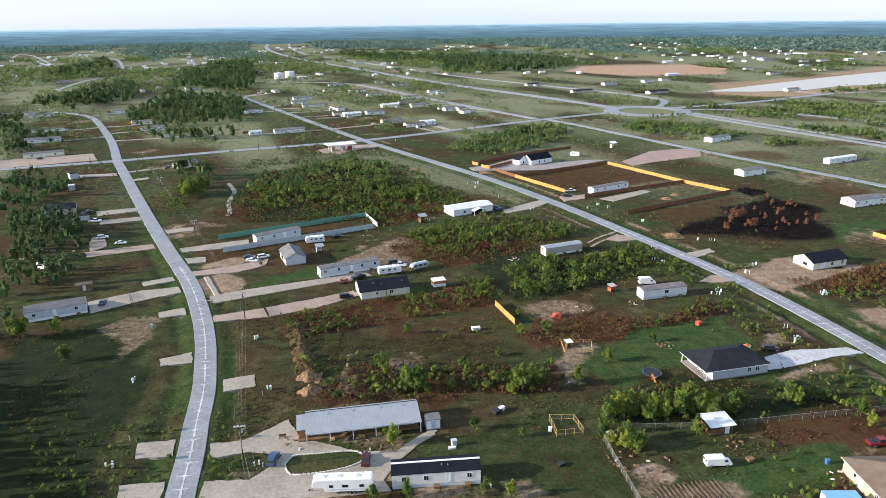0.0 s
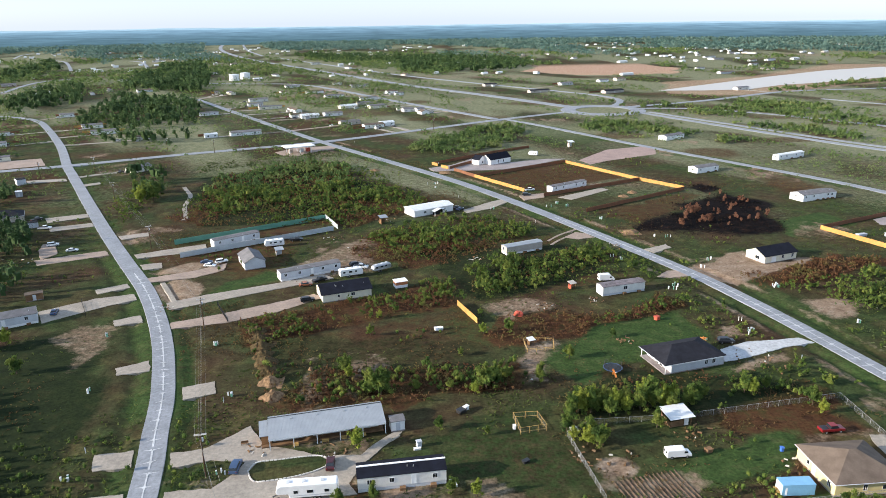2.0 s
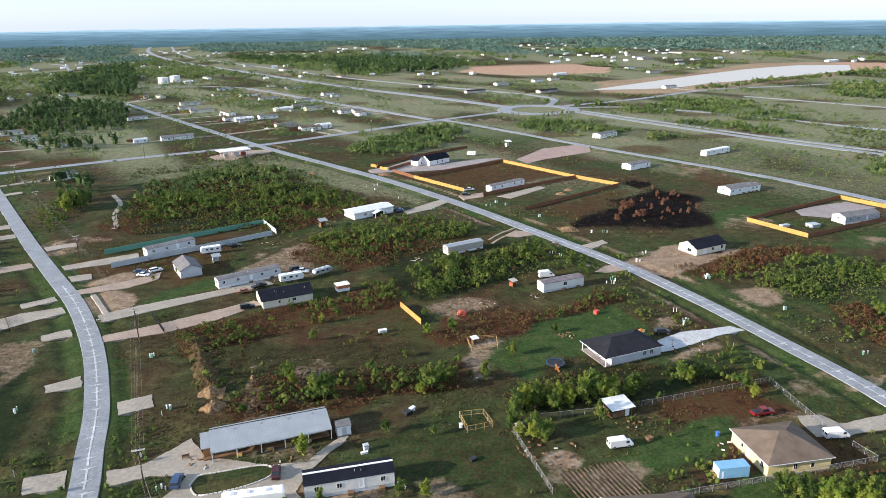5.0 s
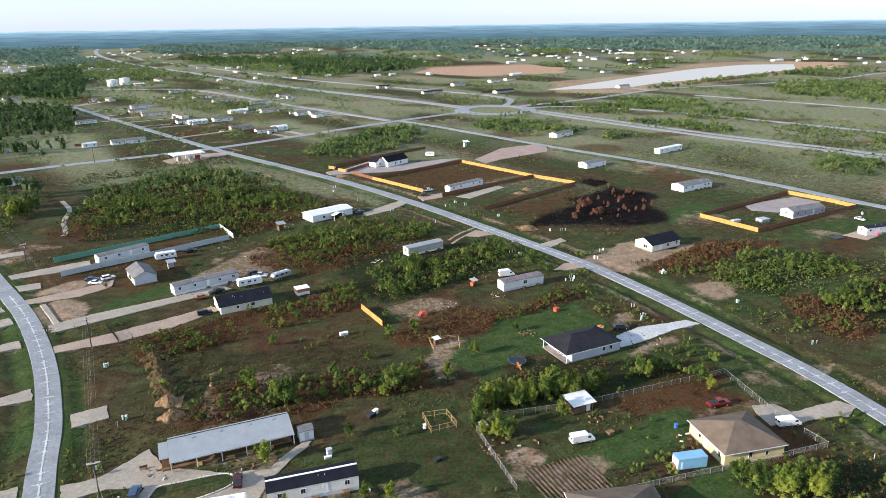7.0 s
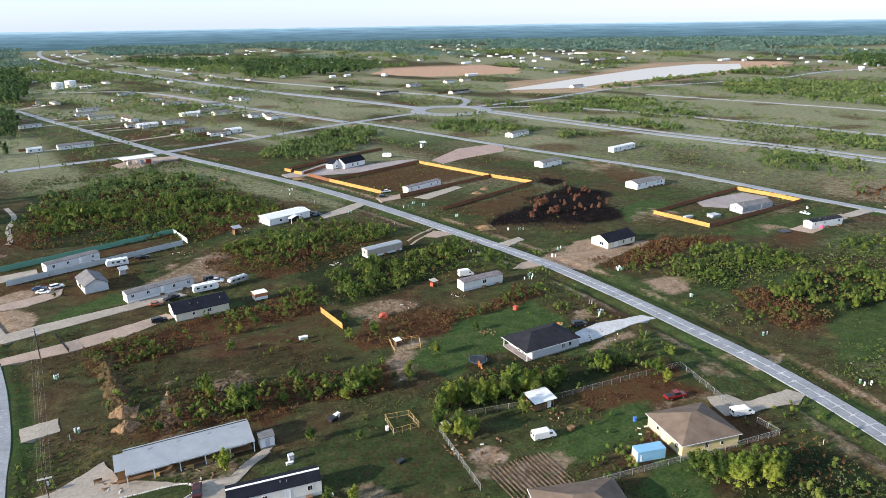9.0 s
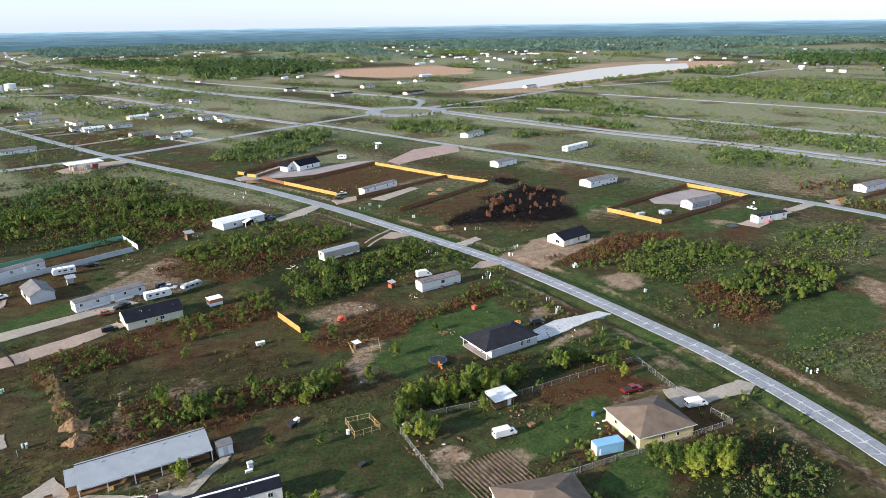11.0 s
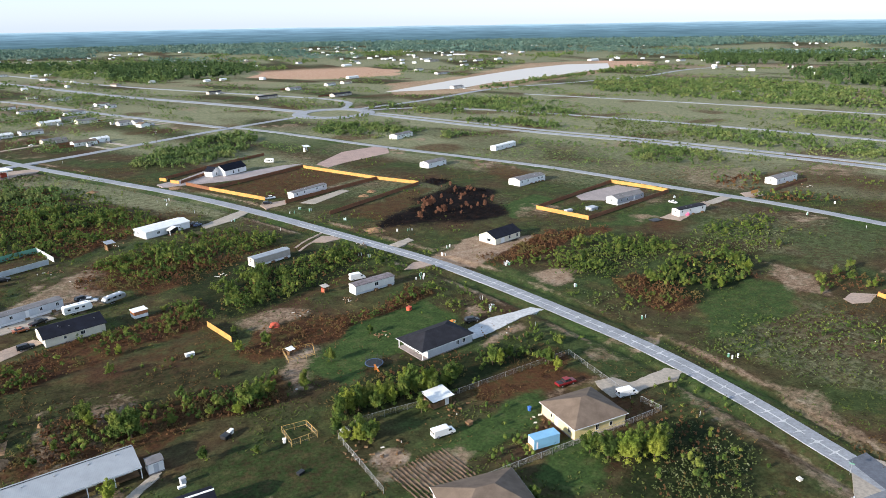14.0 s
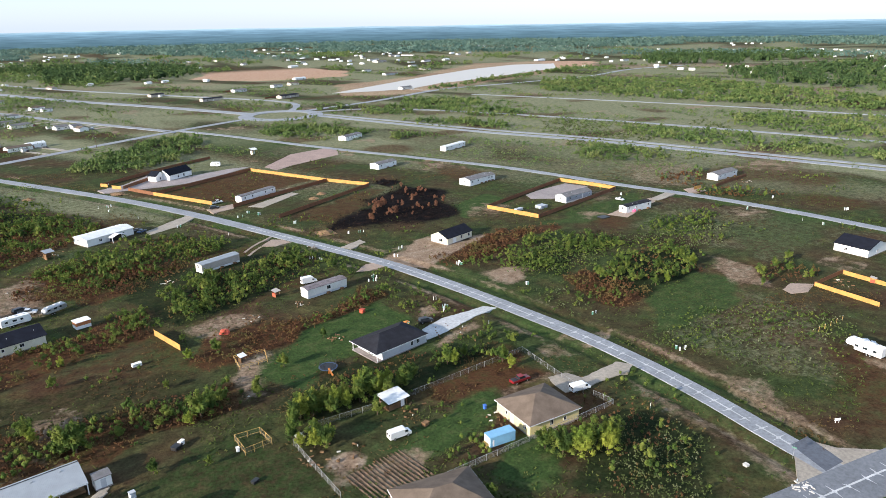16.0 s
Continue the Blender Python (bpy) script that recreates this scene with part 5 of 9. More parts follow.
def gable_home(name, x, y, yaw, L, D, h, rise, wall, roof, label, category="house", along="x", eave=0.35, openings=(), skirt=0.0, group="", z=0.0, vents=0):
    """A house under a two-sided roof. Its front wall is at -y; the ridge runs along x or y."""
    home = thing(name, x, y, yaw, label, category, group, z)
    KEEP.append((x, y, yaw, L / 2 + 1.2, D / 2 + 1.2))
    bm = bmesh.new()
    if along == "x":
        pts = [(-D / 2, skirt), (D / 2, skirt), (D / 2, h), (0, h + rise), (-D / 2, h)]
        vs = prism(bm, pts, -L / 2, L / 2)
        for v in vs:
            v.co = Vector((v.co.y, v.co.x, v.co.z))
    else:
        prism(bm, [(-L / 2, skirt), (L / 2, skirt), (L / 2, h), (0, h + rise), (-L / 2, h)], -D / 2, D / 2)
    bmesh.ops.recalc_face_normals(bm, faces=bm.faces)
    part("wall", bm, wall, home)
    if skirt:
        boxpart("skirting", (-L / 2 + 0.04, L / 2 - 0.04, -D / 2 + 0.04, D / 2 - 0.04, -0.15, skirt), WHITE if wall is not OFFWHITE else PALEGREY, home)
    else:
        boxpart("foundation", (-L / 2 - 0.06, L / 2 + 0.06, -D / 2 - 0.06, D / 2 + 0.06, -0.15, 0.14), PAVED, home)
    bm = bmesh.new()
    if along == "x":
        e, k = eave, rise / (D / 2)
        for s in (-1, 1):
            slab(bm, [(-L / 2 - e, 0, h + rise + 0.1), (L / 2 + e, 0, h + rise + 0.1), (L / 2 + e, s * (D / 2 + e), h - k * e + 0.1), (-L / 2 - e, s * (D / 2 + e), h - k * e + 0.1)], 0.14)
    else:
        e, k = eave, rise / (L / 2)
        for s in (-1, 1):
            slab(bm, [(0, -D / 2 - e, h + rise + 0.1), (0, D / 2 + e, h + rise + 0.1), (s * (L / 2 + e), D / 2 + e, h - k * e + 0.1), (s * (L / 2 + e), -D / 2 - e, h - k * e + 0.1)], 0.14)
    part("roof", bm, roof, home)
    for o in openings:
        opening(home, *o[:6], L, D, *o[6:])
    rng = random.Random(int(abs(x) * 7 + abs(y)))
    for i in range(vents):
        bm = bmesh.new()
        u, v = rng.uniform(-L * 0.4, L * 0.4), -D * rng.uniform(0.12, 0.3)
        if along == "y":
            u, v = -L * rng.uniform(0.12, 0.3), rng.uniform(-D * 0.35, D * 0.35)
        zz = h + rise * (1 - (abs(v) / (D / 2) if along == "x" else abs(u) / (L / 2)))
        tube(bm, (u, v, zz), (u, v, zz + 0.45), 0.09)
        part("vent_pipe", bm, STEEL, home)
    return home


def hip_home(name, x, y, yaw, L, D, h, rise, wall, roof, label, category="house", eave=0.45, openings=(), group="", porch=0.0, porch_side=-1):
    """A house under a hipped roof; the ridge runs along x. porch: depth of an open corner under the roof at one end."""
    home = thing(name, x, y, yaw, label, category, group)
    KEEP.append((x, y, yaw, L / 2 + 1.2, D / 2 + 1.2))
    x0, x1 = (-L / 2 + (porch if porch_side < 0 else 0)), (L / 2 - (porch if porch_side > 0 else 0))
    boxpart("wall", (x0, x1, -D / 2, D / 2, 0, h), wall, home)
    boxpart("foundation", (-L / 2 - 0.1, L / 2 + 0.1, -D / 2 - 0.1, D / 2 + 0.1, -0.15, 0.12), PAVED, home)
    e = eave
    a, b, c, d = (-L / 2 - e, -D / 2 - e, h), (L / 2 + e, -D / 2 - e, h), (L / 2 + e, D / 2 + e, h), (-L / 2 - e, D / 2 + e, h)
    run = max(0.0, (L - D) / 2)
    bm = bmesh.new()
    v = [bm.verts.new(p) for p in (a, b, c, d)]
    w = [bm.verts.new((p[0], p[1], h - 0.16)) for p in (a, b, c, d)]
    r0, r1 = bm.verts.new((-run - 0.01, 0, h + rise)), bm.verts.new((run + 0.01, 0, h + rise))
    bm.faces.new((v[0], v[1], r1, r0)), bm.faces.new((v[1], v[2], r1)), bm.faces.new((v[2], v[3], r0, r1)), bm.faces.new((v[3], v[0], r0))
    for i in range(4):
        bm.faces.new((w[i], w[(i + 1) % 4], v[(i + 1) % 4], v[i]))
    bm.faces.new(w[::-1])
    part("roof", bm, roof, home)
    bm = bmesh.new()
    for p, q in ((v0, v1) for v0, v1 in zip((a, b, c, d), (b, c, d, a))):
        tube(bm, (p[0], p[1], h - 0.1), (q[0], q[1], h - 0.1), 0.09, n=4)
    part("fascia", bm, PALEGREY, home)
    if porch:
        for yy in (-D / 2 + 0.1, D / 2 - 0.1):
            boxpart("post", (porch_side * (L / 2 - 0.2) - 0.09, porch_side * (L / 2 - 0.2) + 0.09, yy - 0.09, yy + 0.09, 0, h - 0.05), WHITE, home)
    for o in openings:
        opening(home, *o[:6], x1 - x0, D, *o[6:])
    return home


def mobile_home(x, y, yaw, L, D, wall, roof, label, h=3.0, rise=0.45, skirt=0.7, openings=None, group="mobile homes", vents=2, name="mobile_home", ridge=False):
    rng = random.Random(int(abs(x) * 13 + abs(y) * 3))
    if openings is None:
        openings = []
        n = max(2, int(L / 4.5))
        for i in range(n):
            u = -L / 2 + (i + 0.5) * L / n + rng.uniform(-0.5, 0.5)
            kind = "door" if i == n // 2 else "window"
            openings.append((kind, "f", u, skirt + (0.15 if kind == "door" else 0.95), 0.9, 2.0 if kind == "door" else 1.0))
        openings.append(("window", "l", 0.3, skirt + 0.95, 0.8, 0.9))
    home = gable_home(name, x, y, yaw, L, D, h + 0.2, rise, wall, roof, label, "mobile home", "x", 0.12, openings, skirt, group, 0.0, vents)
    if ridge:
        boxpart("ridge_cap", (-L / 2 - 0.12, L / 2 + 0.12, -0.25, 0.25, h + rise + 0.24, h + rise + 0.34), WHITE, home, "white metal ridge cap")
    for i in range(2):
        u = -L / 2 + L * (0.5 + i * 0.35)
        boxpart("step", (u - 0.6, u + 0.6, -D / 2 - 0.9, -D / 2 - 0.02, -0.2, skirt * 0.8), TIMBER, home)
    return home


# ---- vehicles ----
def wheels(body, xs, half, r=0.36):
    for x in xs:
        for s in (-1, 1):
            bm = bmesh.new()
            tube(bm, (x, s * (half - 0.22), r), (x, s * half, r), r, n=14)
            w = part("wheel", bm, RUBBER, body)
            bm = bmesh.new()
            tube(bm, (x, s * (half - 0.05), r), (x, s * (half + 0.015), r), r * 0.58, n=10)
            part("rim", bm, STEEL, w)


KINDS = {
    "sedan": (4.7, 1.8, [(-2.35, 0.35), (2.35, 0.35), (2.35, 0.75), (1.2, 0.98), (-1.5, 1.02), (-2.35, 0.95)], [(1.15, 0.95), (0.35, 1.45), (-0.95, 1.45), (-1.65, 1.0)]),
    "suv": (4.8, 1.9, [(-2.4, 0.4), (2.4, 0.4), (2.4, 0.95), (1.3, 1.12), (-2.35, 1.15), (-2.4, 0.9)], [(1.2, 1.1), (0.55, 1.72), (-2.0, 1.74), (-2.32, 1.12)]),
    "pickup": (5.7, 1.95, [(-2.85, 0.5), (2.85, 0.5), (2.85, 1.05), (1.6, 1.2), (-2.85, 1.18)], [(1.5, 1.18), (0.85, 1.85), (-0.6, 1.87), (-0.8, 1.18)]),
    "van": (5.6, 2.0, [(-2.8, 0.4), (2.8, 0.4), (2.8, 1.0), (2.0, 1.25), (1.35, 2.05), (1.1, 2.15), (-2.7, 2.15), (-2.8, 1.9)], None),
    "tall_van": (5.9, 2.05, [(-2.95, 0.4), (2.95, 0.4), (2.95, 1.0), (2.2, 1.3), (1.35, 2.45), (0.9, 2.65), (-2.85, 2.65), (-2.95, 2.3)], None),
}


def vehicle(kind, x, y, yaw, colour, label, group=""):
    """A parked car, pickup or van; its nose points to +x."""
    L, W, low, cabin = KINDS[kind]
    KEEP.append((x, y, yaw, L / 2 + 0.4, W / 2 + 0.4))
    car = thing(kind if kind not in ("tall_van",) else "van", x, y, yaw, label, "van" if "van" in kind else ("pickup" if kind == "pickup" else "car"), group)
    paint = PAINTS[colour]
    bm = bmesh.new()
    prism(bm, low, -W / 2, W / 2)
    body = part("body", bm, paint, car, soft=0.07)
    if cabin:
        bm = bmesh.new()
        vs = prism(bm, cabin, -W / 2 + 0.08, W / 2 - 0.08)
        for v in vs:
            if v.co.z > 1.3:
                v.co.y *= 0.86
        part("glasshouse", bm, GLASS, car, "dark tinted windows", 0.03)
        top = [p for p in cabin if p[1] > 1.3]
        xs = sorted(p[0] for p in top)
        bm = bmesh.new()
        box(bm, xs[0] - 0.05, xs[-1] + 0.05, -W / 2 * 0.82, W / 2 * 0.82, top[0][1] - 0.04, top[0][1] + 0.05)
        part("roof", bm, paint, car, soft=0.03)
        if kind == "pickup":
            boxpart("load_bed", (-2.7, -0.95, -W / 2 + 0.12, W / 2 - 0.12, 1.1, 1.2), BLACK, car, "dark open load bed")
    else:
        h = max(p[1] for p in low)
        for s in (-1, 1):
            boxpart("side_window", (1.0, 1.75, s * W / 2 - 0.02, s * W / 2 + 0.02, 1.3, 1.8), GLASS, car)
        bm = bmesh.new()
        a, b = (2.0, 1.25) if kind == "van" else (2.2, 1.3), (1.35, 2.05) if kind == "van" else (1.35, 2.45)
        slab(bm, [(a[0] - 0.05, -W / 2 + 0.15, a[1] + 0.1), (a[0] - 0.05, W / 2 - 0.15, a[1] + 0.1), (b[0] + 0.08, W / 2 - 0.2, b[1] - 0.05), (b[0] + 0.08, -W / 2 + 0.2, b[1] - 0.05)], 0.04)
        part("windscreen", bm, GLASS, car)
        for s in (-0.5, 0.5):
            boxpart("rear_window", (-L / 2 - 0.02, -L / 2 + 0.12, s - 0.32, s + 0.32, 1.3, 1.8), GLASS, car)
    for s in (-1, 1):
        boxpart("headlight", (L / 2 - 0.08, L / 2 + 0.01, s * (W / 2 - 0.35) - 0.18, s * (W / 2 - 0.35) + 0.18, 0.68, 0.86), WHITE, car)
        boxpart("tail_light", (-L / 2 - 0.01, -L / 2 + 0.06, s * (W / 2 - 0.2) - 0.09, s * (W / 2 - 0.2) + 0.09, 0.8, 1.05), PAINTS["red"], car)
    wheels(car, (-L * 0.3, L * 0.31), W / 2 + 0.01)
    return car


def camper(x, y, yaw, L, label, kind="travel", group=""):
    """A travel trailer, fifth wheel or rounded aluminium trailer; the hitch points to +x."""
    KEEP.append((x, y, yaw, L / 2 + 0.6, 1.7))
    t = thing("camper_trailer", x, y, yaw, label, "camper")
    W, h = 2.5, 3.1
    shell = WHITE if kind != "silver" else STEEL
    if kind == "fifth":
        out = [(-L / 2, 0.7), (L / 2 - 2.6, 0.7), (L / 2 - 2.4, 1.6), (L / 2 - 0.3, 1.6), (L / 2, 2.1), (L / 2 - 0.25, 3.2), (L / 2 - 0.9, 3.6), (-L / 2 + 0.2, 3.6), (-L / 2, 3.3)]
    elif kind == "silver":
        out = [(-L / 2 + 0.5, 0.6), (L / 2 - 0.5, 0.6), (L / 2, 1.2), (L / 2 - 0.1, 2.0), (L / 2 - 0.8, 2.8), (-L / 2 + 0.8, 2.8), (-L / 2 + 0.1, 2.0), (-L / 2, 1.2)]
    else:
        out = [(-L / 2, 0.6), (L / 2 - 0.5, 0.6), (L / 2, 1.3), (L / 2 - 0.2, 2.4), (L / 2 - 0.7, h), (-L / 2 + 0.3, h), (-L / 2, 2.7)]
    bm = bmesh.new()
    prism(bm, out, -W / 2, W / 2)
    part("shell", bm, shell, t, soft=0.35 if kind == "silver" else 0.12)
    zt = 2.8 if kind == "silver" else (3.6 if kind == "fifth" else h)
    for u in (-0.25, 0.05, 0.3):
        boxpart("roof_vent", (u * L - 0.35, u * L + 0.35, -0.4, 0.4, zt - 0.05, zt + 0.18), PALEGREY if u else WHITE, t)
    for s in (-1, 1):
        for u, w in ((-0.32, 0.9), (-0.05, 1.2), (0.18, 0.8)):
            boxpart("window", (u * L - w / 2, u * L + w / 2, s * W / 2 - 0.03, s * W / 2 + 0.03, 1.75, 2.35), GLASS, t)
        boxpart("stripe", (-L / 2 + 0.2, L / 2 - 2.8, s * W / 2 - 0.015, s * W / 2 + 0.015, 1.15, 1.35), PALEGREY, t)
    wheels(t, (-L * 0.12, -L * 0.12 - 0.9), W / 2, 0.36)
    bm = bmesh.new()
    for s in (-0.5, 0.5):
        tube(bm, (L / 2 - 0.6, s, 0.55), (L / 2 + 0.9, 0, 0.55), 0.06)
    tube(bm, (L / 2 + 0.7, 0, 0.55), (L / 2 + 0.7, 0, -0.05), 0.05)
    part("hitch", bm, BLACK, t)
    return t


# ---- fences, poles and yard things ----
def board_fence(pts, material, label, h=1.9, name="privacy_fence", panel=2.4, gap=()):
    """A run of fence panels between posts. Boards face both ways."""
    f = thing(name, pts[0][0], pts[0][1], 0, label, "fence")
    o = Vector((*pts[0], 0))
    for k, (a, b) in enumerate(zip(pts, pts[1:])):
        if k in gap:
            continue
        a, b = Vector((*a, 0)) - o, Vector((*b, 0)) - o
        n = max(1, round((b - a).length / panel))
        yaw = math.atan2(b.y - a.y, b.x - a.x)
        w = (b - a).length / n
        bm = bmesh.new()
        box(bm, 0.02, w - 0.02, -0.03, 0.03, -0.05, h)
        me = mesh_of("panel", bm, material)
        bm = bmesh.new()
        box(bm, -0.06, 0.06, -0.06, 0.06, -0.1, h + 0.08)
        pm = mesh_of("post", bm, material)
        for i in range(n):
            p = a.lerp(b, i / n)
            for mesh, nm, dz in ((me, "panel", -0.05 * noise.noise(Vector((i * 3.1, k, 0)))), (pm, "post", 0.0)):
                q = new(nm, mesh)
                q.parent = f
                q.matrix_basis = Matrix.Translation((p.x, p.y, dz)) @ Matrix.Rotation(yaw, 4, "Z")
    return f


def wire_fence(pts, label, h=1.5, every=3.0):
    """A chain-link fence: round posts, a top rail and a web of wires."""
    f = thing("chain_link_fence", pts[0][0], pts[0][1], 0, label, "fence")
    o = Vector((*pts[0], 0))
    bm = bmesh.new()
    tube(bm, (0, 0, -0.2), (0, 0, h + 0.05), 0.045, n=6)
    pm = mesh_of("post", bm, STEEL)
    rail = bmesh.new()
    for a, b in zip(pts, pts[1:]):
        a, b = Vector((*a, 0)) - o, Vector((*b, 0)) - o
        n = max(1, round((b - a).length / every))
        w, yaw = (b - a).length / n, math.atan2(b.y - a.y, b.x - a.x)
        web = bmesh.new()
        m = max(4, round(w / 0.28))
        for i in range(-4, m + 1):
            for up in (0, 1):
                u0, u1 = i / m, (i + 4) / m
                c0, c1 = max(0.0, u0), min(1.0, u1)
                z0, z1 = (c0 - u0) / (u1 - u0), (c1 - u0) / (u1 - u0)
                if up:
                    z0, z1 = 1 - z0, 1 - z1
                if c1 > c0:
                    tube(web, (c0 * w, 0, 0.05 + z0 * (h - 0.05)), (c1 * w, 0, 0.05 + z1 * (h - 0.05)), 0.012, n=3)
        wm = mesh_of("web", web, CHAIN)
        for i in range(n + 1):
            q = new("post", pm)
            q.parent = f
            q.location = a.lerp(b, i / n)
            if i < n:
                q = tagged(new("web", wm), "thin wire mesh", kind="stuff")
                q.parent = f
                q.matrix_basis = Matrix.Translation(a.lerp(b, i / n)) @ Matrix.Rotation(yaw, 4, "Z")
        tube(rail, a + Vector((0, 0, h)), b + Vector((0, 0, h)), 0.03, n=5)
    part("top_rail", rail, STEEL, f)
    return f


def utility_pole(x, y, yaw, h=11.0, arm=True):
    p = thing("utility_pole", x, y, yaw, "dark creosoted wooden utility pole with pale crossarm", "utility pole", "poles along the lane")
    bm = bmesh.new()
    tube(bm, (0, 0, -0.3), (0, 0, h), 0.17, 0.11, 10)
    part("pole", bm, POLE_WOOD, p)
    if arm:
        bm = bmesh.new()
        box(bm, -1.25, 1.25, 0.1, 0.22, h - 0.75, h - 0.6)
        box(bm, -1.25, 1.25, -0.22, -0.1, h - 0.75, h - 0.6)
        part("crossarm", bm, STONE, p)
        for u in (-1.1, -0.4, 0.4, 1.1):
            bm = bmesh.new()
            tube(bm, (u, 0, h - 0.6), (u, 0, h - 0.35), 0.06, 0.03, 6)
            part("insulator", bm, PALEGREY, p)
        bm = bmesh.new()
        tube(bm, (0.32, 0.1, h - 2.3), (0.32, 0.1, h - 1.45), 0.2, n=8)
        part("transformer", bm, PALEGREY, p)
    return p


def wires(a, b, heights, offs, sag=0.7):
    """Cables between two poles."""
    a, b = Vector((*a, 0)), Vector((*b, 0))
    d = (b - a).normalized()
    s = Vector((-d.y, d.x, 0))
    t = thing("overhead_cables", a.x, a.y, 0, "thin overhead cables strung between wooden poles", "cable")
    for h, o in zip(heights, offs):
        bm = bmesh.new()
        pts = [a.lerp(b, i / 12) - a + s * o + Vector((0, 0, h - sag * 4 * (i / 12) * (1 - i / 12))) for i in range(13)]
        bent_tube(bm, pts, 0.013)
        part("cable", bm, CABLE, t)


def pedestals(x, y, seed):
    """Green and white utility boxes that stand at the lots' corners."""
    rng = random.Random(seed)
    for i in range(rng.choice((2, 3, 3))):
        px, py = x + rng.uniform(-1.3, 1.3), y + rng.uniform(-0.8, 0.8)
        h = rng.uniform(0.8, 1.2)
        t = thing("utility_pedestal", px, py, rng.uniform(0, 90), "pale green utility pedestal on a short post in the grass", "utility box", "utility pedestals")
        w = rng.choice((0.12, 0.16, 0.22))
        boxpart("housing", (-w, w, -w, w, -0.1, h), rng.choice((WHITE, PALEGREY, GREEN_SHEET)), t, soft=0.03)
        boxpart("cap", (-w - 0.03, w + 0.03, -w - 0.03, w + 0.03, h, h + 0.08), PALEGREY, t)


def marker(x, y, h=1.3, material=None):
    t = thing("marker_post", x, y, 20, "slim white plastic marker post in the grass", "post", "marker posts")
    boxpart("shaft", (-0.07, 0.07, -0.04, 0.04, -0.1, h), material or WHITE, t)
    boxpart("cap", (-0.09, 0.09, -0.06, 0.06, h, h + 0.12), STEEL, t)


def shed(x, y, yaw, w, d, h, wall, roof, label, rise=0.4, name="shed", door=True):
    ops = [("door", "f", 0.0, 0.15, 0.9, min(1.9, h - 0.3), PALEGREY)] if door else []
    return gable_home(name, x, y, yaw, w, d, h, rise, wall, roof, label, "shed", "x", 0.15, ops)


def blob_mesh(name, r, squash, material, seed, rough=0.25, n=3):
    bm = bmesh.new()
    bmesh.ops.create_icosphere(bm, subdivisions=n, radius=1)
    for v in bm.verts:
        k = 1 + rough * noise.fractal(v.co * 1.7 + Vector((seed, 0, 0)), 1.0, 2.0, 3)
        v.co = Vector((v.co.x * r * k, v.co.y * r * k, max(-0.1, v.co.z * squash * k)))
    return mesh_of(name, bm, material)


def heap_mesh(name, r, h, material, seed):
    """A tipped heap: steep rough sides that slump towards an uneven foot."""
    bm = bmesh.new()
    bmesh.ops.create_grid(bm, x_segments=22, y_segments=22, size=1.25)
    for v in bm.verts:
        q = Vector((v.co.x, v.co.y, seed * 5.3))
        d = math.hypot(v.co.x, v.co.y) * (1 + 0.3 * noise.noise(q * 1.6))
        lump = 0.75 + 0.35 * noise.fractal(q * 3.0, 1.0, 2.0, 3)
        v.co = Vector((v.co.x * r, v.co.y * r, h * max(0.0, 1 - d ** 1.25) * lump - 0.12 * (d > 0.95)))
    return mesh_of(name, bm, material)


def mound(x, y, r, h, material, label, seed, name="soil_mound"):
    ob = new(name, heap_mesh(name, r * 1.15, h, material, seed) if name == "soil_mound" else blob_mesh(name, r, h, material, seed))
    ob.location = (x, y, 0)
    return tagged(ob, label, "mound", "mounds along the lot" if name == "soil_mound" else "")


def debris(x, y, r, n, label, seed, mats=None):
    """A low heap of scattered boards and scraps."""
    rng = random.Random(seed)
    t = thing("debris_pile", x, y, 0, label, "debris")
    mats = mats or (TIMBER, STONE, TIMBER, SPOIL, TIMBER)
    for i in range(n):
        bm = bmesh.new()
        a, d = rng.uniform(0, math.tau), r * math.sqrt(rng.random())
        L, w = rng.uniform(0.3, 1.2), rng.uniform(0.1, 0.4)
        hh = rng.uniform(0.05, 0.3)
        box(bm, -L / 2, L / 2, -w / 2, w / 2, -0.05, hh, pose(d * math.cos(a), d * math.sin(a), 0, rng.uniform(-12, 12), rng.uniform(-8, 8), rng.uniform(0, 180)))
        part("scrap", bm, rng.choice(mats), t)
    return t


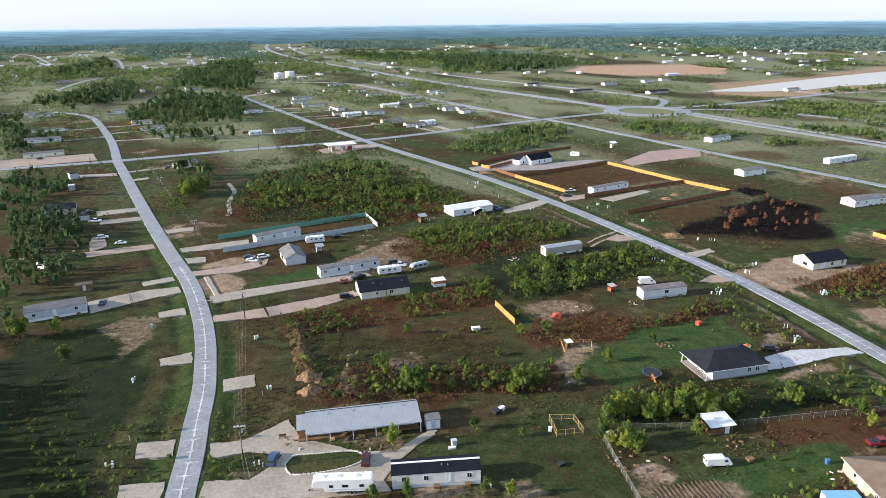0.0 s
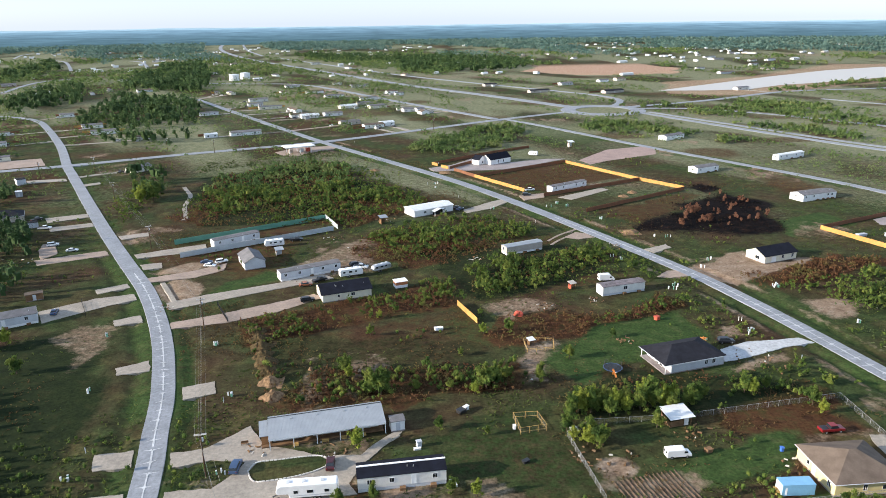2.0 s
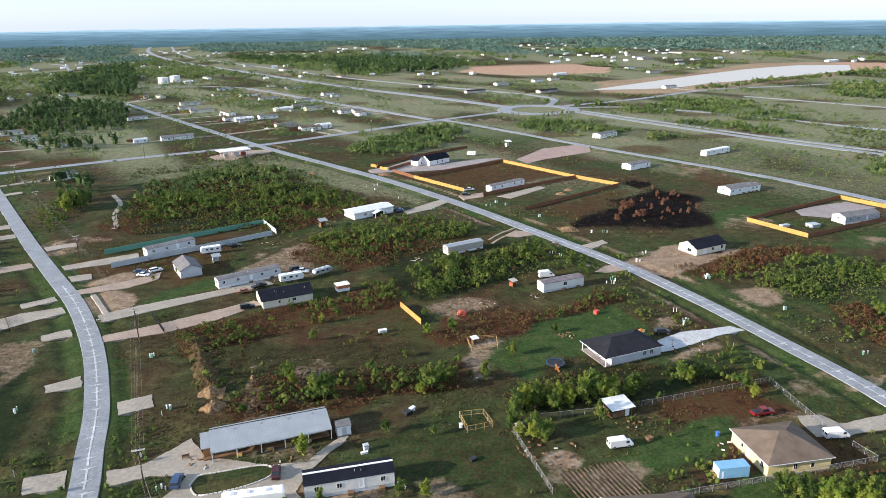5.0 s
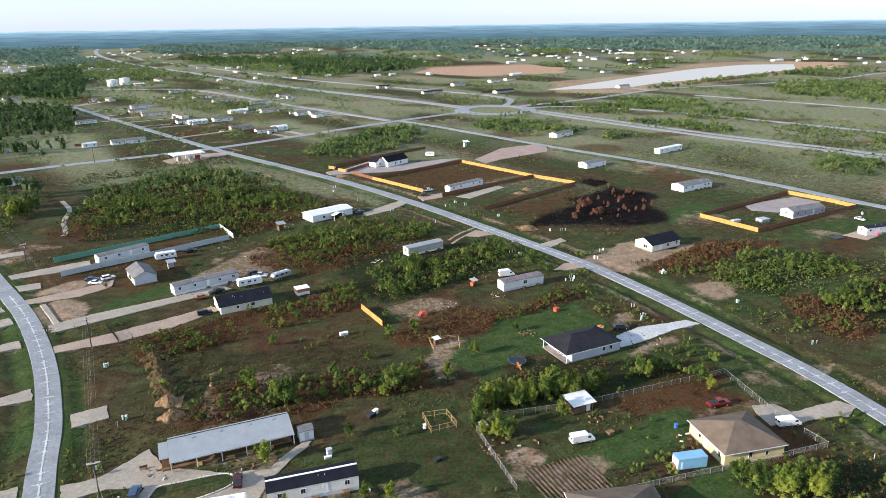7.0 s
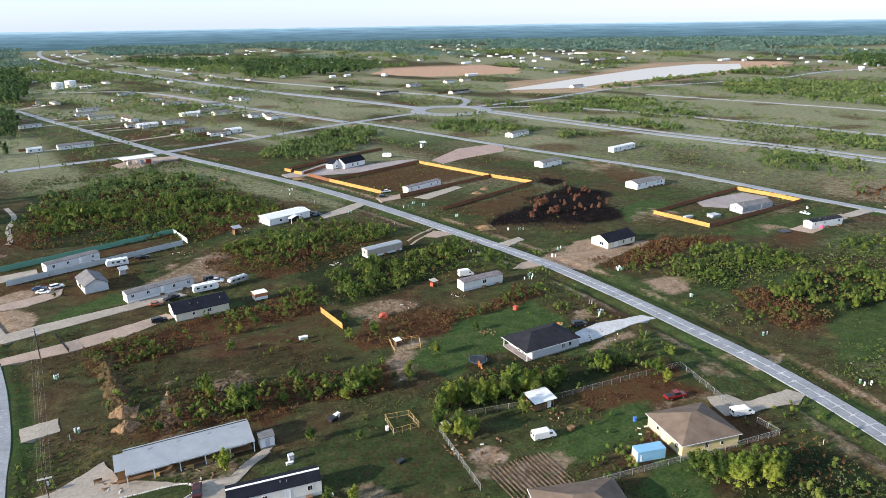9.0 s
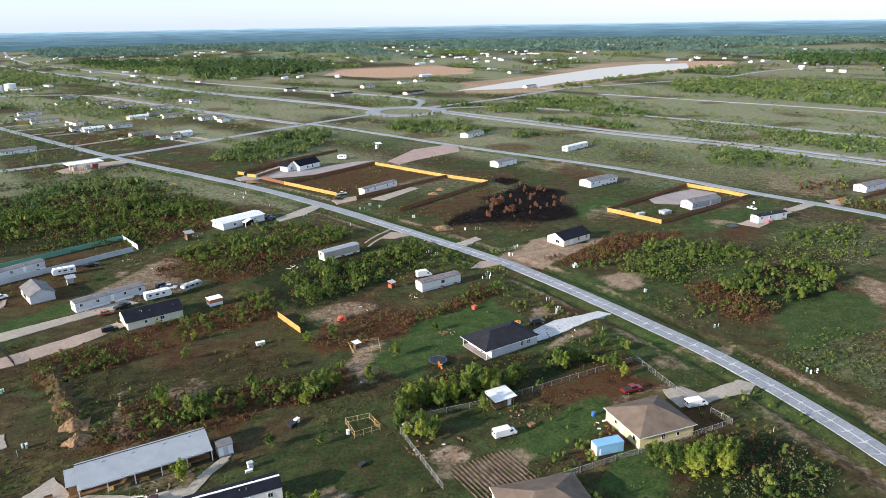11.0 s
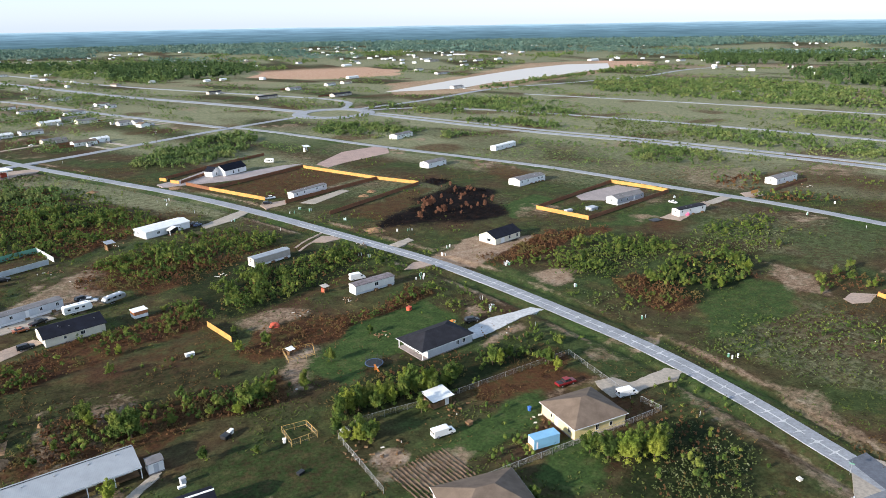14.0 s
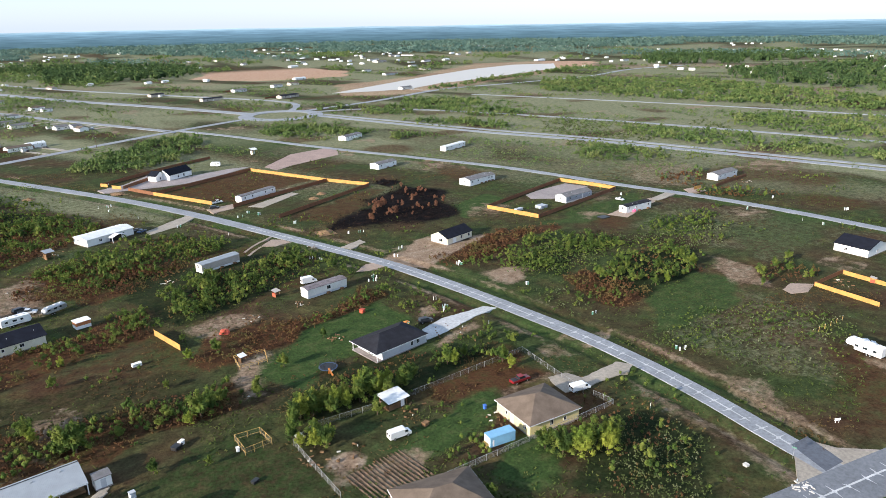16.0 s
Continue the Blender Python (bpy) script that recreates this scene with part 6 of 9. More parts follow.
def porch_home(x, y, yaw, L, D):
    """The long home under one broad sheet-metal roof, with an open porch along its front."""
    t = thing("porch_house", x, y, yaw, "long low house with grey metal roof over a front porch", "house")
    KEEP.append((x, y, yaw, L / 2 + 2.5, D / 2 + 1.0))
    boxpart("wall", (-L / 2 + 0.8, L / 2 - 1.4, -D / 2 + 3.0, D / 2 - 0.6, 0.35, 3.3), OFFWHITE, t)
    boxpart("deck", (-L / 2 - 1.6, L / 2 - 0.5, -D / 2 + 1.4, D / 2 - 0.5, -0.1, 0.35), TIMBER, t)
    boxpart("side_room", (-L / 2 - 1.6, -L / 2 + 0.6, -D / 2 + 2.4, D / 2 - 1.5, 0.35, 2.7), WOODWALL, t, "brown wood-clad end room")
    bm = bmesh.new()
    slab(bm, [(-L / 2, -D / 2, 2.75), (L / 2, -D / 2, 2.75), (L / 2, D / 2 - 1.6, 4.15), (-L / 2, D / 2 - 1.6, 4.15)], 0.1)
    slab(bm, [(-L / 2, D / 2 - 1.6, 4.15), (L / 2, D / 2 - 1.6, 4.15), (L / 2, D / 2 + 0.2, 3.45), (-L / 2, D / 2 + 0.2, 3.45)], 0.1)
    roof = part("roof", bm, METAL_ROOF, t, "ribbed grey metal roof")
    bm = bmesh.new()
    box(bm, -L / 2, L / 2, D / 2 - 1.72, D / 2 - 1.5, 4.16, 4.22)
    part("ridge_cap", bm, BLACK, roof)
    bm = bmesh.new()
    slab(bm, [(-L / 2 - 2.0, -D / 2 + 1.9, 2.75), (-L / 2 - 0.03, -D / 2 + 1.9, 2.75), (-L / 2 - 0.03, D / 2 - 1.6, 3.75), (-L / 2 - 2.0, D / 2 - 1.6, 3.75)], 0.1)
    part("side_roof", bm, METAL_ROOF, t)
    for u in (-0.3, -0.08, 0.16, 0.36):
        boxpart("roof_vent", (u * L - 0.2, u * L + 0.2, D / 2 - 2.9, D / 2 - 2.5, 3.75, 4.1), STEEL, t)
    for i in range(6):
        u = -L / 2 + 0.2 + i * (L - 0.4) / 5
        boxpart("post", (u - 0.1, u + 0.1, -D / 2 + 0.25, -D / 2 + 0.45, -0.2, 2.72), WHITE, t)
    boxpart("fascia", (-L / 2, L / 2, -D / 2 - 0.02, -D / 2 + 0.05, 2.5, 2.72), WHITE, t)
    for u, kind in ((-0.32, "window"), (-0.15, "door"), (0.05, "window"), (0.2, "door"), (0.34, "window")):
        boxpart(kind, (u * L - 0.5, u * L + 0.5, -D / 2 + 2.95, -D / 2 + 3.02, 0.4 if kind == "door" else 1.2, 2.3), GLASS if kind == "window" else TIMBER, t)
    for u in (-0.28, 0.13, 0.3):
        bm = bmesh.new()
        for k in range(3):
            box(bm, u * L - 0.6, u * L + 0.6, -D / 2 + 0.5 + 0.3 * k, -D / 2 + 0.8 + 0.3 * k, -0.1, 0.12 * (k + 1))
        part("steps", bm, LUMBER, t)
    return t


def bench(x, y, yaw, material, label):
    t = thing("bench", x, y, yaw, label, "bench")
    boxpart("seat", (-0.8, 0.8, -0.25, 0.25, 0.4, 0.47), material, t)
    boxpart("backrest", (-0.8, 0.8, 0.2, 0.26, 0.5, 0.9), material, t)
    for u in (-0.7, 0.7):
        for v in (-0.2, 0.2):
            boxpart("leg", (u - 0.04, u + 0.04, v - 0.04, v + 0.04, -0.15, 0.4), material, t)


def stone_edging(pts, label):
    """A ring of painted stones round an island of grass."""
    t = thing("stone_edging", pts[0][0], pts[0][1], 0, label, "edging")
    o = Vector((*pts[0], 0))
    bm = bmesh.new()
    box(bm, -0.34, 0.34, -0.16, 0.16, -0.1, 0.26)
    me = mesh_of("stone", bm, STONE, 0.05)
    line = smooth_line(pts + pts[:1], 0.75)
    for i, p in enumerate(line[:-1]):
        q = new("stone", me)
        q.parent = t
        d = line[i + 1] - p
        q.matrix_basis = Matrix.Translation(p - o) @ Matrix.Rotation(math.atan2(d.y, d.x), 4, "Z")


def canopy_shed(x, y, yaw, w, d):
    t = thing("canopy_shed", x, y, yaw, "open dark shed under a white metal canopy roof", "shed")
    KEEP.append((x, y, yaw, w / 2 + 1, d / 2 + 1))
    bm = bmesh.new()
    slab(bm, [(-w / 2 - 0.5, -d / 2 - 0.6, 2.35), (w / 2 + 0.5, -d / 2 - 0.6, 2.35), (w / 2 + 0.5, d / 2 + 0.5, 2.9), (-w / 2 - 0.5, d / 2 + 0.5, 2.9)], 0.08)
    part("roof", bm, WHITE_ROOF, t, "white metal roof")
    for u in (-w / 2 + 0.1, 0, w / 2 - 0.1):
        for v in (-d / 2 + 0.1, d / 2 - 0.1):
            boxpart("post", (u - 0.07, u + 0.07, v - 0.07, v + 0.07, -0.2, 2.4), TIMBER, t)
    for a in ((-w / 2, w / 2, d / 2 - 0.06, d / 2, 0, 2.4), (-w / 2, -w / 2 + 0.06, -d / 2, d / 2, 0, 1.3), (-w / 2, w * 0.12, -d / 2, -d / 2 + 0.06, 0, 1.5)):
        boxpart("wall_panel", a, TIMBER, t, "dark weathered boards")
    boxpart("door", (w * 0.14, w * 0.34, -d / 2 - 0.03, -d / 2 + 0.03, 0, 2.0), WHITE, t, "white door")


def timber_pen(pts, label, h=1.7):
    """A pen of slim yellow posts and rails with wire between."""
    t = thing("animal_pen", pts[0][0], pts[0][1], 0, label, "pen")
    o = Vector((*pts[0], 0))
    for a, b in zip(pts, pts[1:] + pts[:1]):
        a, b = Vector((*a, 0)) - o, Vector((*b, 0)) - o
        n = max(1, round((b - a).length / 2.4))
        for i in range(n):
            p = a.lerp(b, i / n)
            bm = bmesh.new()
            box(bm, p.x - 0.06, p.x + 0.06, p.y - 0.06, p.y + 0.06, -0.2, h)
            part("post", bm, LUMBER, t)
        for z in (0.5, h - 0.05):
            bm = bmesh.new()
            tube(bm, (a.x, a.y, z), (b.x, b.y, z), 0.05, n=4)
            part("rail", bm, LUMBER, t)
        bm = bmesh.new()
        m = max(1, round((b - a).length / 0.5))
        for i in range(m):
            p, q = a.lerp(b, i / m), a.lerp(b, (i + 1) / m)
            tube(bm, (p.x, p.y, 0), (q.x, q.y, h), 0.012, n=3)
            tube(bm, (q.x, q.y, 0), (p.x, p.y, h), 0.012, n=3)
        part("wire_mesh", bm, CHAIN, t)


def trampoline(x, y, r=2.0):
    t = thing("trampoline", x, y, 0, "round dark blue trampoline with a safety net", "trampoline")
    KEEP.append((x, y, 0, r + 1, r + 1))
    bm = bmesh.new()
    tube(bm, (0, 0, 0.78), (0, 0, 0.84), r, n=28)
    part("mat", bm, BLACK, t)
    bm = bmesh.new()
    for i in range(28):
        a, b = i * math.tau / 28, (i + 1) * math.tau / 28
        slab(bm, [(r * math.cos(a), r * math.sin(a), 0.9), (r * math.cos(b), r * math.sin(b), 0.9), ((r + 0.3) * math.cos(b), (r + 0.3) * math.sin(b), 0.9), ((r + 0.3) * math.cos(a), (r + 0.3) * math.sin(a), 0.9)], 0.06)
    part("pad", bm, PAINTS["blue"], t)
    for i in range(8):
        a = i * math.tau / 8
        bm = bmesh.new()
        tube(bm, (r * math.cos(a), r * math.sin(a), -0.15), (r * math.cos(a), r * math.sin(a), 2.6), 0.04, n=6)
        part("pole", bm, BLACK, t)
    bm = bmesh.new()
    for i in range(40):
        a = i * math.tau / 40
        tube(bm, (r * math.cos(a), r * math.sin(a), 0.9), (r * math.cos(a + 0.25), r * math.sin(a + 0.25), 2.5), 0.012, n=3)
        tube(bm, (r * math.cos(a), r * math.sin(a), 0.9), (r * math.cos(a - 0.25), r * math.sin(a - 0.25), 2.5), 0.012, n=3)
    part("net", bm, BLACK, t)
    s = thing("slide", x - 0.4, y - r - 0.8, 100, "orange plastic slide leaning on the trampoline", "slide")
    bm = bmesh.new()
    slab(bm, [(-1.1, -0.25, 0.1), (1.1, -0.25, 1.5), (1.1, 0.25, 1.5), (-1.1, 0.25, 0.1)], 0.06)
    part("chute", bm, ORANGE, s)
    for u in (0.6, 1.0):
        boxpart("leg", (u - 0.04, u + 0.04, -0.2, 0.2, -0.15, 1.1), ORANGE, s)


def container(x, y, yaw, L=6.4, D=2.6, h=2.6):
    t = thing("storage_container", x, y, yaw, "blue corrugated steel storage container on blocks", "container")
    KEEP.append((x, y, yaw, L / 2 + 0.6, D / 2 + 0.6))
    boxpart("body", (-L / 2, L / 2, -D / 2, D / 2, 0.2, h), BLUE_STEEL, t)
    boxpart("roof", (-L / 2 - 0.05, L / 2 + 0.05, -D / 2 - 0.05, D / 2 + 0.05, h, h + 0.1), BLUE_STEEL, t, "light blue sheet roof")
    boxpart("end_wall", (-L / 2 - 0.03, -L / 2, -D / 2 + 0.1, D / 2 - 0.1, 0.25, h - 0.1), WHITE, t, "pale end wall")
    boxpart("door", (-L / 2 + 0.6, -L / 2 + 1.0, -D / 2 - 0.03, -D / 2, 0.4, 2.0), WHITE, t)
    for u in (-L / 2 + 0.3, L / 2 - 0.3):
        for v in (-D / 2 + 0.3, D / 2 - 0.3):
            boxpart("block", (u - 0.2, u + 0.2, v - 0.2, v + 0.2, -0.2, 0.2), TIMBER, t)
    for v in (-0.4, 0.5):
        boxpart("crate", (-L / 2 - 0.75, -L / 2 - 0.1, v - 0.3, v + 0.3, -0.15, 0.9), LUMBER, t, "wooden pallet leaning on the end")


def coop(x, y, yaw, label, roof=None, s=1.0, wall=None):
    t = thing("coop", x, y, yaw, label, "coop")
    for u in (-0.8, 0.8):
        for v in (-0.7, 0.7):
            boxpart("post", ((u - 0.06) * s, (u + 0.06) * s, (v - 0.06) * s, (v + 0.06) * s, -0.2, 1.75 * s), TIMBER, t)
    bm = bmesh.new()
    slab(bm, [(-1.1 * s, -1.0 * s, 1.7 * s), (1.1 * s, -1.0 * s, 1.7 * s), (1.1 * s, 1.0 * s, 2.05 * s), (-1.1 * s, 1.0 * s, 2.05 * s)], 0.06)
    part("roof", bm, roof or WHITE_ROOF, t)
    boxpart("back_wall", (-0.8 * s, 0.8 * s, 0.66 * s, 0.72 * s, 0, 1.8 * s), wall or TIMBER, t)
    boxpart("side_wall", (-0.82 * s, -0.76 * s, -0.7 * s, 0.7 * s, 0, 1.2 * s), wall or TIMBER, t)


def lattice_gate(x, y, yaw, w, label):
    """A black steel driveway gate of upright bars."""
    t = thing("driveway_gate", x, y, yaw, label, "gate")
    for u in (-w / 2, w / 2):
        boxpart("post", (u - 0.08, u + 0.08, -0.08, 0.08, -0.2, 1.7), BLACK, t)
    for z in (0.25, 0.9, 1.45):
        boxpart("rail", (-w / 2, w / 2, -0.03, 0.03, z, z + 0.07), BLACK, t)
    for i in range(int(w / 0.25)):
        u = -w / 2 + 0.15 + i * 0.25
        boxpart("bar", (u - 0.02, u + 0.02, -0.02, 0.02, 0.1, 1.5 + 0.1 * math.sin(i)), BLACK, t)


def box_on_legs(x, y, yaw):
    t = thing("kiosk", x, y, yaw, "white and rusty orange box shed on legs", "shed")
    KEEP.append((x, y, yaw, 3, 2.6))
    boxpart("lower_wall", (-2.2, 2.2, -1.7, 1.7, 0.25, 1.3), WHITE, t)
    boxpart("upper_wall", (-2.18, 2.18, -1.68, 1.68, 1.3, 2.5), ribbed_orange, t, "rusty orange upper boards")
    boxpart("roof", (-2.4, 2.4, -1.9, 1.9, 2.5, 2.62), WHITE, t)
    for u in (-2, 2):
        for v in (-1.5, 1.5):
            boxpart("leg", (u - 0.1, u + 0.1, v - 0.1, v + 0.1, -0.2, 0.25), TIMBER, t)


ribbed_orange = ribbed("rusty_boards", (0.45, 0.16, 0.06), 0.2, axis=0)


def fuel_canopy(x, y, yaw):
    t = thing("roadside_canopy", x, y, yaw, "white flat canopy on posts over small kiosks", "canopy")
    KEEP.append((x, y, yaw, 13, 9))
    boxpart("roof", (-11, 11, -6, 6, 4.4, 5.0), WHITE, t)
    for u in (-8, 0, 8):
        for v in (-4, 4):
            boxpart("post", (u - 0.2, u + 0.2, v - 0.2, v + 0.2, -0.2, 4.4), WHITE, t)
    for u in (-6, 2, 7):
        boxpart("kiosk", (u - 1.5, u + 1.5, -1, 1, 0, 2.6), (BEIGE, PALEGREY, REDDISH)[(u > -6) + (u > 2)], t)


def tank(x, y, r=8.0, h=10.0):
    t = thing("water_tank", x, y, 0, "large white cylindrical water tank", "tank", "water tanks")
    bm = bmesh.new()
    tube(bm, (0, 0, -0.3), (0, 0, h), r, n=28)
    part("shell", bm, WHITE, t)
    bm = bmesh.new()
    tube(bm, (0, 0, h), (0, 0, h + 0.9), r, 0.8, 28)
    part("roof", bm, WHITE_ROOF, t)
    for k in range(2):
        boxpart("pipe", (r - 0.1, r + 0.3, k * 1.2 - 0.15, k * 1.2 + 0.15, -0.2, h), PALEGREY, t)


def far_home(x, y, yaw, L, D, wall, roof, label):
    h = 3.0
    rng = random.Random(int(abs(x) * 3 + abs(y) * 11))
    p = Vector((x, y, 0))
    if p.length < 1400:
        lines = [smooth_line(line, 14) for line in (ROAD_A, ROAD_B, ROAD_C, *(w[0] for w in FAR_ROADS))]
        q = min((v for line in lines for v in line), key=lambda v: (v - p).length)
        if 14 < (q - p).length < 110:
            end = p + (q - p) * (1 - 3.0 / (q - p).length)
            bend = p.lerp(end, 0.5) + Vector((rng.uniform(-3, 3), rng.uniform(-3, 3), 0))
            strip("driveway", [(x, y), (bend.x, bend.y), (end.x, end.y)], rng.uniform(3.5, 5.0), rng.choice((DRIVE, DRIVE, SANDY)), "long pale gravel driveway of a far home", "driveway", 0.09, 8)
            c = p.lerp(end, 0.32)
            vehicle(rng.choice(("sedan", "suv", "pickup")), c.x, c.y, rng.uniform(0, 180), rng.choice(("white", "silver", "black", "red")), "car parked on the drive of a far home")
        side = Vector((-math.sin(radians(yaw)), math.cos(radians(yaw)), 0))
        if rng.random() < 0.35 and p.length < 1100:
            a, b = p + side * (D + 6) - Vector((math.cos(radians(yaw)), math.sin(radians(yaw)), 0)) * (L * 0.8), p + side * (D + 6) + Vector((math.cos(radians(yaw)), math.sin(radians(yaw)), 0)) * (L * 0.8)
            board_fence([(a.x, a.y), (b.x, b.y)], rng.choice((FENCE_SHADED, FENCE_WOOD)), "cedar privacy fence behind a far home", 1.9, panel=6.0)
        if rng.random() < 0.6:
            c = p + side * (D * 0.5 + 7) * rng.choice((1, -1)) + Vector((rng.uniform(-6, 6), 0, 0))
            shed(c.x, c.y, yaw, 4.0, 3.0, 2.4, rng.choice((OFFWHITE, BEIGE, GREYBLUE)), SHINGLE_GREY, "small shed in the yard of a far home")
    ops = [("window", "f", -L * 0.28, 1.1, 1.2, 1.1), ("door", "f", 0.0, 0.15, 1.0, 2.0), ("window", "f", L * 0.28, 1.1, 1.2, 1.1)]
    gable_home("house", x, y, yaw, L, D, h, D * 0.16, wall, roof, label, "house", "x", 0.3, ops, 0.0, "far homes")


def low_thing(name, x, y, yaw, w, d, h, material, label, category, cap=None):
    """A small crate, tub, trough or tarp-covered heap with a lid or cap."""
    t = thing(name, x, y, yaw, label, category)
    boxpart("body", (-w / 2, w / 2, -d / 2, d / 2, -0.15, h * 0.8), material, t, soft=min(w, d, h) * 0.15)
    boxpart("lid", (-w / 2 - 0.03, w / 2 + 0.03, -d / 2 - 0.03, d / 2 + 0.03, h * 0.8, h), cap or material, t)


def garden(x, y, yaw, w, d, rows):
    """Tilled rows of bare soil."""
    t = thing("garden_plot", x, y, yaw, "tilled garden plot with rows of bare brown soil", "garden")
    for i in range(rows):
        u = -w / 2 + (i + 0.5) * w / rows
        bm = bmesh.new()
        n = 16
        ring = []
        for k in range(n + 1):
            v = -d / 2 + d * k / n
            s = 0.12 * noise.noise(Vector((i * 2.3, v * 0.7, 0)))
            top = 0.08 + 0.12 * noise.noise(Vector((i * 5.1, v * 1.3, 4)))
            ring.append([bm.verts.new((u - 0.32 * w / rows + s, v, -0.12)), bm.verts.new((u + s, v, top)), bm.verts.new((u + 0.32 * w / rows + s, v, -0.12))])
        for a, b in zip(ring, ring[1:]):
            for k in range(2):
                bm.faces.new((a[k], b[k], b[k + 1], a[k + 1]))
        bmesh.ops.recalc_face_normals(bm, faces=bm.faces)
        part("furrow", bm, SOIL, t)


SOIL = plain("tilled_soil", (0.13, 0.09, 0.062), 0.95, vary=0.5, scale=0.7, fine=3.0)


def street_sign(x, y):
    t = thing("street_sign", x, y, 30, "slim metal post with a green street sign", "sign")
    bm = bmesh.new()
    tube(bm, (0, 0, -0.2), (0, 0, 3.0), 0.04, n=6)
    part("post", bm, STEEL, t)
    boxpart("blade", (-0.5, 0.5, -0.015, 0.015, 2.75, 3.0), GREEN_SHEET, t, "green sign blade")
    boxpart("lower_blade", (-0.015, 0.015, -0.5, 0.5, 2.5, 2.73), GREEN_SHEET, t, "green sign blade")


def lot_sign(x, y, yaw):
    t = thing("lot_sign", x, y, yaw, "small white sign board on two short posts", "sign")
    for u in (-0.45, 0.45):
        boxpart("post", (u - 0.04, u + 0.04, -0.04, 0.04, -0.2, 0.8), WHITE, t)
    boxpart("board", (-0.8, 0.8, -0.06, -0.04, 0.55, 1.2), WHITE, t)


def stake(x, y):
    t = thing("stake", x, y, 0, "thin yellow wooden stake in the weeds", "stake", "row of stakes")
    boxpart("shaft", (-0.06, 0.06, -0.06, 0.06, -0.2, 1.5), LUMBER, t)
    boxpart("tip", (-0.07, 0.07, -0.07, 0.07, 1.5, 1.62), WHITE, t)


def dish(x, y, z):
    t = thing("satellite_dish", x, y, 200, "pale satellite dish on the roof edge", "dish", "", z)
    bm = bmesh.new()
    tube(bm, (0, 0, 0.35), (0.12, 0, 0.42), 0.1, 0.42, 14)
    part("reflector", bm, PALEGREY, t)
    bm = bmesh.new()
    tube(bm, (0, 0, -0.1), (0, 0, 0.4), 0.03)
    part("mast", bm, STEEL, t)


def porch_gable(x, y, yaw, w=5.0, d=2.5):
    """A small gabled porch before a long wall."""
    t = thing("porch", x, y, yaw, "white gabled porch with dark doorway before the barn", "porch")
    for u in (-w / 2 + 0.15, w / 2 - 0.15):
        boxpart("post", (u - 0.1, u + 0.1, -d / 2, -d / 2 + 0.2, -0.2, 2.6), WHITE, t)
    bm = bmesh.new()
    for s in (-1, 1):
        slab(bm, [(0, -d / 2 - 0.3, 3.6), (0, d / 2, 3.6), (s * (w / 2 + 0.3), d / 2, 2.5), (s * (w / 2 + 0.3), -d / 2 - 0.3, 2.5)], 0.12)
    part("roof", bm, WHITE_ROOF, t)
    boxpart("doorway", (-w / 2 + 0.5, w / 2 - 0.5, d / 2 - 0.1, d / 2 - 0.03, 0.1, 2.4), GLASS, t)
    boxpart("deck", (-w / 2, w / 2, -d / 2, d / 2, -0.2, 0.15), TIMBER, t)


# ---- layout ----
mobile_home(-2.1, 120.7, 5.2, 18.1, 5.2, OFFWHITE, SHINGLE_BLUE, "off-white mobile home under a black shingle roof", h=3.1, rise=0.9, ridge=True)
mobile_home(74.7, 218.9, 14.1, 16.5, 4.4, OFFWHITE, SHINGLE_WORN, "white mobile home with a weathered greyish roof", openings=[("window", "f", 0.5, 1.5, 1.4, 1.2)], vents=0)
mobile_home(-36.0, 246.9, 26.3, 23.4, 4.6, PALEGREY, SHINGLE_GREY, "grey mobile home with white skirting and dark roof")
mobile_home(-72.9, 289.8, 34.9, 20.4, 4.6, PALEGREY, SHINGLE_GREY, "grey mobile home behind a sheet-metal fence")
mobile_home(48.3, 266.3, 22.5, 17.1, 4.3, BEIGE, METAL_ROOF, "beige mobile home with a pale metal roof on bare lot", openings=[("window", "l", 0.3, 1.6, 0.8, 1.2)], vents=0)
mobile_home(92.0, 372.1, 30.9, 26.2, 4.4, WHITE, SHINGLE_GREY, "long white mobile home beside a tall fence")
mobile_home(186.3, 409.2, 23.4, 17.8, 7.5, WHITE, SHINGLE_GREY, "white double-wide mobile home with grey roof", rise=1.0)
mobile_home(212.7, 530.0, 31.8, 22.2, 7.5, WHITE, SHINGLE_GREY, "white double-wide mobile home beside thickets", rise=1.0)
mobile_home(259.7, 443.5, 25.9, 26.8, 4.6, WHITE, WHITE_ROOF, "plain white mobile home with white roof")
mobile_home(216.9, 338.5, 12.0, 17.0, 7.5, WHITE, SHINGLE_GREY, "white double-wide mobile home with a grey roof", rise=1.0)
mobile_home(246.0, 241.5, 6.1, 18.8, 4.6, WHITE, SHINGLE_DARK, "white mobile home with a dark roof and pink tarp beside")
mobile_home(342.1, 268.2, 10.6, 22.2, 7.0, WHITE, SHINGLE_GREY, "white double-wide mobile home behind an orange gate", rise=1.0)
mobile_home(234.8, 275.1, 10.8, 20.9, 7.5, GREYBLUE, SHINGLE_GREY, "blue-grey double-wide home inside a cedar fence", rise=1.3)
mobile_home(-127.3, 209.1, 26.8, 17.9, 7.0, PALEGREY, SHINGLE_GREY, "grey double-wide mobile home with grey roof among trees", rise=1.2)
gable_home("house", -60.2, 260.8, 23.0, 7.8, 13.0, 3.0, 1.9, PALEGREY, SHINGLE_GREY, "pale grey gabled house beside a dirt drive", "house", "y", 0.4, [("door", "l", -2.0, 0.2, 1.0, 2.0), ("window", "l", 2.5, 1.0, 1.2, 1.2)])
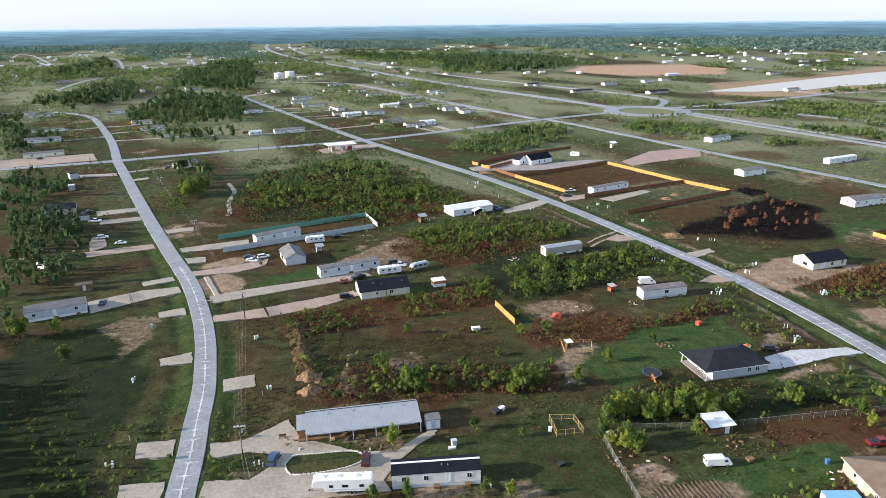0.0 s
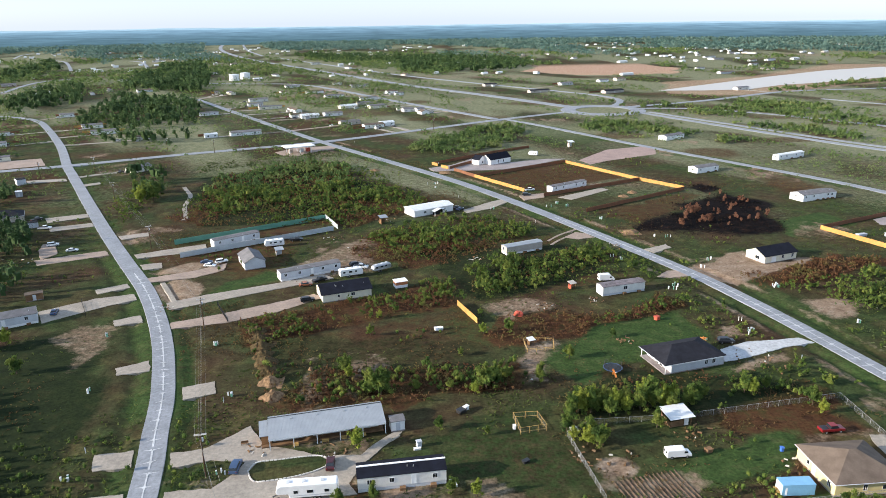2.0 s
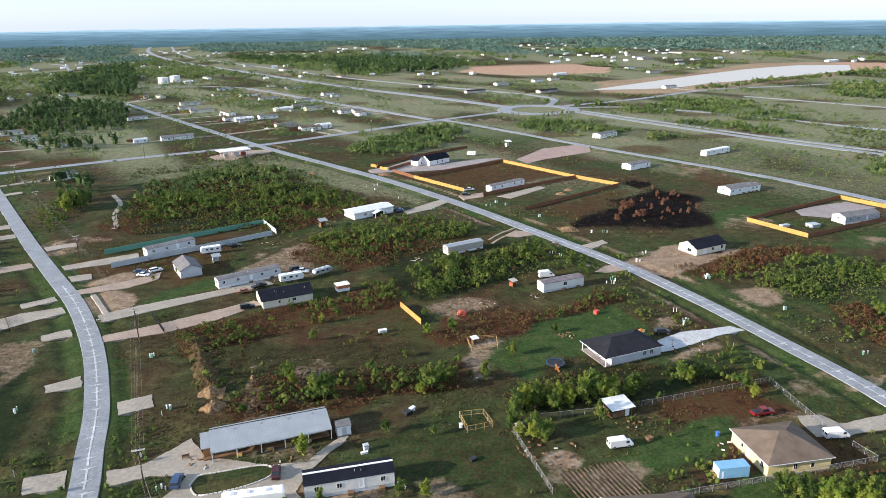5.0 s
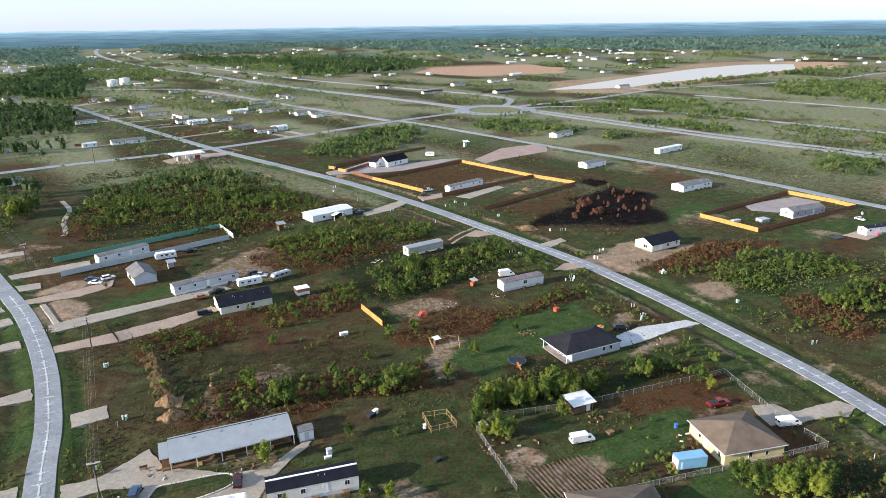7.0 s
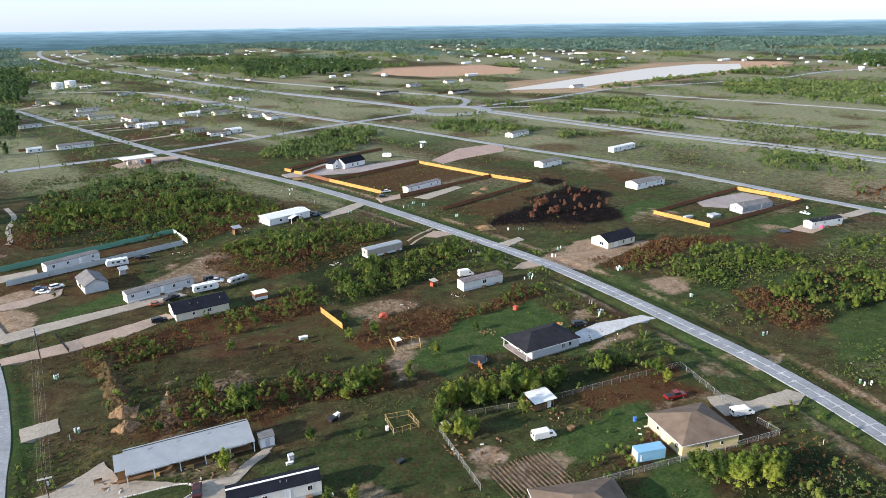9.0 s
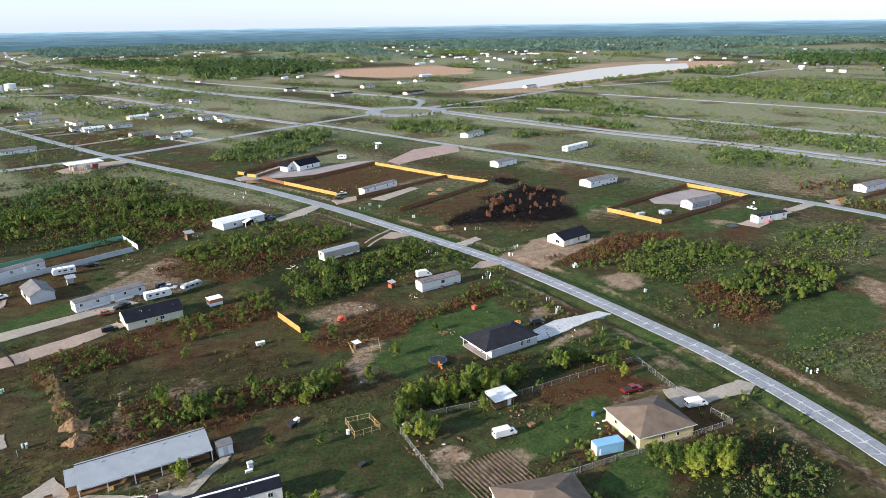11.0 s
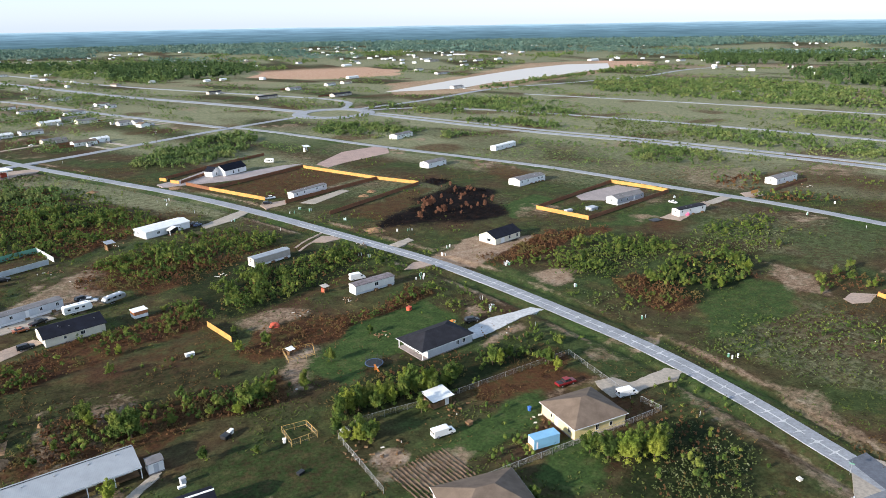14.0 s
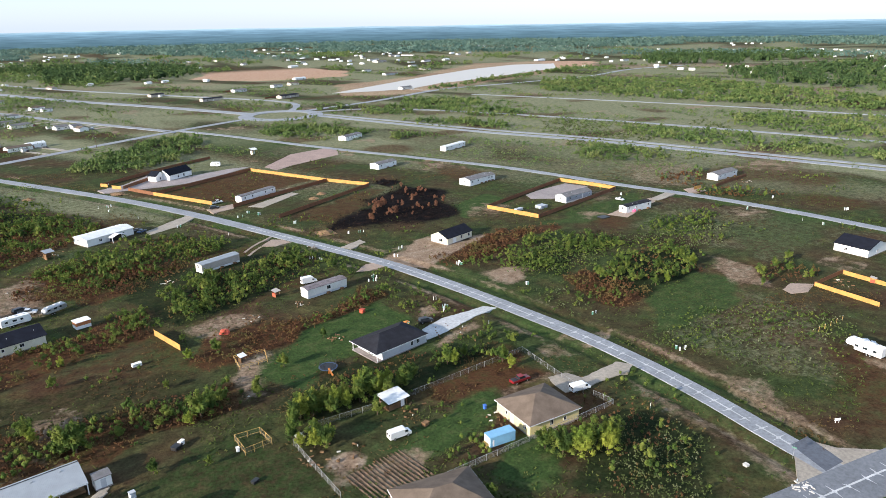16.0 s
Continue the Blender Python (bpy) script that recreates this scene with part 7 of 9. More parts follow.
gable_home("house", -21.5, 225.4, 17.6, 17.0, 10.5, 2.9, 1.9, CREAM, SHINGLE_BLUE, "stone-fronted house under a black shingle roof", "house", "x", 0.5, [("window", "f", 2.0, 1.2, 1.2, 1.0), ("window", "f", -3.0, 1.3, 0.7, 0.8), ("door", "l", 2.0, 0.15, 2.4, 2.1), ("window", "l", -2.0, 1.0, 1.2, 1.2)], vents=4)
gable_home("house", 144.1, 248.2, 18.4, 16.1, 9.5, 3.0, 2.2, CREAM, SHINGLE_BLUE, "cream house under a black shingle roof on bare soil", "house", "x", 0.5, [("window", "f", 1.0, 1.0, 1.0, 1.4), ("window", "f", 6.0, 1.0, 1.0, 1.4), ("door", "f", -3.5, 0.15, 2.2, 2.1), ("window", "l", -1.0, 1.0, 2.0, 1.2), ("door", "l", 2.5, 0.15, 1.0, 2.0)])
gable_home("house", 12.8, 331.2, 28.4, 22.3, 10.0, 3.2, 0.9, WHITE, WHITE_ROOF, "white metal barn house with a low white roof", "house", "x", 0.4, [("window", "f", -5.0, 1.2, 1.2, 1.0), ("door", "f", 2.0, 0.15, 2.0, 2.1), ("window", "f", 6.0, 1.2, 1.2, 1.0)])
gable_home("house", 275.7, 146.7, 5.9, 15.8, 13.0, 3.2, 2.4, WHITE, SHINGLE_BLUE, "white gabled house under a black shingle roof", "house", "y", 0.4, [("window", "f", 0.0, 1.0, 0.9, 1.2), ("window", "l", 2.0, 1.0, 0.9, 1.2)])
gable_home("house", 63.1, 452.5, 35.1, 18.2, 9.0, 3.4, 3.0, WHITE, SHINGLE_BLUE, "white house with steep black roof in a walled yard", "house", "x", 0.4, [("window", "f", -2.0, 0.8, 1.0, 1.6), ("window", "f", 2.5, 0.8, 1.0, 1.6), ("door", "l", 0.0, 0.15, 1.1, 2.1)])
gable_home("house", 51.4, 449.0, 42.3, 7.8, 6.0, 3.4, 2.4, WHITE, SHINGLE_BLUE, "white gabled garage wing with black roof", "garage", "y", 0.3, [("window", "f", 0.0, 0.8, 1.0, 1.6)])
hip_home("house", 75.8, 167.3, 13.7, 18.6, 11.5, 2.8, 2.6, PALEGREY, SHINGLE_DARK, "pale grey house with a charcoal hip roof and open porch", "house", 0.5, [("window", "f", 3.6, 1.0, 0.9, 1.2), ("window", "f", 6.0, 1.0, 1.0, 1.2), ("window", "l", -2.5, 0.9, 1.0, 1.3), ("window", "l", -0.8, 0.9, 1.0, 1.3)], porch=2.0)
hip_home("house", 90.2, 115.3, 1.3, 14.5, 13.0, 3.0, 3.0, YELLOW, SHINGLE_BROWN, "yellow house with a brown shingle hip roof", "house", 0.5, [("window", "f", -1.0, 1.0, 0.8, 1.3), ("window", "f", 3.0, 1.0, 0.7, 0.9), ("window", "l", -4.5, 1.0, 0.9, 1.3), ("window", "l", 2.5, 1.2, 0.7, 0.9), ("door", "l", 0.5, 0.15, 1.0, 2.0)])
hip_home("house", -194.2, 338.0, 26.8, 15.0, 11.0, 2.8, 2.4, BEIGE, SHINGLE_DARK, "tan house with a dark hip roof among trees")

# ---- vehicles ----
vehicle("van", 57.6, 124.0, 3, "white", "white panel van parked on the grass")
vehicle("van", 106.5, 119.0, -4, "white", "white panel van parked on the gravel drive")
vehicle("pickup", 95.9, 130.4, 3, "red", "red pickup with an open black bed")
vehicle("suv", -37.3, 127.1, 88, "blue", "blue suv parked on the gravel yard")
vehicle("sedan", -17.2, 126.7, 92, "maroon", "dark maroon sedan parked on the gravel yard")
vehicle("suv", 92.7, 176.6, -2, "black", "black suv parked beside the house")
vehicle("tall_van", 72.7, 229.5, 3, "white", "tall white cargo van behind the mobile home")
vehicle("suv", -33.4, 219.7, 17, "black", "black suv in front of the dark-roofed house")
vehicle("sedan", -35.9, 234.5, 13, "orange", "faded orange sedan on the gravel drive")
vehicle("pickup", -31.3, 238.5, 39, "black", "black pickup beside the mobile home")
vehicle("sedan", -76.1, 259.1, -10, "white", "white sedan on the dirt yard")
vehicle("sedan", -78.4, 263.3, 7, "blue", "dark blue sedan on the dirt yard")
vehicle("suv", -72.6, 263.3, 30, "white", "white suv beside the grey house")
vehicle("pickup", -46.7, 289.4, 6, "black", "dark pickup on the worn yard")
vehicle("suv", -19.1, 254.6, 30, "black", "dark suv among parked trailers")
vehicle("pickup", -16.9, 251.4, -12, "silver", "old pale pickup hitched beside trailers")
vehicle("sedan", 27.1, 336.5, 45, "black", "black sedan beside the white barn")
vehicle("sedan", 28.5, 333.2, 45, "blue", "dark blue sedan beside the white barn")
vehicle("suv", 66.8, 358.9, -3, "black", "black suv at the fence gate")
vehicle("pickup", 70.5, 369.6, 12, "white", "white pickup inside the fence gate")
vehicle("sedan", -115.9, 217.0, 100, "blue", "blue-grey sedan on a gravel drive")
vehicle("pickup", -167.4, 319.7, 6, "white", "white pickup on a gravel drive")
vehicle("pickup", -178.6, 335.6, 59, "black", "dark pickup beside a shed")
vehicle("sedan", -139.4, 284.2, 9, "white", "white hatchback on a dirt drive")
vehicle("suv", -151.3, 292.8, 22, "white", "white suv on a reddish dirt patch")
vehicle("sedan", -56.5, 315.7, 32, "black", "dark car inside the fenced compound")
vehicle("sedan", 193.9, 96.4, -40, "silver", "silver car beside the camper")
vehicle("sedan", 252.8, 259.4, -77, "white", "white car beside the mobile home")
vehicle("sedan", 52.2, 463.2, 17, "black", "black car beside the white house")
camper(-20.8, 117.0, -178, 12.2, "white fifth-wheel camper on the gravel yard", "fifth")
camper(187.6, 93.5, 92, 9.9, "white fifth-wheel camper on rough grass", "fifth")
camper(-20.1, 243.3, 18, 8.9, "white travel trailer behind the house", "travel")
camper(-9.0, 248.0, 35, 8.3, "silver rounded aluminium travel trailer", "silver")
camper(-55.1, 282.7, -165, 8.2, "white travel trailer on the worn yard", "travel")
camper(-155.6, 252.8, -20, 4.1, "white box trailer among trees", "travel")
camper(92.0, 473.2, 157, 6.3, "white travel trailer inside the walled yard", "travel")

# ---- fences ----
board_fence([(17.1, 211.5), (22.1, 196.5)], FENCE_WOOD, "short orange cedar privacy fence between lots")
board_fence([(43.9, 408.4), (67.3, 368.2)], FENCE_WOOD, "orange cedar privacy fence along the road")
board_fence([(43.9, 408.4), (33.1, 429.0)], FENCE_SHADED, "reddish brown privacy fence along the road")
board_fence([(25.5, 440.1), (29.9, 434.4)], FENCE_WOOD, "short orange cedar fence by the gate")
board_fence([(20.1, 449.7), (23.6, 445.8)], FENCE_WOOD, "short orange cedar fence by the drive")
# Runs turned from the sun get the shaded copy of the cedar colour.
board_fence([(20.8, 449.7), (52.8, 475.7), (72.1, 489.6), (94.9, 504.2)], FENCE_SHADED, "cedar privacy fence behind the white house, shade painted dark brown")
board_fence([(31.0, 434.4), (48.5, 453.7)], FENCE_SHADED, "cedar privacy fence beside the drive, shade painted dark brown")
board_fence([(43.9, 408.4), (108.6, 446.1)], FENCE_SHADED, "cedar privacy fence across the yard, shade painted dark brown")
board_fence([(108.2, 444.3), (138.8, 387.9)], FENCE_WOOD, "long orange cedar privacy fence behind the yard")
board_fence([(75.8, 356.2), (138.8, 387.9)], FENCE_SHADED, "cedar privacy fence between two yards, shade painted dark brown")
board_fence([(138.8, 387.9), (155.8, 363.6)], FENCE_WOOD, "orange cedar privacy fence behind the empty lot")
board_fence([(90.0, 322.8), (155.3, 362.3)], FENCE_SHADED, "cedar privacy fence beside the burnt lot, shade painted dark brown")
board_fence([(185.4, 283.1), (196.3, 254.7)], FENCE_WOOD, "orange cedar privacy fence in front of the yard")
board_fence([(196.3, 254.7), (267.1, 278.1)], FENCE_SHADED, "cedar privacy fence beside the yard, shade painted dark brown")
board_fence([(267.1, 278.1), (264.2, 290.0), (254.9, 311.9)], FENCE_WOOD, "orange cedar privacy fence behind the yard")
board_fence([(185.4, 283.1), (254.9, 311.9)], FENCE_SHADED, "cedar privacy fence along the yard, shade painted dark")
board_fence([(223.9, 132.2), (224.3, 110.0)], FENCE_WOOD, "low orange cedar fence in front of a pen", 1.5)
board_fence([(223.9, 132.2), (244.9, 134.7)], FENCE_SHADED, "cedar fence beside a pen, shade painted brown", 1.5)
board_fence([(243.7, 134.0), (244.3, 118.9)], FENCE_WOOD, "orange cedar fence behind a pen", 1.5)
board_fence([(-98.7, 289.3), (-37.5, 323.5)], GREEN_SHEET, "long green sheet-metal fence", 2.2)
board_fence([(-91.0, 271.1), (-31.9, 303.9)], GREY_SHEET, "long pale grey sheet-metal fence", 2.2)
board_fence([(-37.5, 323.5), (-30.2, 305.7)], GREY_SHEET, "pale sheet-metal fence closing the compound", 2.2)
board_fence([(302.9, 254.6), (309.1, 255.4)], FENCE_WOOD, "orange cedar gate panel beside the lane", 1.7)
board_fence([(314.3, 252.0), (355.4, 261.8)], FENCE_SHADED, "dark cedar fence beside a home", 1.7)
board_fence([(-50.9, 614.6), (-31.1, 619.8), (-13.6, 632.4)], FENCE_SHADED, "brown privacy fence beside a far home")
wire_fence([(38.0, 110.7), (35.6, 133.3)], "grey chain-link fence between weedy yards")
wire_fence([(35.6, 133.3), (42.5, 137.6), (63.4, 138.0), (81.3, 140.6), (106.7, 144.3)], "grey chain-link fence along a row of trees")
wire_fence([(106.7, 144.3), (106.2, 117.3)], "grey chain-link fence in front of the yard")
wire_fence([(108.9, 109.3), (96.6, 108.2), (75.8, 106.7), (60.7, 105.5), (52.4, 104.9)], "grey chain-link fence beside the yellow house")
wire_fence([(108.9, 109.3), (107.6, 115.1)], "short chain-link fence by the gravel drive")

# ---- poles, cables and utility boxes ----
utility_pole(-42.9, 124.8, 8, 11.0)
utility_pole(-63.0, 200.3, 20, 10.5)
utility_pole(-107.1, 284.8, 28, 10.5)
utility_pole(-155.7, 373.1, 30, 10.5)
utility_pole(-197.9, 451.8, 30, 10.5)
wires((-24.0, 80.0), (-42.9, 124.8), (10.4, 10.4, 10.2, 8.4, 7.0), (-1.1, 1.1, 0.4, 0.2, 0.1))
wires((-42.9, 124.8), (-63.0, 200.3), (10.4, 10.4, 10.2, 8.4, 7.0), (-1.1, 1.1, 0.4, 0.2, 0.1))
wires((-63.0, 200.3), (-107.1, 284.8), (10.4, 10.4, 10.2, 8.4, 7.0), (-1.1, 1.1, 0.4, 0.2, 0.1))
wires((-107.1, 284.8), (-155.7, 373.1), (10.4, 10.4, 10.2, 8.4, 7.0), (-1.1, 1.1, 0.4, 0.2, 0.1))
wires((-155.7, 373.1), (-197.9, 451.8), (10.4, 10.4, 10.2, 8.4, 7.0), (-1.1, 1.1, 0.4, 0.2, 0.1))
utility_pole(-226.3, 439.1, 25, 10.0)
utility_pole(-174.8, 525.5, 25, 10.0)
utility_pole(-137.7, 515.6, 25, 10.0)
utility_pole(-124.8, 553.2, 25, 10.0)
utility_pole(28.9, 604.7, 25, 10.0)
utility_pole(36.0, 822.8, 25, 10.0)
utility_pole(-170.7, 714.6, 25, 10.0)
utility_pole(-65.5, 663.2, 25, 10.0)
pedestals(-71.7, 125.2, 1)
pedestals(-71.9, 126.2, 2)
pedestals(-82.9, 163.2, 3)
pedestals(-91.3, 197.3, 4)
pedestals(-55.7, 188.2, 5)
pedestals(-45.9, 157.9, 6)
pedestals(-40.3, 125.6, 7)
pedestals(82.4, 255.4, 8)
pedestals(85.1, 251.9, 9)
pedestals(93.3, 219.5, 10)
pedestals(118.9, 247.5, 11)
pedestals(113.0, 239.6, 12)
pedestals(129.7, 216.8, 13)
pedestals(102.4, 181.9, 14)
pedestals(23.5, 451.4, 15)
pedestals(79.9, 340.6, 16)
pedestals(93.8, 309.7, 17)
pedestals(109.7, 280.1, 18)
pedestals(19.9, 392.9, 19)
pedestals(130.0, 218.6, 20)
pedestals(140.0, 186.4, 21)
pedestals(142.1, 153.7, 22)
pedestals(146.3, 121.9, 23)
pedestals(94.9, 222.0, 24)
pedestals(104.0, 183.2, 25)
pedestals(114.4, 278.1, 26)
pedestals(292.4, 212.5, 27)
pedestals(297.0, 176.4, 28)
pedestals(323.3, 219.8, 29)
pedestals(330.8, 185.1, 30)
pedestals(19.4, 382.5, 31)
pedestals(73.9, 334.7, 32)
pedestals(83.7, 334.6, 33)
pedestals(44.4, 333.6, 34)
pedestals(261.7, 267.5, 35)
marker(104.6, 191.2)
marker(108.7, 164.6)
marker(103.7, 191.4)
marker(108.6, 164.6)
marker(115.5, 103.5)
marker(61.8, 306.5)
marker(295.6, 185.1)
marker(-72.0, 135.7)
marker(-46.4, 155.1)
marker(30.1, 359.1)
marker(14.6, 392.3)
marker(-36.7, 546.7)

# ---- yards ----
porch_home(-19.1, 139.7, 10.8, 26.3, 8.6)
shed(-3.0, 140.2, 11.4, 3.2, 2.8, 2.5, WHITE, SHINGLE_GREY, "small white shed with a grey roof beside the porch house")
stone_edging([(-34.5, 126.1), (-33.2, 128.9), (-28.4, 129.6), (-22.9, 130.3), (-19.5, 130.2), (-17.7, 128.5), (-18.7, 126.1), (-22.6, 124.0), (-27.2, 122.8), (-31.9, 122.3), (-33.6, 123.7)], "white painted stones round a grass island")
mound(-46.4, 197.0, 2.6, 1.9, SPOIL_OLD, "heap of soil overgrown with dry brown weeds", 0)
mound(-44.4, 191.0, 2.8, 2.2, SPOIL_OLD, "heap of soil overgrown with dry brown weeds", 1)
mound(-42.8, 185.6, 2.9, 2.3, SPOIL_OLD, "heap of soil overgrown with dry brown weeds", 2)
mound(-41.2, 180.2, 2.6, 2.1, SPOIL_OLD, "heap of soil overgrown with dry brown weeds", 3)
mound(-39.6, 175.2, 3.0, 2.4, SPOIL_OLD, "heap of soil overgrown with dry brown weeds", 4)
mound(-38.4, 170.2, 2.8, 2.3, SPOIL_OLD, "heap of soil overgrown with dry brown weeds", 5)
mound(-36.6, 164.6, 2.5, 2.3, SPOIL, "heap of bare orange soil beside the field", 6)
mound(-34.6, 156.8, 2.4, 2.4, SPOIL, "heap of bare orange soil beside the field", 7)
mound(118.0, 351.7, 2.5, 1.2, SPOIL, "low heap of pale soil on the lot", 1180)
mound(125.2, 360.0, 2.5, 1.2, SPOIL, "low heap of pale soil on the lot", 1195)
mound(-17.2, 435.5, 3, 1.4, SPOIL, "low heap of pale soil on the lot", 735)
mound(27.5, 424.2, 3, 0.8, SPOIL, "low heap of pale soil on the lot", 860)
mound(100.3, 287.1, 3, 1.5, SPOIL, "low heap of pale soil on the lot", 575)
canopy_shed(62.5, 137.4, 10.6, 5.5, 4.2)
timber_pen([(25.3, 135.2), (31.5, 136.2), (30.4, 141.8), (24.6, 141.7)], "square animal pen of yellow timber and wire mesh")
timber_pen([(34.2, 175.8), (42.0, 176.3), (43.1, 182.8), (34.2, 183.0)], "small pen of thin posts and wire", 1.0)
trampoline(55.1, 163.1, 2.3)
container(76.1, 110.5, -1.5, 6.6)
coop(36.0, 180.4, 20, "small coop with a white tin roof")
coop(58.6, 223.3, 25, "small wooden playhouse with a pale roof", BEIGE, 1.2, REDDISH)
coop(37.3, 134.0, 15, "low hutch with a white roof beside the fence", WHITE_ROOF, 0.8)
coop(-9.5, 313.3, 25, "grey lean-to shed beside the barn", METAL_ROOF, 1.8)
coop(-51.0, 270.3, 20, "small grey lean-to in the yard", METAL_ROOF, 1.6, PALEGREY)
coop(244.3, 123.5, 15, "pale wooden playset inside the pen", BEIGE, 1.0, REDDISH)
coop(126.2, 504.4, 15, "small white outbuilding on open grass", WHITE_ROOF, 2.2, WHITE)
box_on_legs(-1.8, 230.2, 18)
lattice_gate(-59.9, 211.3, -65.0, 15.9, "open black steel driveway gate")
lattice_gate(-107.5, 219.3, -62.2, 13.3, "black steel driveway gate standing open")
fuel_canopy(-75.1, 508.9, 25)
tank(-275.6, 1205.3)
tank(-264.7, 1241.0)
hip_home("house", 53.9, 97.3, -5.4, 16.9, 13.0, 2.8, 2.8, BEIGE, SHINGLE_BROWN, "tan house with a brown and grey hip roof")
shed(-128.8, 230.5, 28.0, 5.4, 3.0, 2.4, TIMBER, SHINGLE_BROWN, "brown wooden shed beside the gravel drive")
shed(-174.9, 324.1, 24.1, 4.4, 3.5, 2.6, PALEGREY, SHINGLE_DARK, "small grey-blue cottage shed among trees")
shed(-213.7, 388.9, 22.8, 3.2, 3.0, 3.0, GREYBLUE, WHITE_ROOF, "pale blue shed at the wood edge")
shed(-229.2, 421.3, 38.9, 4.8, 6.0, 3.4, PALEGREY, SHINGLE_DARK, "grey house end showing past the woods")
far_home(-170.5, 453.1, 58.6, 14.7, 8.0, CREAM, SHINGLE_GREY, "pale house hidden by tall trees")
low_thing("utility_cabinet", 1.9, 132.4, 15, 1.2, 1.0, 1.4, PALEGREY, "grey metal cabinet on the grass", "cabinet")
low_thing("chest_freezer", 8.5, 118.4, 10, 1.3, 2.0, 0.5, WHITE, "white lidded chest freezer lying beside the mobile home", "freezer")
low_thing("trough", 1.5, 131.1, 10, 1.6, 0.6, 0.4, WHITE, "white trough on the grass", "trough")
low_thing("water_drum", 24.2, 137.5, 0, 0.7, 0.7, 1.0, WHITE, "white plastic drum beside the pen", "drum")
low_thing("water_drum", 80.9, 124.1, 0, 0.7, 0.7, 1.0, BLUE_PLASTIC, "blue plastic drum on the lawn", "drum")
low_thing("wood_crate", 65.0, 125.2, 20, 1.6, 1.2, 0.8, TIMBER, "rusty brown crate on the lawn", "crate")
low_thing("crate_stack", 78.7, 194.4, 30, 1.6, 1.4, 1.2, REDDISH, "rusty brown crate in the weeds", "crate")
low_thing("broken_trailer", 12.6, 145.7, 40, 2.2, 1.6, 0.8, BLACK, "dark wrecked utility trailer on the grass", "trailer")
low_thing("appliance", 13.8, 146.7, 40, 1.4, 0.9, 1.0, WHITE, "white discarded appliance on the grass", "appliance")
low_thing("scrap_frame", 24.6, 124.7, 30, 1.6, 1.0, 0.5, BLACK, "small black frame lying on the lawn", "scrap")
low_thing("small_boat", 9.8, 193.1, 10, 2.6, 1.2, 0.8, WHITE, "white upturned skiff in the field", "boat")
low_thing("bucket", 55.7, 161.9, 0, 0.5, 0.5, 0.5, WHITE, "white bucket beside the trampoline", "bucket")
low_thing("manhole_ring", 115.8, 76.6, 0, 1.0, 1.0, 0.4, STONE, "round concrete manhole ring in the weeds", "manhole")
low_thing("garden_shelter", 196.8, 271.7, 10, 4.5, 2.0, 1.0, PALEGREY, "low grey shelter inside the fenced yard", "shelter")
low_thing("carport_frame", 209.0, 269.1, 10, 5.0, 4.0, 1.5, GREYBLUE, "grey covered stack inside the fenced yard", "stack")
low_thing("plastic_sheet_stack", 222.9, 238.8, 5, 5.0, 4.0, 0.4, BLACK, "flat black sheeted stack on the grass", "stack")
debris(46.2, 207.8, 4, 22, "heap of brown boards and scrap in the weeds", 1582)
debris(63.6, 210.5, 4, 16, "pale broken boards beside the mobile home", 1665)
debris(64.4, 181.1, 3, 14, "reddish debris on the lawn", 1788)
debris(97.6, 164.9, 8, 26, "broken brick and soil heap beside the drive", 2085)
debris(36.0, 126.0, 2, 8, "white litter under the bushes", 1900)
debris(42.2, 124.5, 6, 20, "scattered white litter in the yard", 1962)
debris(64.5, 135.0, 5, 16, "scrap scattered beside the canopy shed", 2060)
debris(28.7, 258.7, 3, 14, "heap of scrap metal on the lot", 1370)
debris(-20.0, 275.8, 5, 18, "dark scrap heap on the worn yard", 1137)
debris(-39.3, 243.7, 6, 14, "junk lying beside the mobile home", 1085)
debris(33.2, 161.2, 3, 12, "stacked planks under a small tree", 1682)
debris(-34.2, 133.8, 3, 10, "odds and ends beside the porch house", 1305)
debris(-15.2, 135.6, 5, 14, "chairs and boxes stacked along the porch", 1445)
debris(81.1, 118.9, 4, 10, "garden clutter beside the yellow house", 1620)
debris(-80.0, 217.5, 4, 12, "broken concrete slabs by the ditch", 905)
debris(-170.3, 271.9, 8, 24, "yard junk among the trees", 510)
debris(-153.5, 271.3, 6, 18, "yard junk at the edge of the trees", 580)
debris(88.0, 267.7, 4, 10, "pale scrap beside the road", 995)
debris(-8.8, 319.9, 5, 16, "scrap and frames beside the lean-to", 540)
debris(-30.8, 289.9, 5, 12, "junk on the worn yard", 1080)
debris(236.0, 128.6, 5, 12, "toys and scraps inside the pen", 1995)
debris(342.5, 255.7, 6, 18, "timber and scrap behind the home", 1630)
bench(-19.1, 135.4, 5, LUMBER, "wooden bench on the porch edge")
bench(-37.2, 136.0, 15, TIMBER, "weathered bench beside the porch house")

# ---- far homes ----
far_home(-352.7, 620.6, 30, 26.0, 5.0, WHITE, SHINGLE_BROWN, "white home under a brown shingle roof, far off")
far_home(-325.1, 562.1, 25, 26.0, 7.5, WHITE, SHINGLE_GREY, "white home under a grey shingle roof, far off")
far_home(-289.2, 497.7, 28, 26.0, 5.0, CREAM, SHINGLE_GREY, "cream home under a grey shingle roof, far off")
far_home(-440.1, 738.8, 25, 26.0, 5.0, CREAM, SHINGLE_GREY, "cream home under a grey shingle roof, far off")
far_home(-418.6, 726.5, 30, 19.3, 7.5, WHITE, SHINGLE_GREY, "white home under a grey shingle roof, far off")
far_home(-347.3, 750.5, 25, 13.2, 7.5, WHITE, SHINGLE_GREY, "white home under a grey shingle roof, far off")
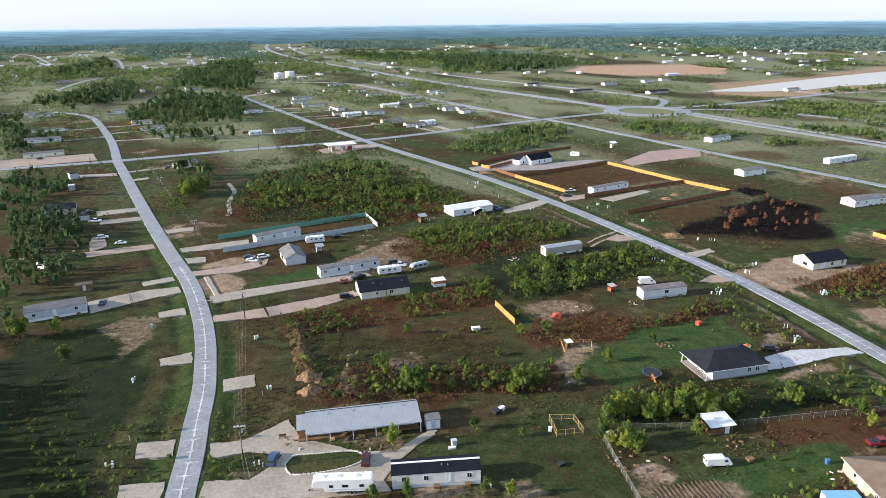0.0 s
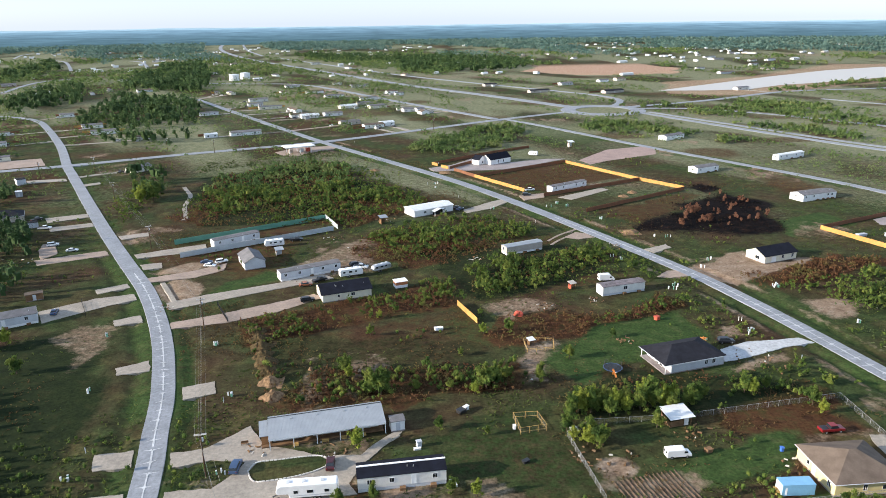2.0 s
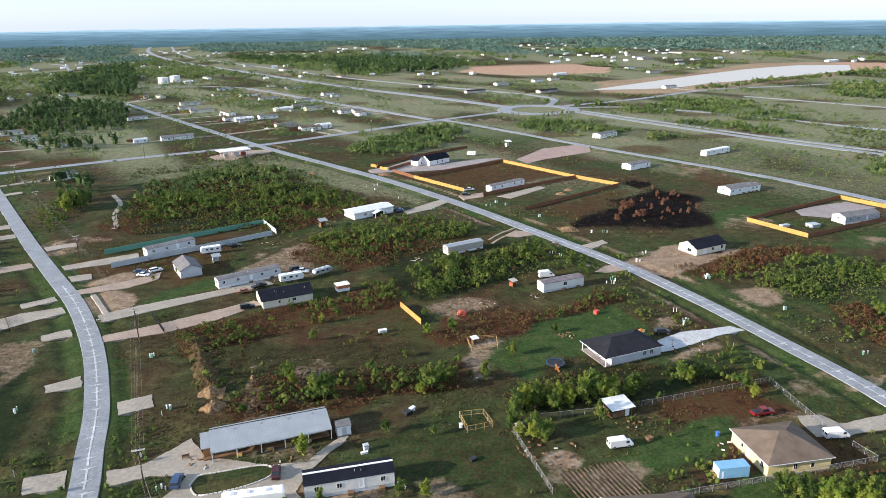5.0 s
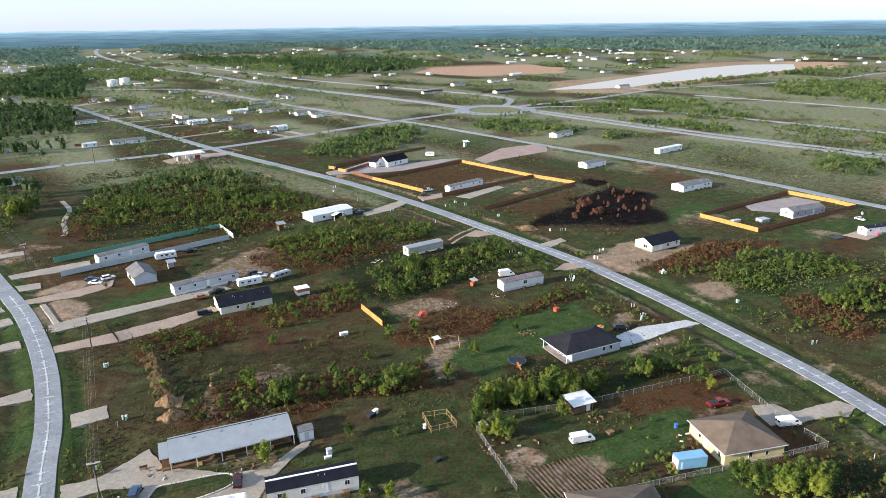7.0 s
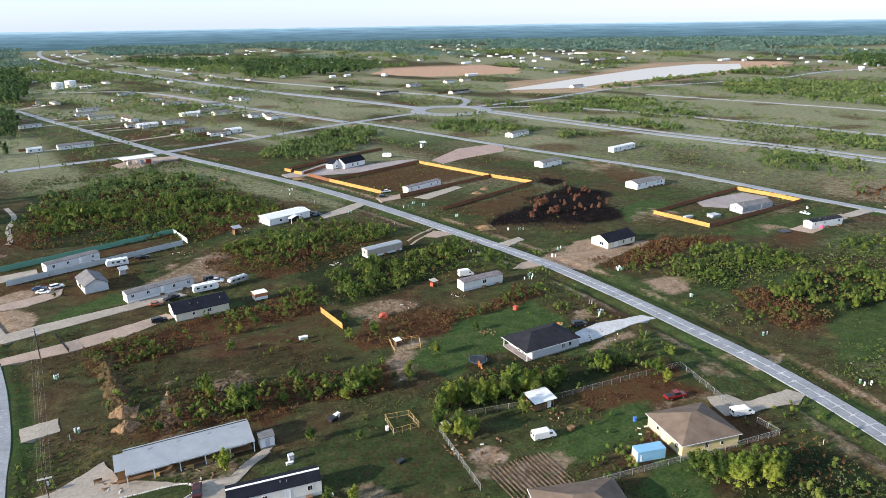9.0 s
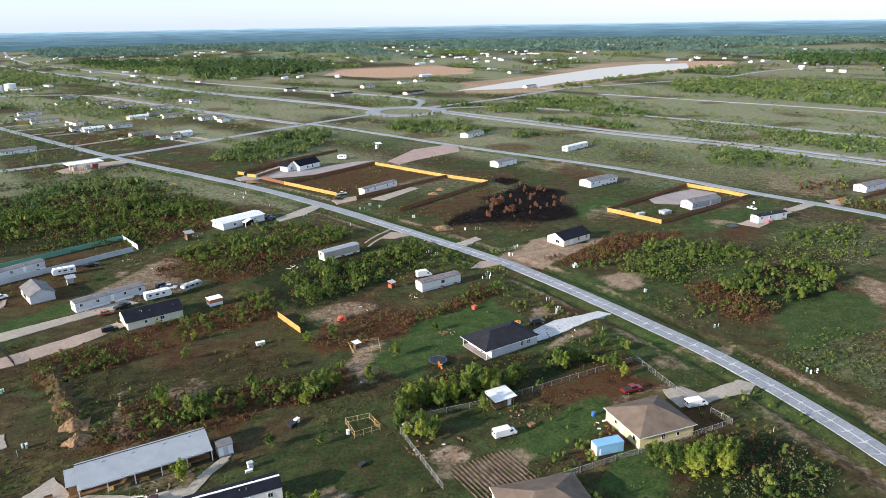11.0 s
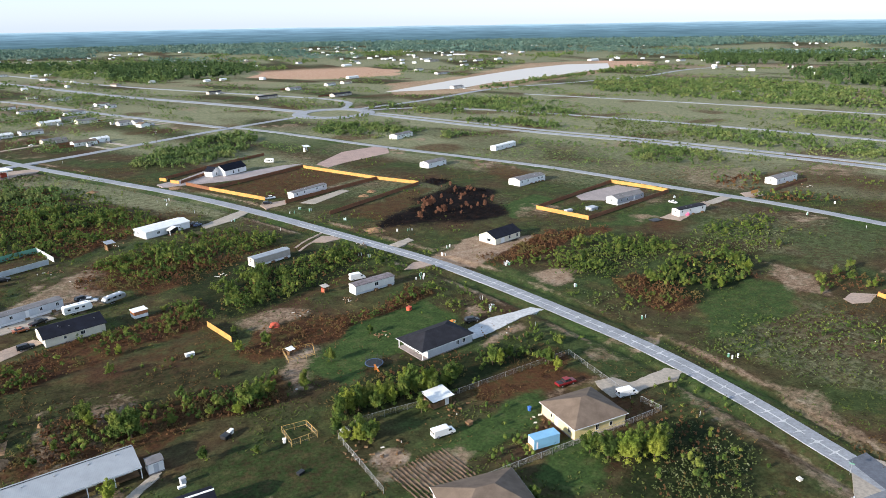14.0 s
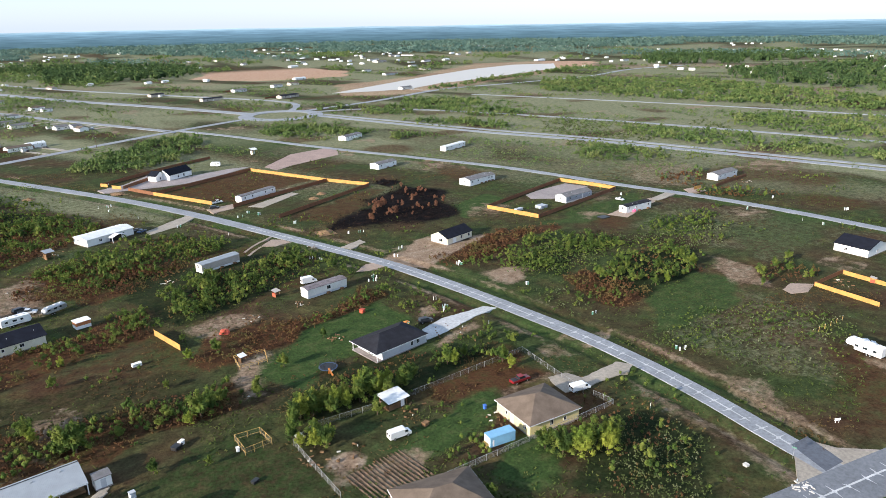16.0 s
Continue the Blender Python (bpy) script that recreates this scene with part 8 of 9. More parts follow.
far_home(-259.0, 622.9, 25, 21.8, 7.5, WHITE, SHINGLE_GREY, "white home under a grey shingle roof, far off")
far_home(-285.5, 661.9, 30, 17.4, 7.5, WHITE, SHINGLE_GREY, "white home under a grey shingle roof, far off")
far_home(-476.9, 1013.0, 28, 17.9, 7.5, CREAM, WHITE_ROOF, "cream home under a white metal roof, far off")
far_home(-510.4, 1007.4, 25, 17.9, 5.0, PALEGREY, SHINGLE_GREY, "pale grey home under a grey shingle roof, far off")
far_home(-422.3, 996.3, -62, 15.8, 5.0, OFFWHITE, SHINGLE_GREY, "off-white home under a grey shingle roof, far off")
far_home(-416.4, 1041.0, -62, 18.3, 7.5, BEIGE, SHINGLE_GREY, "tan home under a grey shingle roof, far off")
far_home(-434.5, 951.1, 25, 12.6, 8.5, PALEGREY, SHINGLE_BROWN, "pale grey home under a brown shingle roof, far off")
far_home(-361.3, 1025.2, 30, 20.6, 8.5, PALEGREY, SHINGLE_BROWN, "pale grey home under a brown shingle roof, far off")
far_home(-462.8, 1223.9, 25, 19.5, 5.0, OFFWHITE, SHINGLE_GREY, "off-white home under a grey shingle roof, far off")
far_home(-670.3, 1337.9, 22, 12.1, 5.0, WHITE, SHINGLE_BROWN, "white home under a brown shingle roof, far off")
far_home(-745.8, 1302.2, 30, 23.8, 8.5, CREAM, SHINGLE_GREY, "cream home under a grey shingle roof, far off")
far_home(-624.4, 1172.0, 28, 21.1, 8.5, BEIGE, SHINGLE_GREY, "tan home under a grey shingle roof, far off")
far_home(-555.4, 1122.4, 25, 15.1, 5.0, WHITE, SHINGLE_BROWN, "white home under a brown shingle roof, far off")
far_home(-352.8, 1368.6, 28, 18.0, 5.0, OFFWHITE, SHINGLE_GREY, "off-white home under a grey shingle roof, far off")
far_home(-236.3, 1203.0, 28, 15.5, 7.5, BEIGE, WHITE_ROOF, "tan home under a white metal roof, far off")
far_home(-220.6, 1287.2, -62, 26.0, 7.5, WHITE, SHINGLE_GREY, "white home under a grey shingle roof, far off")
far_home(-246.4, 978.4, 22, 10.2, 5.0, BEIGE, SHINGLE_GREY, "tan home under a grey shingle roof, far off")
far_home(-226.7, 964.9, -62, 20.8, 7.5, CREAM, SHINGLE_GREY, "cream home under a grey shingle roof, far off")
far_home(-199.1, 739.9, 30, 19.2, 5.0, WHITE, SHINGLE_GREY, "white home under a grey shingle roof, far off")
far_home(-132.1, 599.2, 22, 25.8, 7.5, WHITE, SHINGLE_GREY, "white home under a grey shingle roof, far off")
far_home(-171.9, 867.0, 22, 22.2, 8.5, OFFWHITE, SHINGLE_GREY, "off-white home under a grey shingle roof, far off")
far_home(-166.2, 817.5, 30, 17.5, 5.0, OFFWHITE, SHINGLE_GREY, "off-white home under a grey shingle roof, far off")
far_home(-143.7, 786.4, 28, 26.0, 5.0, CREAM, SHINGLE_GREY, "cream home under a grey shingle roof, far off")
far_home(-113.1, 757.9, -62, 25.8, 7.5, WHITE, SHINGLE_BROWN, "white home under a brown shingle roof, far off")
far_home(-100.7, 712.9, 25, 21.2, 7.5, OFFWHITE, SHINGLE_BROWN, "off-white home under a brown shingle roof, far off")
far_home(-90.6, 703.4, 25, 18.0, 8.5, OFFWHITE, WHITE_ROOF, "off-white home under a white metal roof, far off")
far_home(-114.0, 957.7, 30, 24.4, 5.0, WHITE, SHINGLE_BROWN, "white home under a brown shingle roof, far off")
far_home(-83.1, 900.1, 30, 26.0, 5.0, OFFWHITE, SHINGLE_GREY, "off-white home under a grey shingle roof, far off")
far_home(-58.7, 1040.7, 22, 26.0, 8.5, PALEGREY, SHINGLE_GREY, "pale grey home under a grey shingle roof, far off")
far_home(-38.3, 861.4, 25, 21.7, 7.5, WHITE, SHINGLE_GREY, "white home under a grey shingle roof, far off")
far_home(-39.6, 809.9, 22, 20.5, 5.0, BEIGE, SHINGLE_GREY, "tan home under a grey shingle roof, far off")
far_home(-25.0, 776.0, 25, 19.6, 8.5, CREAM, SHINGLE_GREY, "cream home under a grey shingle roof, far off")
far_home(-57.6, 779.2, 28, 19.8, 8.5, CREAM, WHITE_ROOF, "cream home under a white metal roof, far off")
far_home(-68.3, 716.8, 22, 18.2, 7.5, WHITE, SHINGLE_GREY, "white home under a grey shingle roof, far off")
far_home(-47.3, 651.0, 28, 19.3, 7.5, BEIGE, SHINGLE_GREY, "tan home under a grey shingle roof, far off")
far_home(-24.5, 626.5, 25, 18.6, 7.5, WHITE, SHINGLE_BROWN, "white home under a brown shingle roof, far off")
far_home(-12.9, 638.5, 28, 13.4, 7.5, WHITE, WHITE_ROOF, "white home under a white metal roof, far off")
far_home(-10.4, 938.0, 28, 15.7, 7.5, WHITE, SHINGLE_BROWN, "white home under a brown shingle roof, far off")
far_home(-0.7, 912.4, 28, 11.5, 5.0, WHITE, SHINGLE_GREY, "white home under a grey shingle roof, far off")
far_home(-157.6, 1052.4, 30, 22.4, 5.0, OFFWHITE, SHINGLE_GREY, "off-white home under a grey shingle roof, far off")
far_home(-155.3, 956.5, 25, 9.0, 8.5, WHITE, SHINGLE_BROWN, "white home under a brown shingle roof, far off")
far_home(-189.3, 1646.0, 25, 21.1, 7.5, OFFWHITE, SHINGLE_GREY, "off-white home under a grey shingle roof, far off")
far_home(-103.2, 1471.5, -62, 18.7, 7.5, WHITE, SHINGLE_GREY, "white home under a grey shingle roof, far off")
far_home(-95.7, 1095.8, 22, 13.9, 7.5, PALEGREY, SHINGLE_BROWN, "pale grey home under a brown shingle roof, far off")
far_home(-158.8, 588.8, 28, 10.1, 5.0, WHITE, WHITE_ROOF, "white home under a white metal roof, far off")
far_home(-214.8, 585.3, 30, 12.7, 5.0, OFFWHITE, SHINGLE_BROWN, "off-white home under a brown shingle roof, far off")
far_home(-422.2, 1824.2, 30, 26.0, 8.5, PALEGREY, SHINGLE_GREY, "pale grey home under a grey shingle roof, far off")
far_home(-377.0, 1684.2, 30, 26.0, 5.0, OFFWHITE, SHINGLE_BROWN, "off-white home under a brown shingle roof, far off")
far_home(-615.8, 1867.5, 22, 25.4, 7.5, OFFWHITE, SHINGLE_GREY, "off-white home under a grey shingle roof, far off")
far_home(-958.9, 3546.0, 28, 26.0, 5.0, CREAM, WHITE_ROOF, "cream home under a white metal roof, far off")
far_home(-806.0, 2155.1, 22, 26.0, 7.5, WHITE, SHINGLE_BROWN, "white home under a brown shingle roof, far off")
far_home(11.4, 1249.7, -60, 15.6, 9.0, BEIGE, SHINGLE_BROWN, "tan building under a brown shingle roof, far off")
far_home(131.5, 1018.9, 28, 21.0, 7.5, BEIGE, SHINGLE_DARK, "tan building under a dark shingle roof, far off")
far_home(182.7, 914.0, 22, 29.8, 7.5, BEIGE, SHINGLE_DARK, "tan building under a dark shingle roof, far off")
far_home(242.0, 1013.9, 22, 20.5, 9.0, PALEGREY, SHINGLE_GREY, "pale grey building under a grey shingle roof, far off")
far_home(308.0, 1053.2, 30, 19.1, 7.5, WHITE, SHINGLE_GREY, "white building under a grey shingle roof, far off")
far_home(340.9, 1075.6, 22, 17.2, 9.0, CREAM, SHINGLE_BROWN, "cream building under a brown shingle roof, far off")
far_home(384.0, 1174.5, 22, 23.4, 7.5, WHITE, WHITE_ROOF, "white building under a white metal roof, far off")
far_home(274.6, 892.0, 28, 32.3, 9.0, BEIGE, SHINGLE_DARK, "tan building under a dark shingle roof, far off")
far_home(449.1, 899.8, 22, 21.3, 7.5, OFFWHITE, SHINGLE_GREY, "off-white building under a grey shingle roof, far off")
far_home(7.9, 739.0, 22, 11.2, 9.0, OFFWHITE, SHINGLE_GREY, "off-white building under a grey shingle roof, far off")
far_home(20.2, 737.8, 30, 9.2, 9.0, PALEGREY, SHINGLE_GREY, "pale grey building under a grey shingle roof, far off")
far_home(24.1, 715.6, -60, 9.0, 9.0, WHITE, SHINGLE_BROWN, "white building under a brown shingle roof, far off")
far_home(555.0, 1280.0, 30, 22.4, 7.5, WHITE, SHINGLE_GREY, "white building under a grey shingle roof, far off")
far_home(555.1, 1173.1, 22, 31.9, 9.0, PALEGREY, SHINGLE_BROWN, "pale grey building under a brown shingle roof, far off")
far_home(665.7, 1244.8, -60, 23.9, 7.5, BEIGE, SHINGLE_GREY, "tan building under a grey shingle roof, far off")
far_home(699.2, 1362.8, 28, 20.8, 9.0, WHITE, SHINGLE_GREY, "white building under a grey shingle roof, far off")
far_home(487.0, 1525.6, 28, 24.0, 9.0, WHITE, WHITE_ROOF, "white building under a white metal roof, far off")
far_home(422.8, 1697.2, 30, 13.5, 9.0, PALEGREY, SHINGLE_GREY, "pale grey building under a grey shingle roof, far off")
far_home(178.0, 2043.2, 22, 17.0, 7.5, BEIGE, SHINGLE_GREY, "tan building under a grey shingle roof, far off")
far_home(107.8, 1843.9, 22, 15.3, 9.0, WHITE, SHINGLE_GREY, "white building under a grey shingle roof, far off")
far_home(335.0, 1913.5, -60, 12.3, 9.0, BEIGE, WHITE_ROOF, "tan building under a white metal roof, far off")
far_home(408.6, 1927.2, -60, 12.3, 7.5, CREAM, SHINGLE_GREY, "cream building under a grey shingle roof, far off")
far_home(551.9, 1666.8, 28, 26.1, 9.0, OFFWHITE, SHINGLE_GREY, "off-white building under a grey shingle roof, far off")
far_home(877.7, 1835.0, 30, 27.7, 7.5, BEIGE, SHINGLE_GREY, "tan building under a grey shingle roof, far off")
far_home(920.7, 1824.0, -60, 40.0, 9.0, CREAM, SHINGLE_GREY, "cream building under a grey shingle roof, far off")
far_home(877.6, 1529.8, 30, 22.9, 9.0, PALEGREY, WHITE_ROOF, "pale grey building under a white metal roof, far off")
far_home(828.5, 1412.0, 28, 21.2, 9.0, BEIGE, SHINGLE_GREY, "tan building under a grey shingle roof, far off")
far_home(810.9, 1510.5, 28, 28.5, 9.0, WHITE, SHINGLE_GREY, "white building under a grey shingle roof, far off")
far_home(741.0, 1660.8, 28, 38.1, 7.5, OFFWHITE, SHINGLE_GREY, "off-white building under a grey shingle roof, far off")
far_home(718.2, 1565.9, 22, 29.9, 9.0, BEIGE, SHINGLE_GREY, "tan building under a grey shingle roof, far off")
far_home(1071.5, 1832.2, 30, 20.1, 7.5, PALEGREY, WHITE_ROOF, "pale grey building under a white metal roof, far off")
far_home(784.7, 2046.1, 30, 15.7, 9.0, OFFWHITE, SHINGLE_GREY, "off-white building under a grey shingle roof, far off")
far_home(754.4, 1756.8, 22, 13.4, 7.5, CREAM, SHINGLE_GREY, "cream building under a grey shingle roof, far off")
far_home(1049.4, 1757.2, 28, 12.9, 9.0, WHITE, SHINGLE_GREY, "white building under a grey shingle roof, far off")
far_home(1122.8, 1818.6, 22, 19.8, 9.0, BEIGE, WHITE_ROOF, "tan building under a white metal roof, far off")
far_home(764.6, 1497.8, 28, 22.6, 7.5, WHITE, SHINGLE_BROWN, "white building under a brown shingle roof, far off")
far_home(1021.5, 642.9, 15, 20, 8, WHITE, SHINGLE_GREY, "white building under a grey shingle roof, far off")
far_home(1157.7, 1203.1, 15, 24, 8, WHITE, SHINGLE_GREY, "white building under a grey shingle roof, far off")
far_home(1816.2, 1035.2, 15, 20, 8, WHITE, SHINGLE_GREY, "white building under a grey shingle roof, far off")
far_home(697.2, 627.7, 15, 14, 8, PALEGREY, SHINGLE_GREY, "pale grey building under a grey shingle roof, far off")
far_home(1023.6, 1341.8, 15, 30, 10, WHITE, WHITE_ROOF, "white building under a white metal roof, far off")
mobile_home(212.6, 337.1, 18, 20.0, 8.5, WHITE, SHINGLE_GREY, "white double-wide home with a round pool beside", rise=1.2)
garden(49.5, 112.2, 12, 15.0, 12.0, 15)
street_sign(126.5, 73.2)
lot_sign(147.7, 76.6, -20)
stake(186.9, 108.5)
stake(190.2, 108.7)
stake(193.6, 109.0)
stake(197.0, 109.3)
stake(200.5, 109.6)
stake(204.0, 109.9)
mound(36.1, 202.1, 1.6, 1.2, REDDISH, "red tarpaulin stretched over a low heap", 5, "tarp_heap")
mound(242.6, 239.6, 1.7, 1.4, CLOTH_PINK, "bright pink tarpaulin over a heap beside the home", 6, "tarp_heap")
debris(119.4, 66.2, 2.2, 26, "heap of pale broken concrete at the corner", 77, (STONE, STONE, PALEGREY))
debris(87.8, 179.4, 1.0, 14, "orange and green plastic toys beside the house", 78, (ORANGE, ORANGE, GREEN_SHEET))
mound(-26.6, 170.3, 0.6, 0.9, SPOIL, "pale sawn tree stump in the field", 8, "stump")
porch_gable(17.6, 324.9, 30.6, 6.7)


# ---- plants ----
def quick_mesh(name, verts, per, material):
    """A mesh of many loose faces with `per` corners each."""
    n = len(verts)
    me = bpy.data.meshes.new(name)
    me.vertices.add(n)
    me.vertices.foreach_set("co", verts.astype(np.float32).ravel())
    me.loops.add(n)
    me.loops.foreach_set("vertex_index", np.arange(n, dtype=np.int32))
    me.polygons.add(n // per)
    me.polygons.foreach_set("loop_start", np.arange(0, n, per, dtype=np.int32))
    me.update(calc_edges=True)
    me.materials.append(material)
    return me


def leaf_cloud(rng, centres, radii, leaves, size, up=0.35, scatter=0.55):
    """Leaves on the shells of many ellipsoids, facing outwards and upwards at random angles."""
    n = len(centres)
    d = rng.normal(size=(n, leaves, 3))
    d /= np.linalg.norm(d, axis=2, keepdims=True)
    d[:, :, 2] = np.where(d[:, :, 2] < -0.35, -d[:, :, 2], d[:, :, 2])
    r = 0.5 + 0.68 * rng.random((n, leaves, 1)) ** 0.8
    p = centres[:, None] + d * r * radii[:, None]
    nrm = d + rng.normal(size=d.shape) * scatter
    nrm[:, :, 2] += up
    nrm /= np.linalg.norm(nrm, axis=2, keepdims=True)
    a = np.cross(nrm, rng.normal(size=d.shape))
    a /= np.linalg.norm(a, axis=2, keepdims=True) + 1e-9
    b = np.cross(nrm, a)
    s = np.broadcast_to(np.asarray(size, float), (n,))[:, None, None] * (0.6 + 0.8 * rng.random((n, leaves, 1)))
    k = 0.45 + 0.4 * rng.random((n, leaves, 1))
    v = np.stack([p - a * s, p - b * s * k, p + a * s, p + b * s * k], 2)
    return v.reshape(-1, 3)


def ball_quads(cuts):
    """A cube blown up to a ball, as loose quads."""
    out, g = [], np.linspace(-1, 1, cuts + 1)
    for ax in range(3):
        for s in (-1, 1):
            for i in range(cuts):
                for j in range(cuts):
                    q = []
                    for u, v in ((i, j), (i + 1, j), (i + 1, j + 1), (i, j + 1)):
                        p = np.zeros(3)
                        p[ax], p[(ax + 1) % 3], p[(ax + 2) % 3] = s, g[u], g[v]
                        q.append(p / np.linalg.norm(p))
                    out.append(q if s > 0 else q[::-1])
    return np.array(out).reshape(-1, 3)


def leaf_cores(rng, centres, radii, cuts, size=0.8):
    """The dense inner foliage of each clump, lumpy and closed."""
    ball = ball_quads(cuts)
    turn = rng.random(len(centres)) * math.tau
    c, s = np.cos(turn)[:, None], np.sin(turn)[:, None]
    b = np.broadcast_to(ball, (len(centres), *ball.shape))
    b = np.stack([b[..., 0] * c - b[..., 1] * s, b[..., 0] * s + b[..., 1] * c, b[..., 2]], -1)
    lump = 1 + 0.22 * np.sin(b @ np.array([3.1, 4.3, 5.2]) * 1.6 + turn[:, None] * 5)[..., None]
    return (centres[:, None] + b * lump * radii[:, None] * size).reshape(-1, 3)


def clear_of(x, y, roads=5.0):
    """Which places lie off the roads, drives, buildings and parked cars."""
    ok = np.ones(len(x), bool)
    for line in (ROAD_A, ROAD_B, ROAD_C, ROAD_D, SIDE_ROAD):
        ok &= off_line(line, x, y) > roads + (4 if line is SIDE_ROAD else 0)
    for line, wide in FAR_ROADS:
        ok &= off_line(line, x, y) > wide / 2 + 1.5
    ok &= np.hypot(x - CIRCLE[0], y - CIRCLE[1]) > 46
    for poly, *_ in DRIVES:
        ok &= inside(poly, x, y, 0.5) < 0.3
    for cx, cy, yaw, hx, hy in KEEP:
        c, s = math.cos(radians(yaw)), math.sin(radians(yaw))
        u, v = (x - cx) * c + (y - cy) * s, -(x - cx) * s + (y - cy) * c
        ok &= (abs(u) > hx) | (abs(v) > hy)
    return ok


def in_view(x, y):
    a = np.degrees(np.arctan2(x, y))
    # Nearer than 260 m this reaches left to the unseen shading trees.
    return (a > -36 - 14 * (np.hypot(x, y) < 260)) & (a < 66) & (y > 20)


def sow(zones, spacing, seed, density=1.0):
    """Uneven places inside the given outlines."""
    rng = np.random.default_rng(seed)
    out = []
    for poly, strength, feather in zones:
        px, py = [p[0] for p in poly], [p[1] for p in poly]
        n = int((max(px) - min(px)) * (max(py) - min(py)) / spacing ** 2 * density)
        x, y = rng.uniform(min(px), max(px), n), rng.uniform(min(py), max(py), n)
        w = strength * inside(poly, x, y, feather) * np.clip(lattice(x, y, 12, seed) * 3.0 - 0.35, 0.12, 1)
        m = (w > rng.random(n)) & in_view(x, y) & (rng.random(n) < (430 / np.hypot(x, y)) ** 1.3)
        out.append(np.c_[x[m], y[m]])
    p = np.concatenate(out)
    return p[clear_of(p[:, 0], p[:, 1])]


def stuff(name, verts, material, label, category="plants"):
    return tagged(new(name, quick_mesh(name, verts, 4, material)), label, category, "", "stuff")


STRETCHES = ((0, 150), (150, 200), (200, 270), (270, 370), (370, 520), (520, 800), (800, 1300), (1300, 2200), (2200, 9000))


def foliage(rng, c, r, cover=1.0, fine=1.0, most=46, core=0.6):
    """Clumps of leaves: small leaves on the near stretches of the plan, larger sprays further off."""
    far, out = np.hypot(c[:, 0], c[:, 1]), []
    for d0, d1 in STRETCHES:
        m = (far >= d0) & (far < d1)
        if not m.any():
            continue
        leaf = fine * max(0.115, 0.00085 * min((d0 + d1) / 2, 3000))
        wide = r[m].mean(0)
        n = int(np.clip(cover * 2.6 * wide[0] * wide[2] / leaf ** 2, 5, most))
        out.append(leaf_cloud(rng, c[m], r[m], n, leaf))
        if core:
            out.append(leaf_cores(rng, c[m], r[m], 2 if d0 < 200 and most > 20 else 1, core))
    return np.concatenate(out)


def bushes(name, zones, spacing, heights, material, seed, label, blobs=4, cover=1.0, fine=1.0, most=46, pines=False, far_material=None):
    rng = np.random.default_rng(seed)
    p = sow(zones, spacing, seed)
    n = len(p)
    h = rng.uniform(*heights, n) * (0.55 + 0.8 * lattice(p[:, 0], p[:, 1], 13, seed + 1))
    cs, rs = [], []
    for k in range(blobs):
        f = (k + 0.5) / blobs
        wide = h * rng.uniform(0.6, 1.3, n) * ((0.29 - 0.17 * f) if pines else (0.29 - 0.13 * f))
        wide = wide * np.clip((np.hypot(p[:, 0], p[:, 1]) / 430) ** 0.55, 1, 1.9)
        off = rng.normal(size=(n, 2)) * h[:, None] * (0.08 if pines else 0.3 - 0.12 * f)
        mid = h * ((0.28 + 0.6 * f) if pines else (0.22 + 0.55 * f) * rng.uniform(0.85, 1.15, n))
        cs.append(np.c_[p + off, mid])
        rs.append(np.c_[wide, wide, wide * (1.45 if pines else 1.2)])
    c, r = np.concatenate(cs), np.concatenate(rs)
    near = np.hypot(c[:, 0], c[:, 1]) < 400
    for m, mat, note in ((near, material, ""), (~near, far_material or material, " further off")):
        if m is near and m.any():
            stuff(name, foliage(rng, c[m], r[m], cover, fine, most), mat, label + note)
        elif m.any():
            stuff(name, foliage(rng, c[m][::2], r[m][::2] * 1.22, cover, max(fine, 1.4), most), mat, label + note)


def tufts(name, p, height, material, seed, label, blades=4):
    """Upright tufts of weeds: a few leaning blades each."""
    rng = np.random.default_rng(seed)
    n = len(p)
    h = height * (0.5 + rng.random((n, blades, 1)))
    a = rng.random((n, blades, 1)) * math.tau
    lean = rng.normal(size=(n, blades, 2)) * 0.8
    base = np.concatenate([p[:, None] + rng.normal(size=(n, blades, 2)) * height * 0.5, np.full((n, blades, 1), -0.15)], 2)
    side = np.concatenate([np.cos(a), np.sin(a), 0 * a], 2) * h * 0.32
    tip = base + np.concatenate([lean * h, h * 0.9], 2)
    v = np.stack([base - side, base + side, tip + side * 1.1, tip - side * 1.1], 2)
    return stuff(name, v.reshape(-1, 3), material, label)


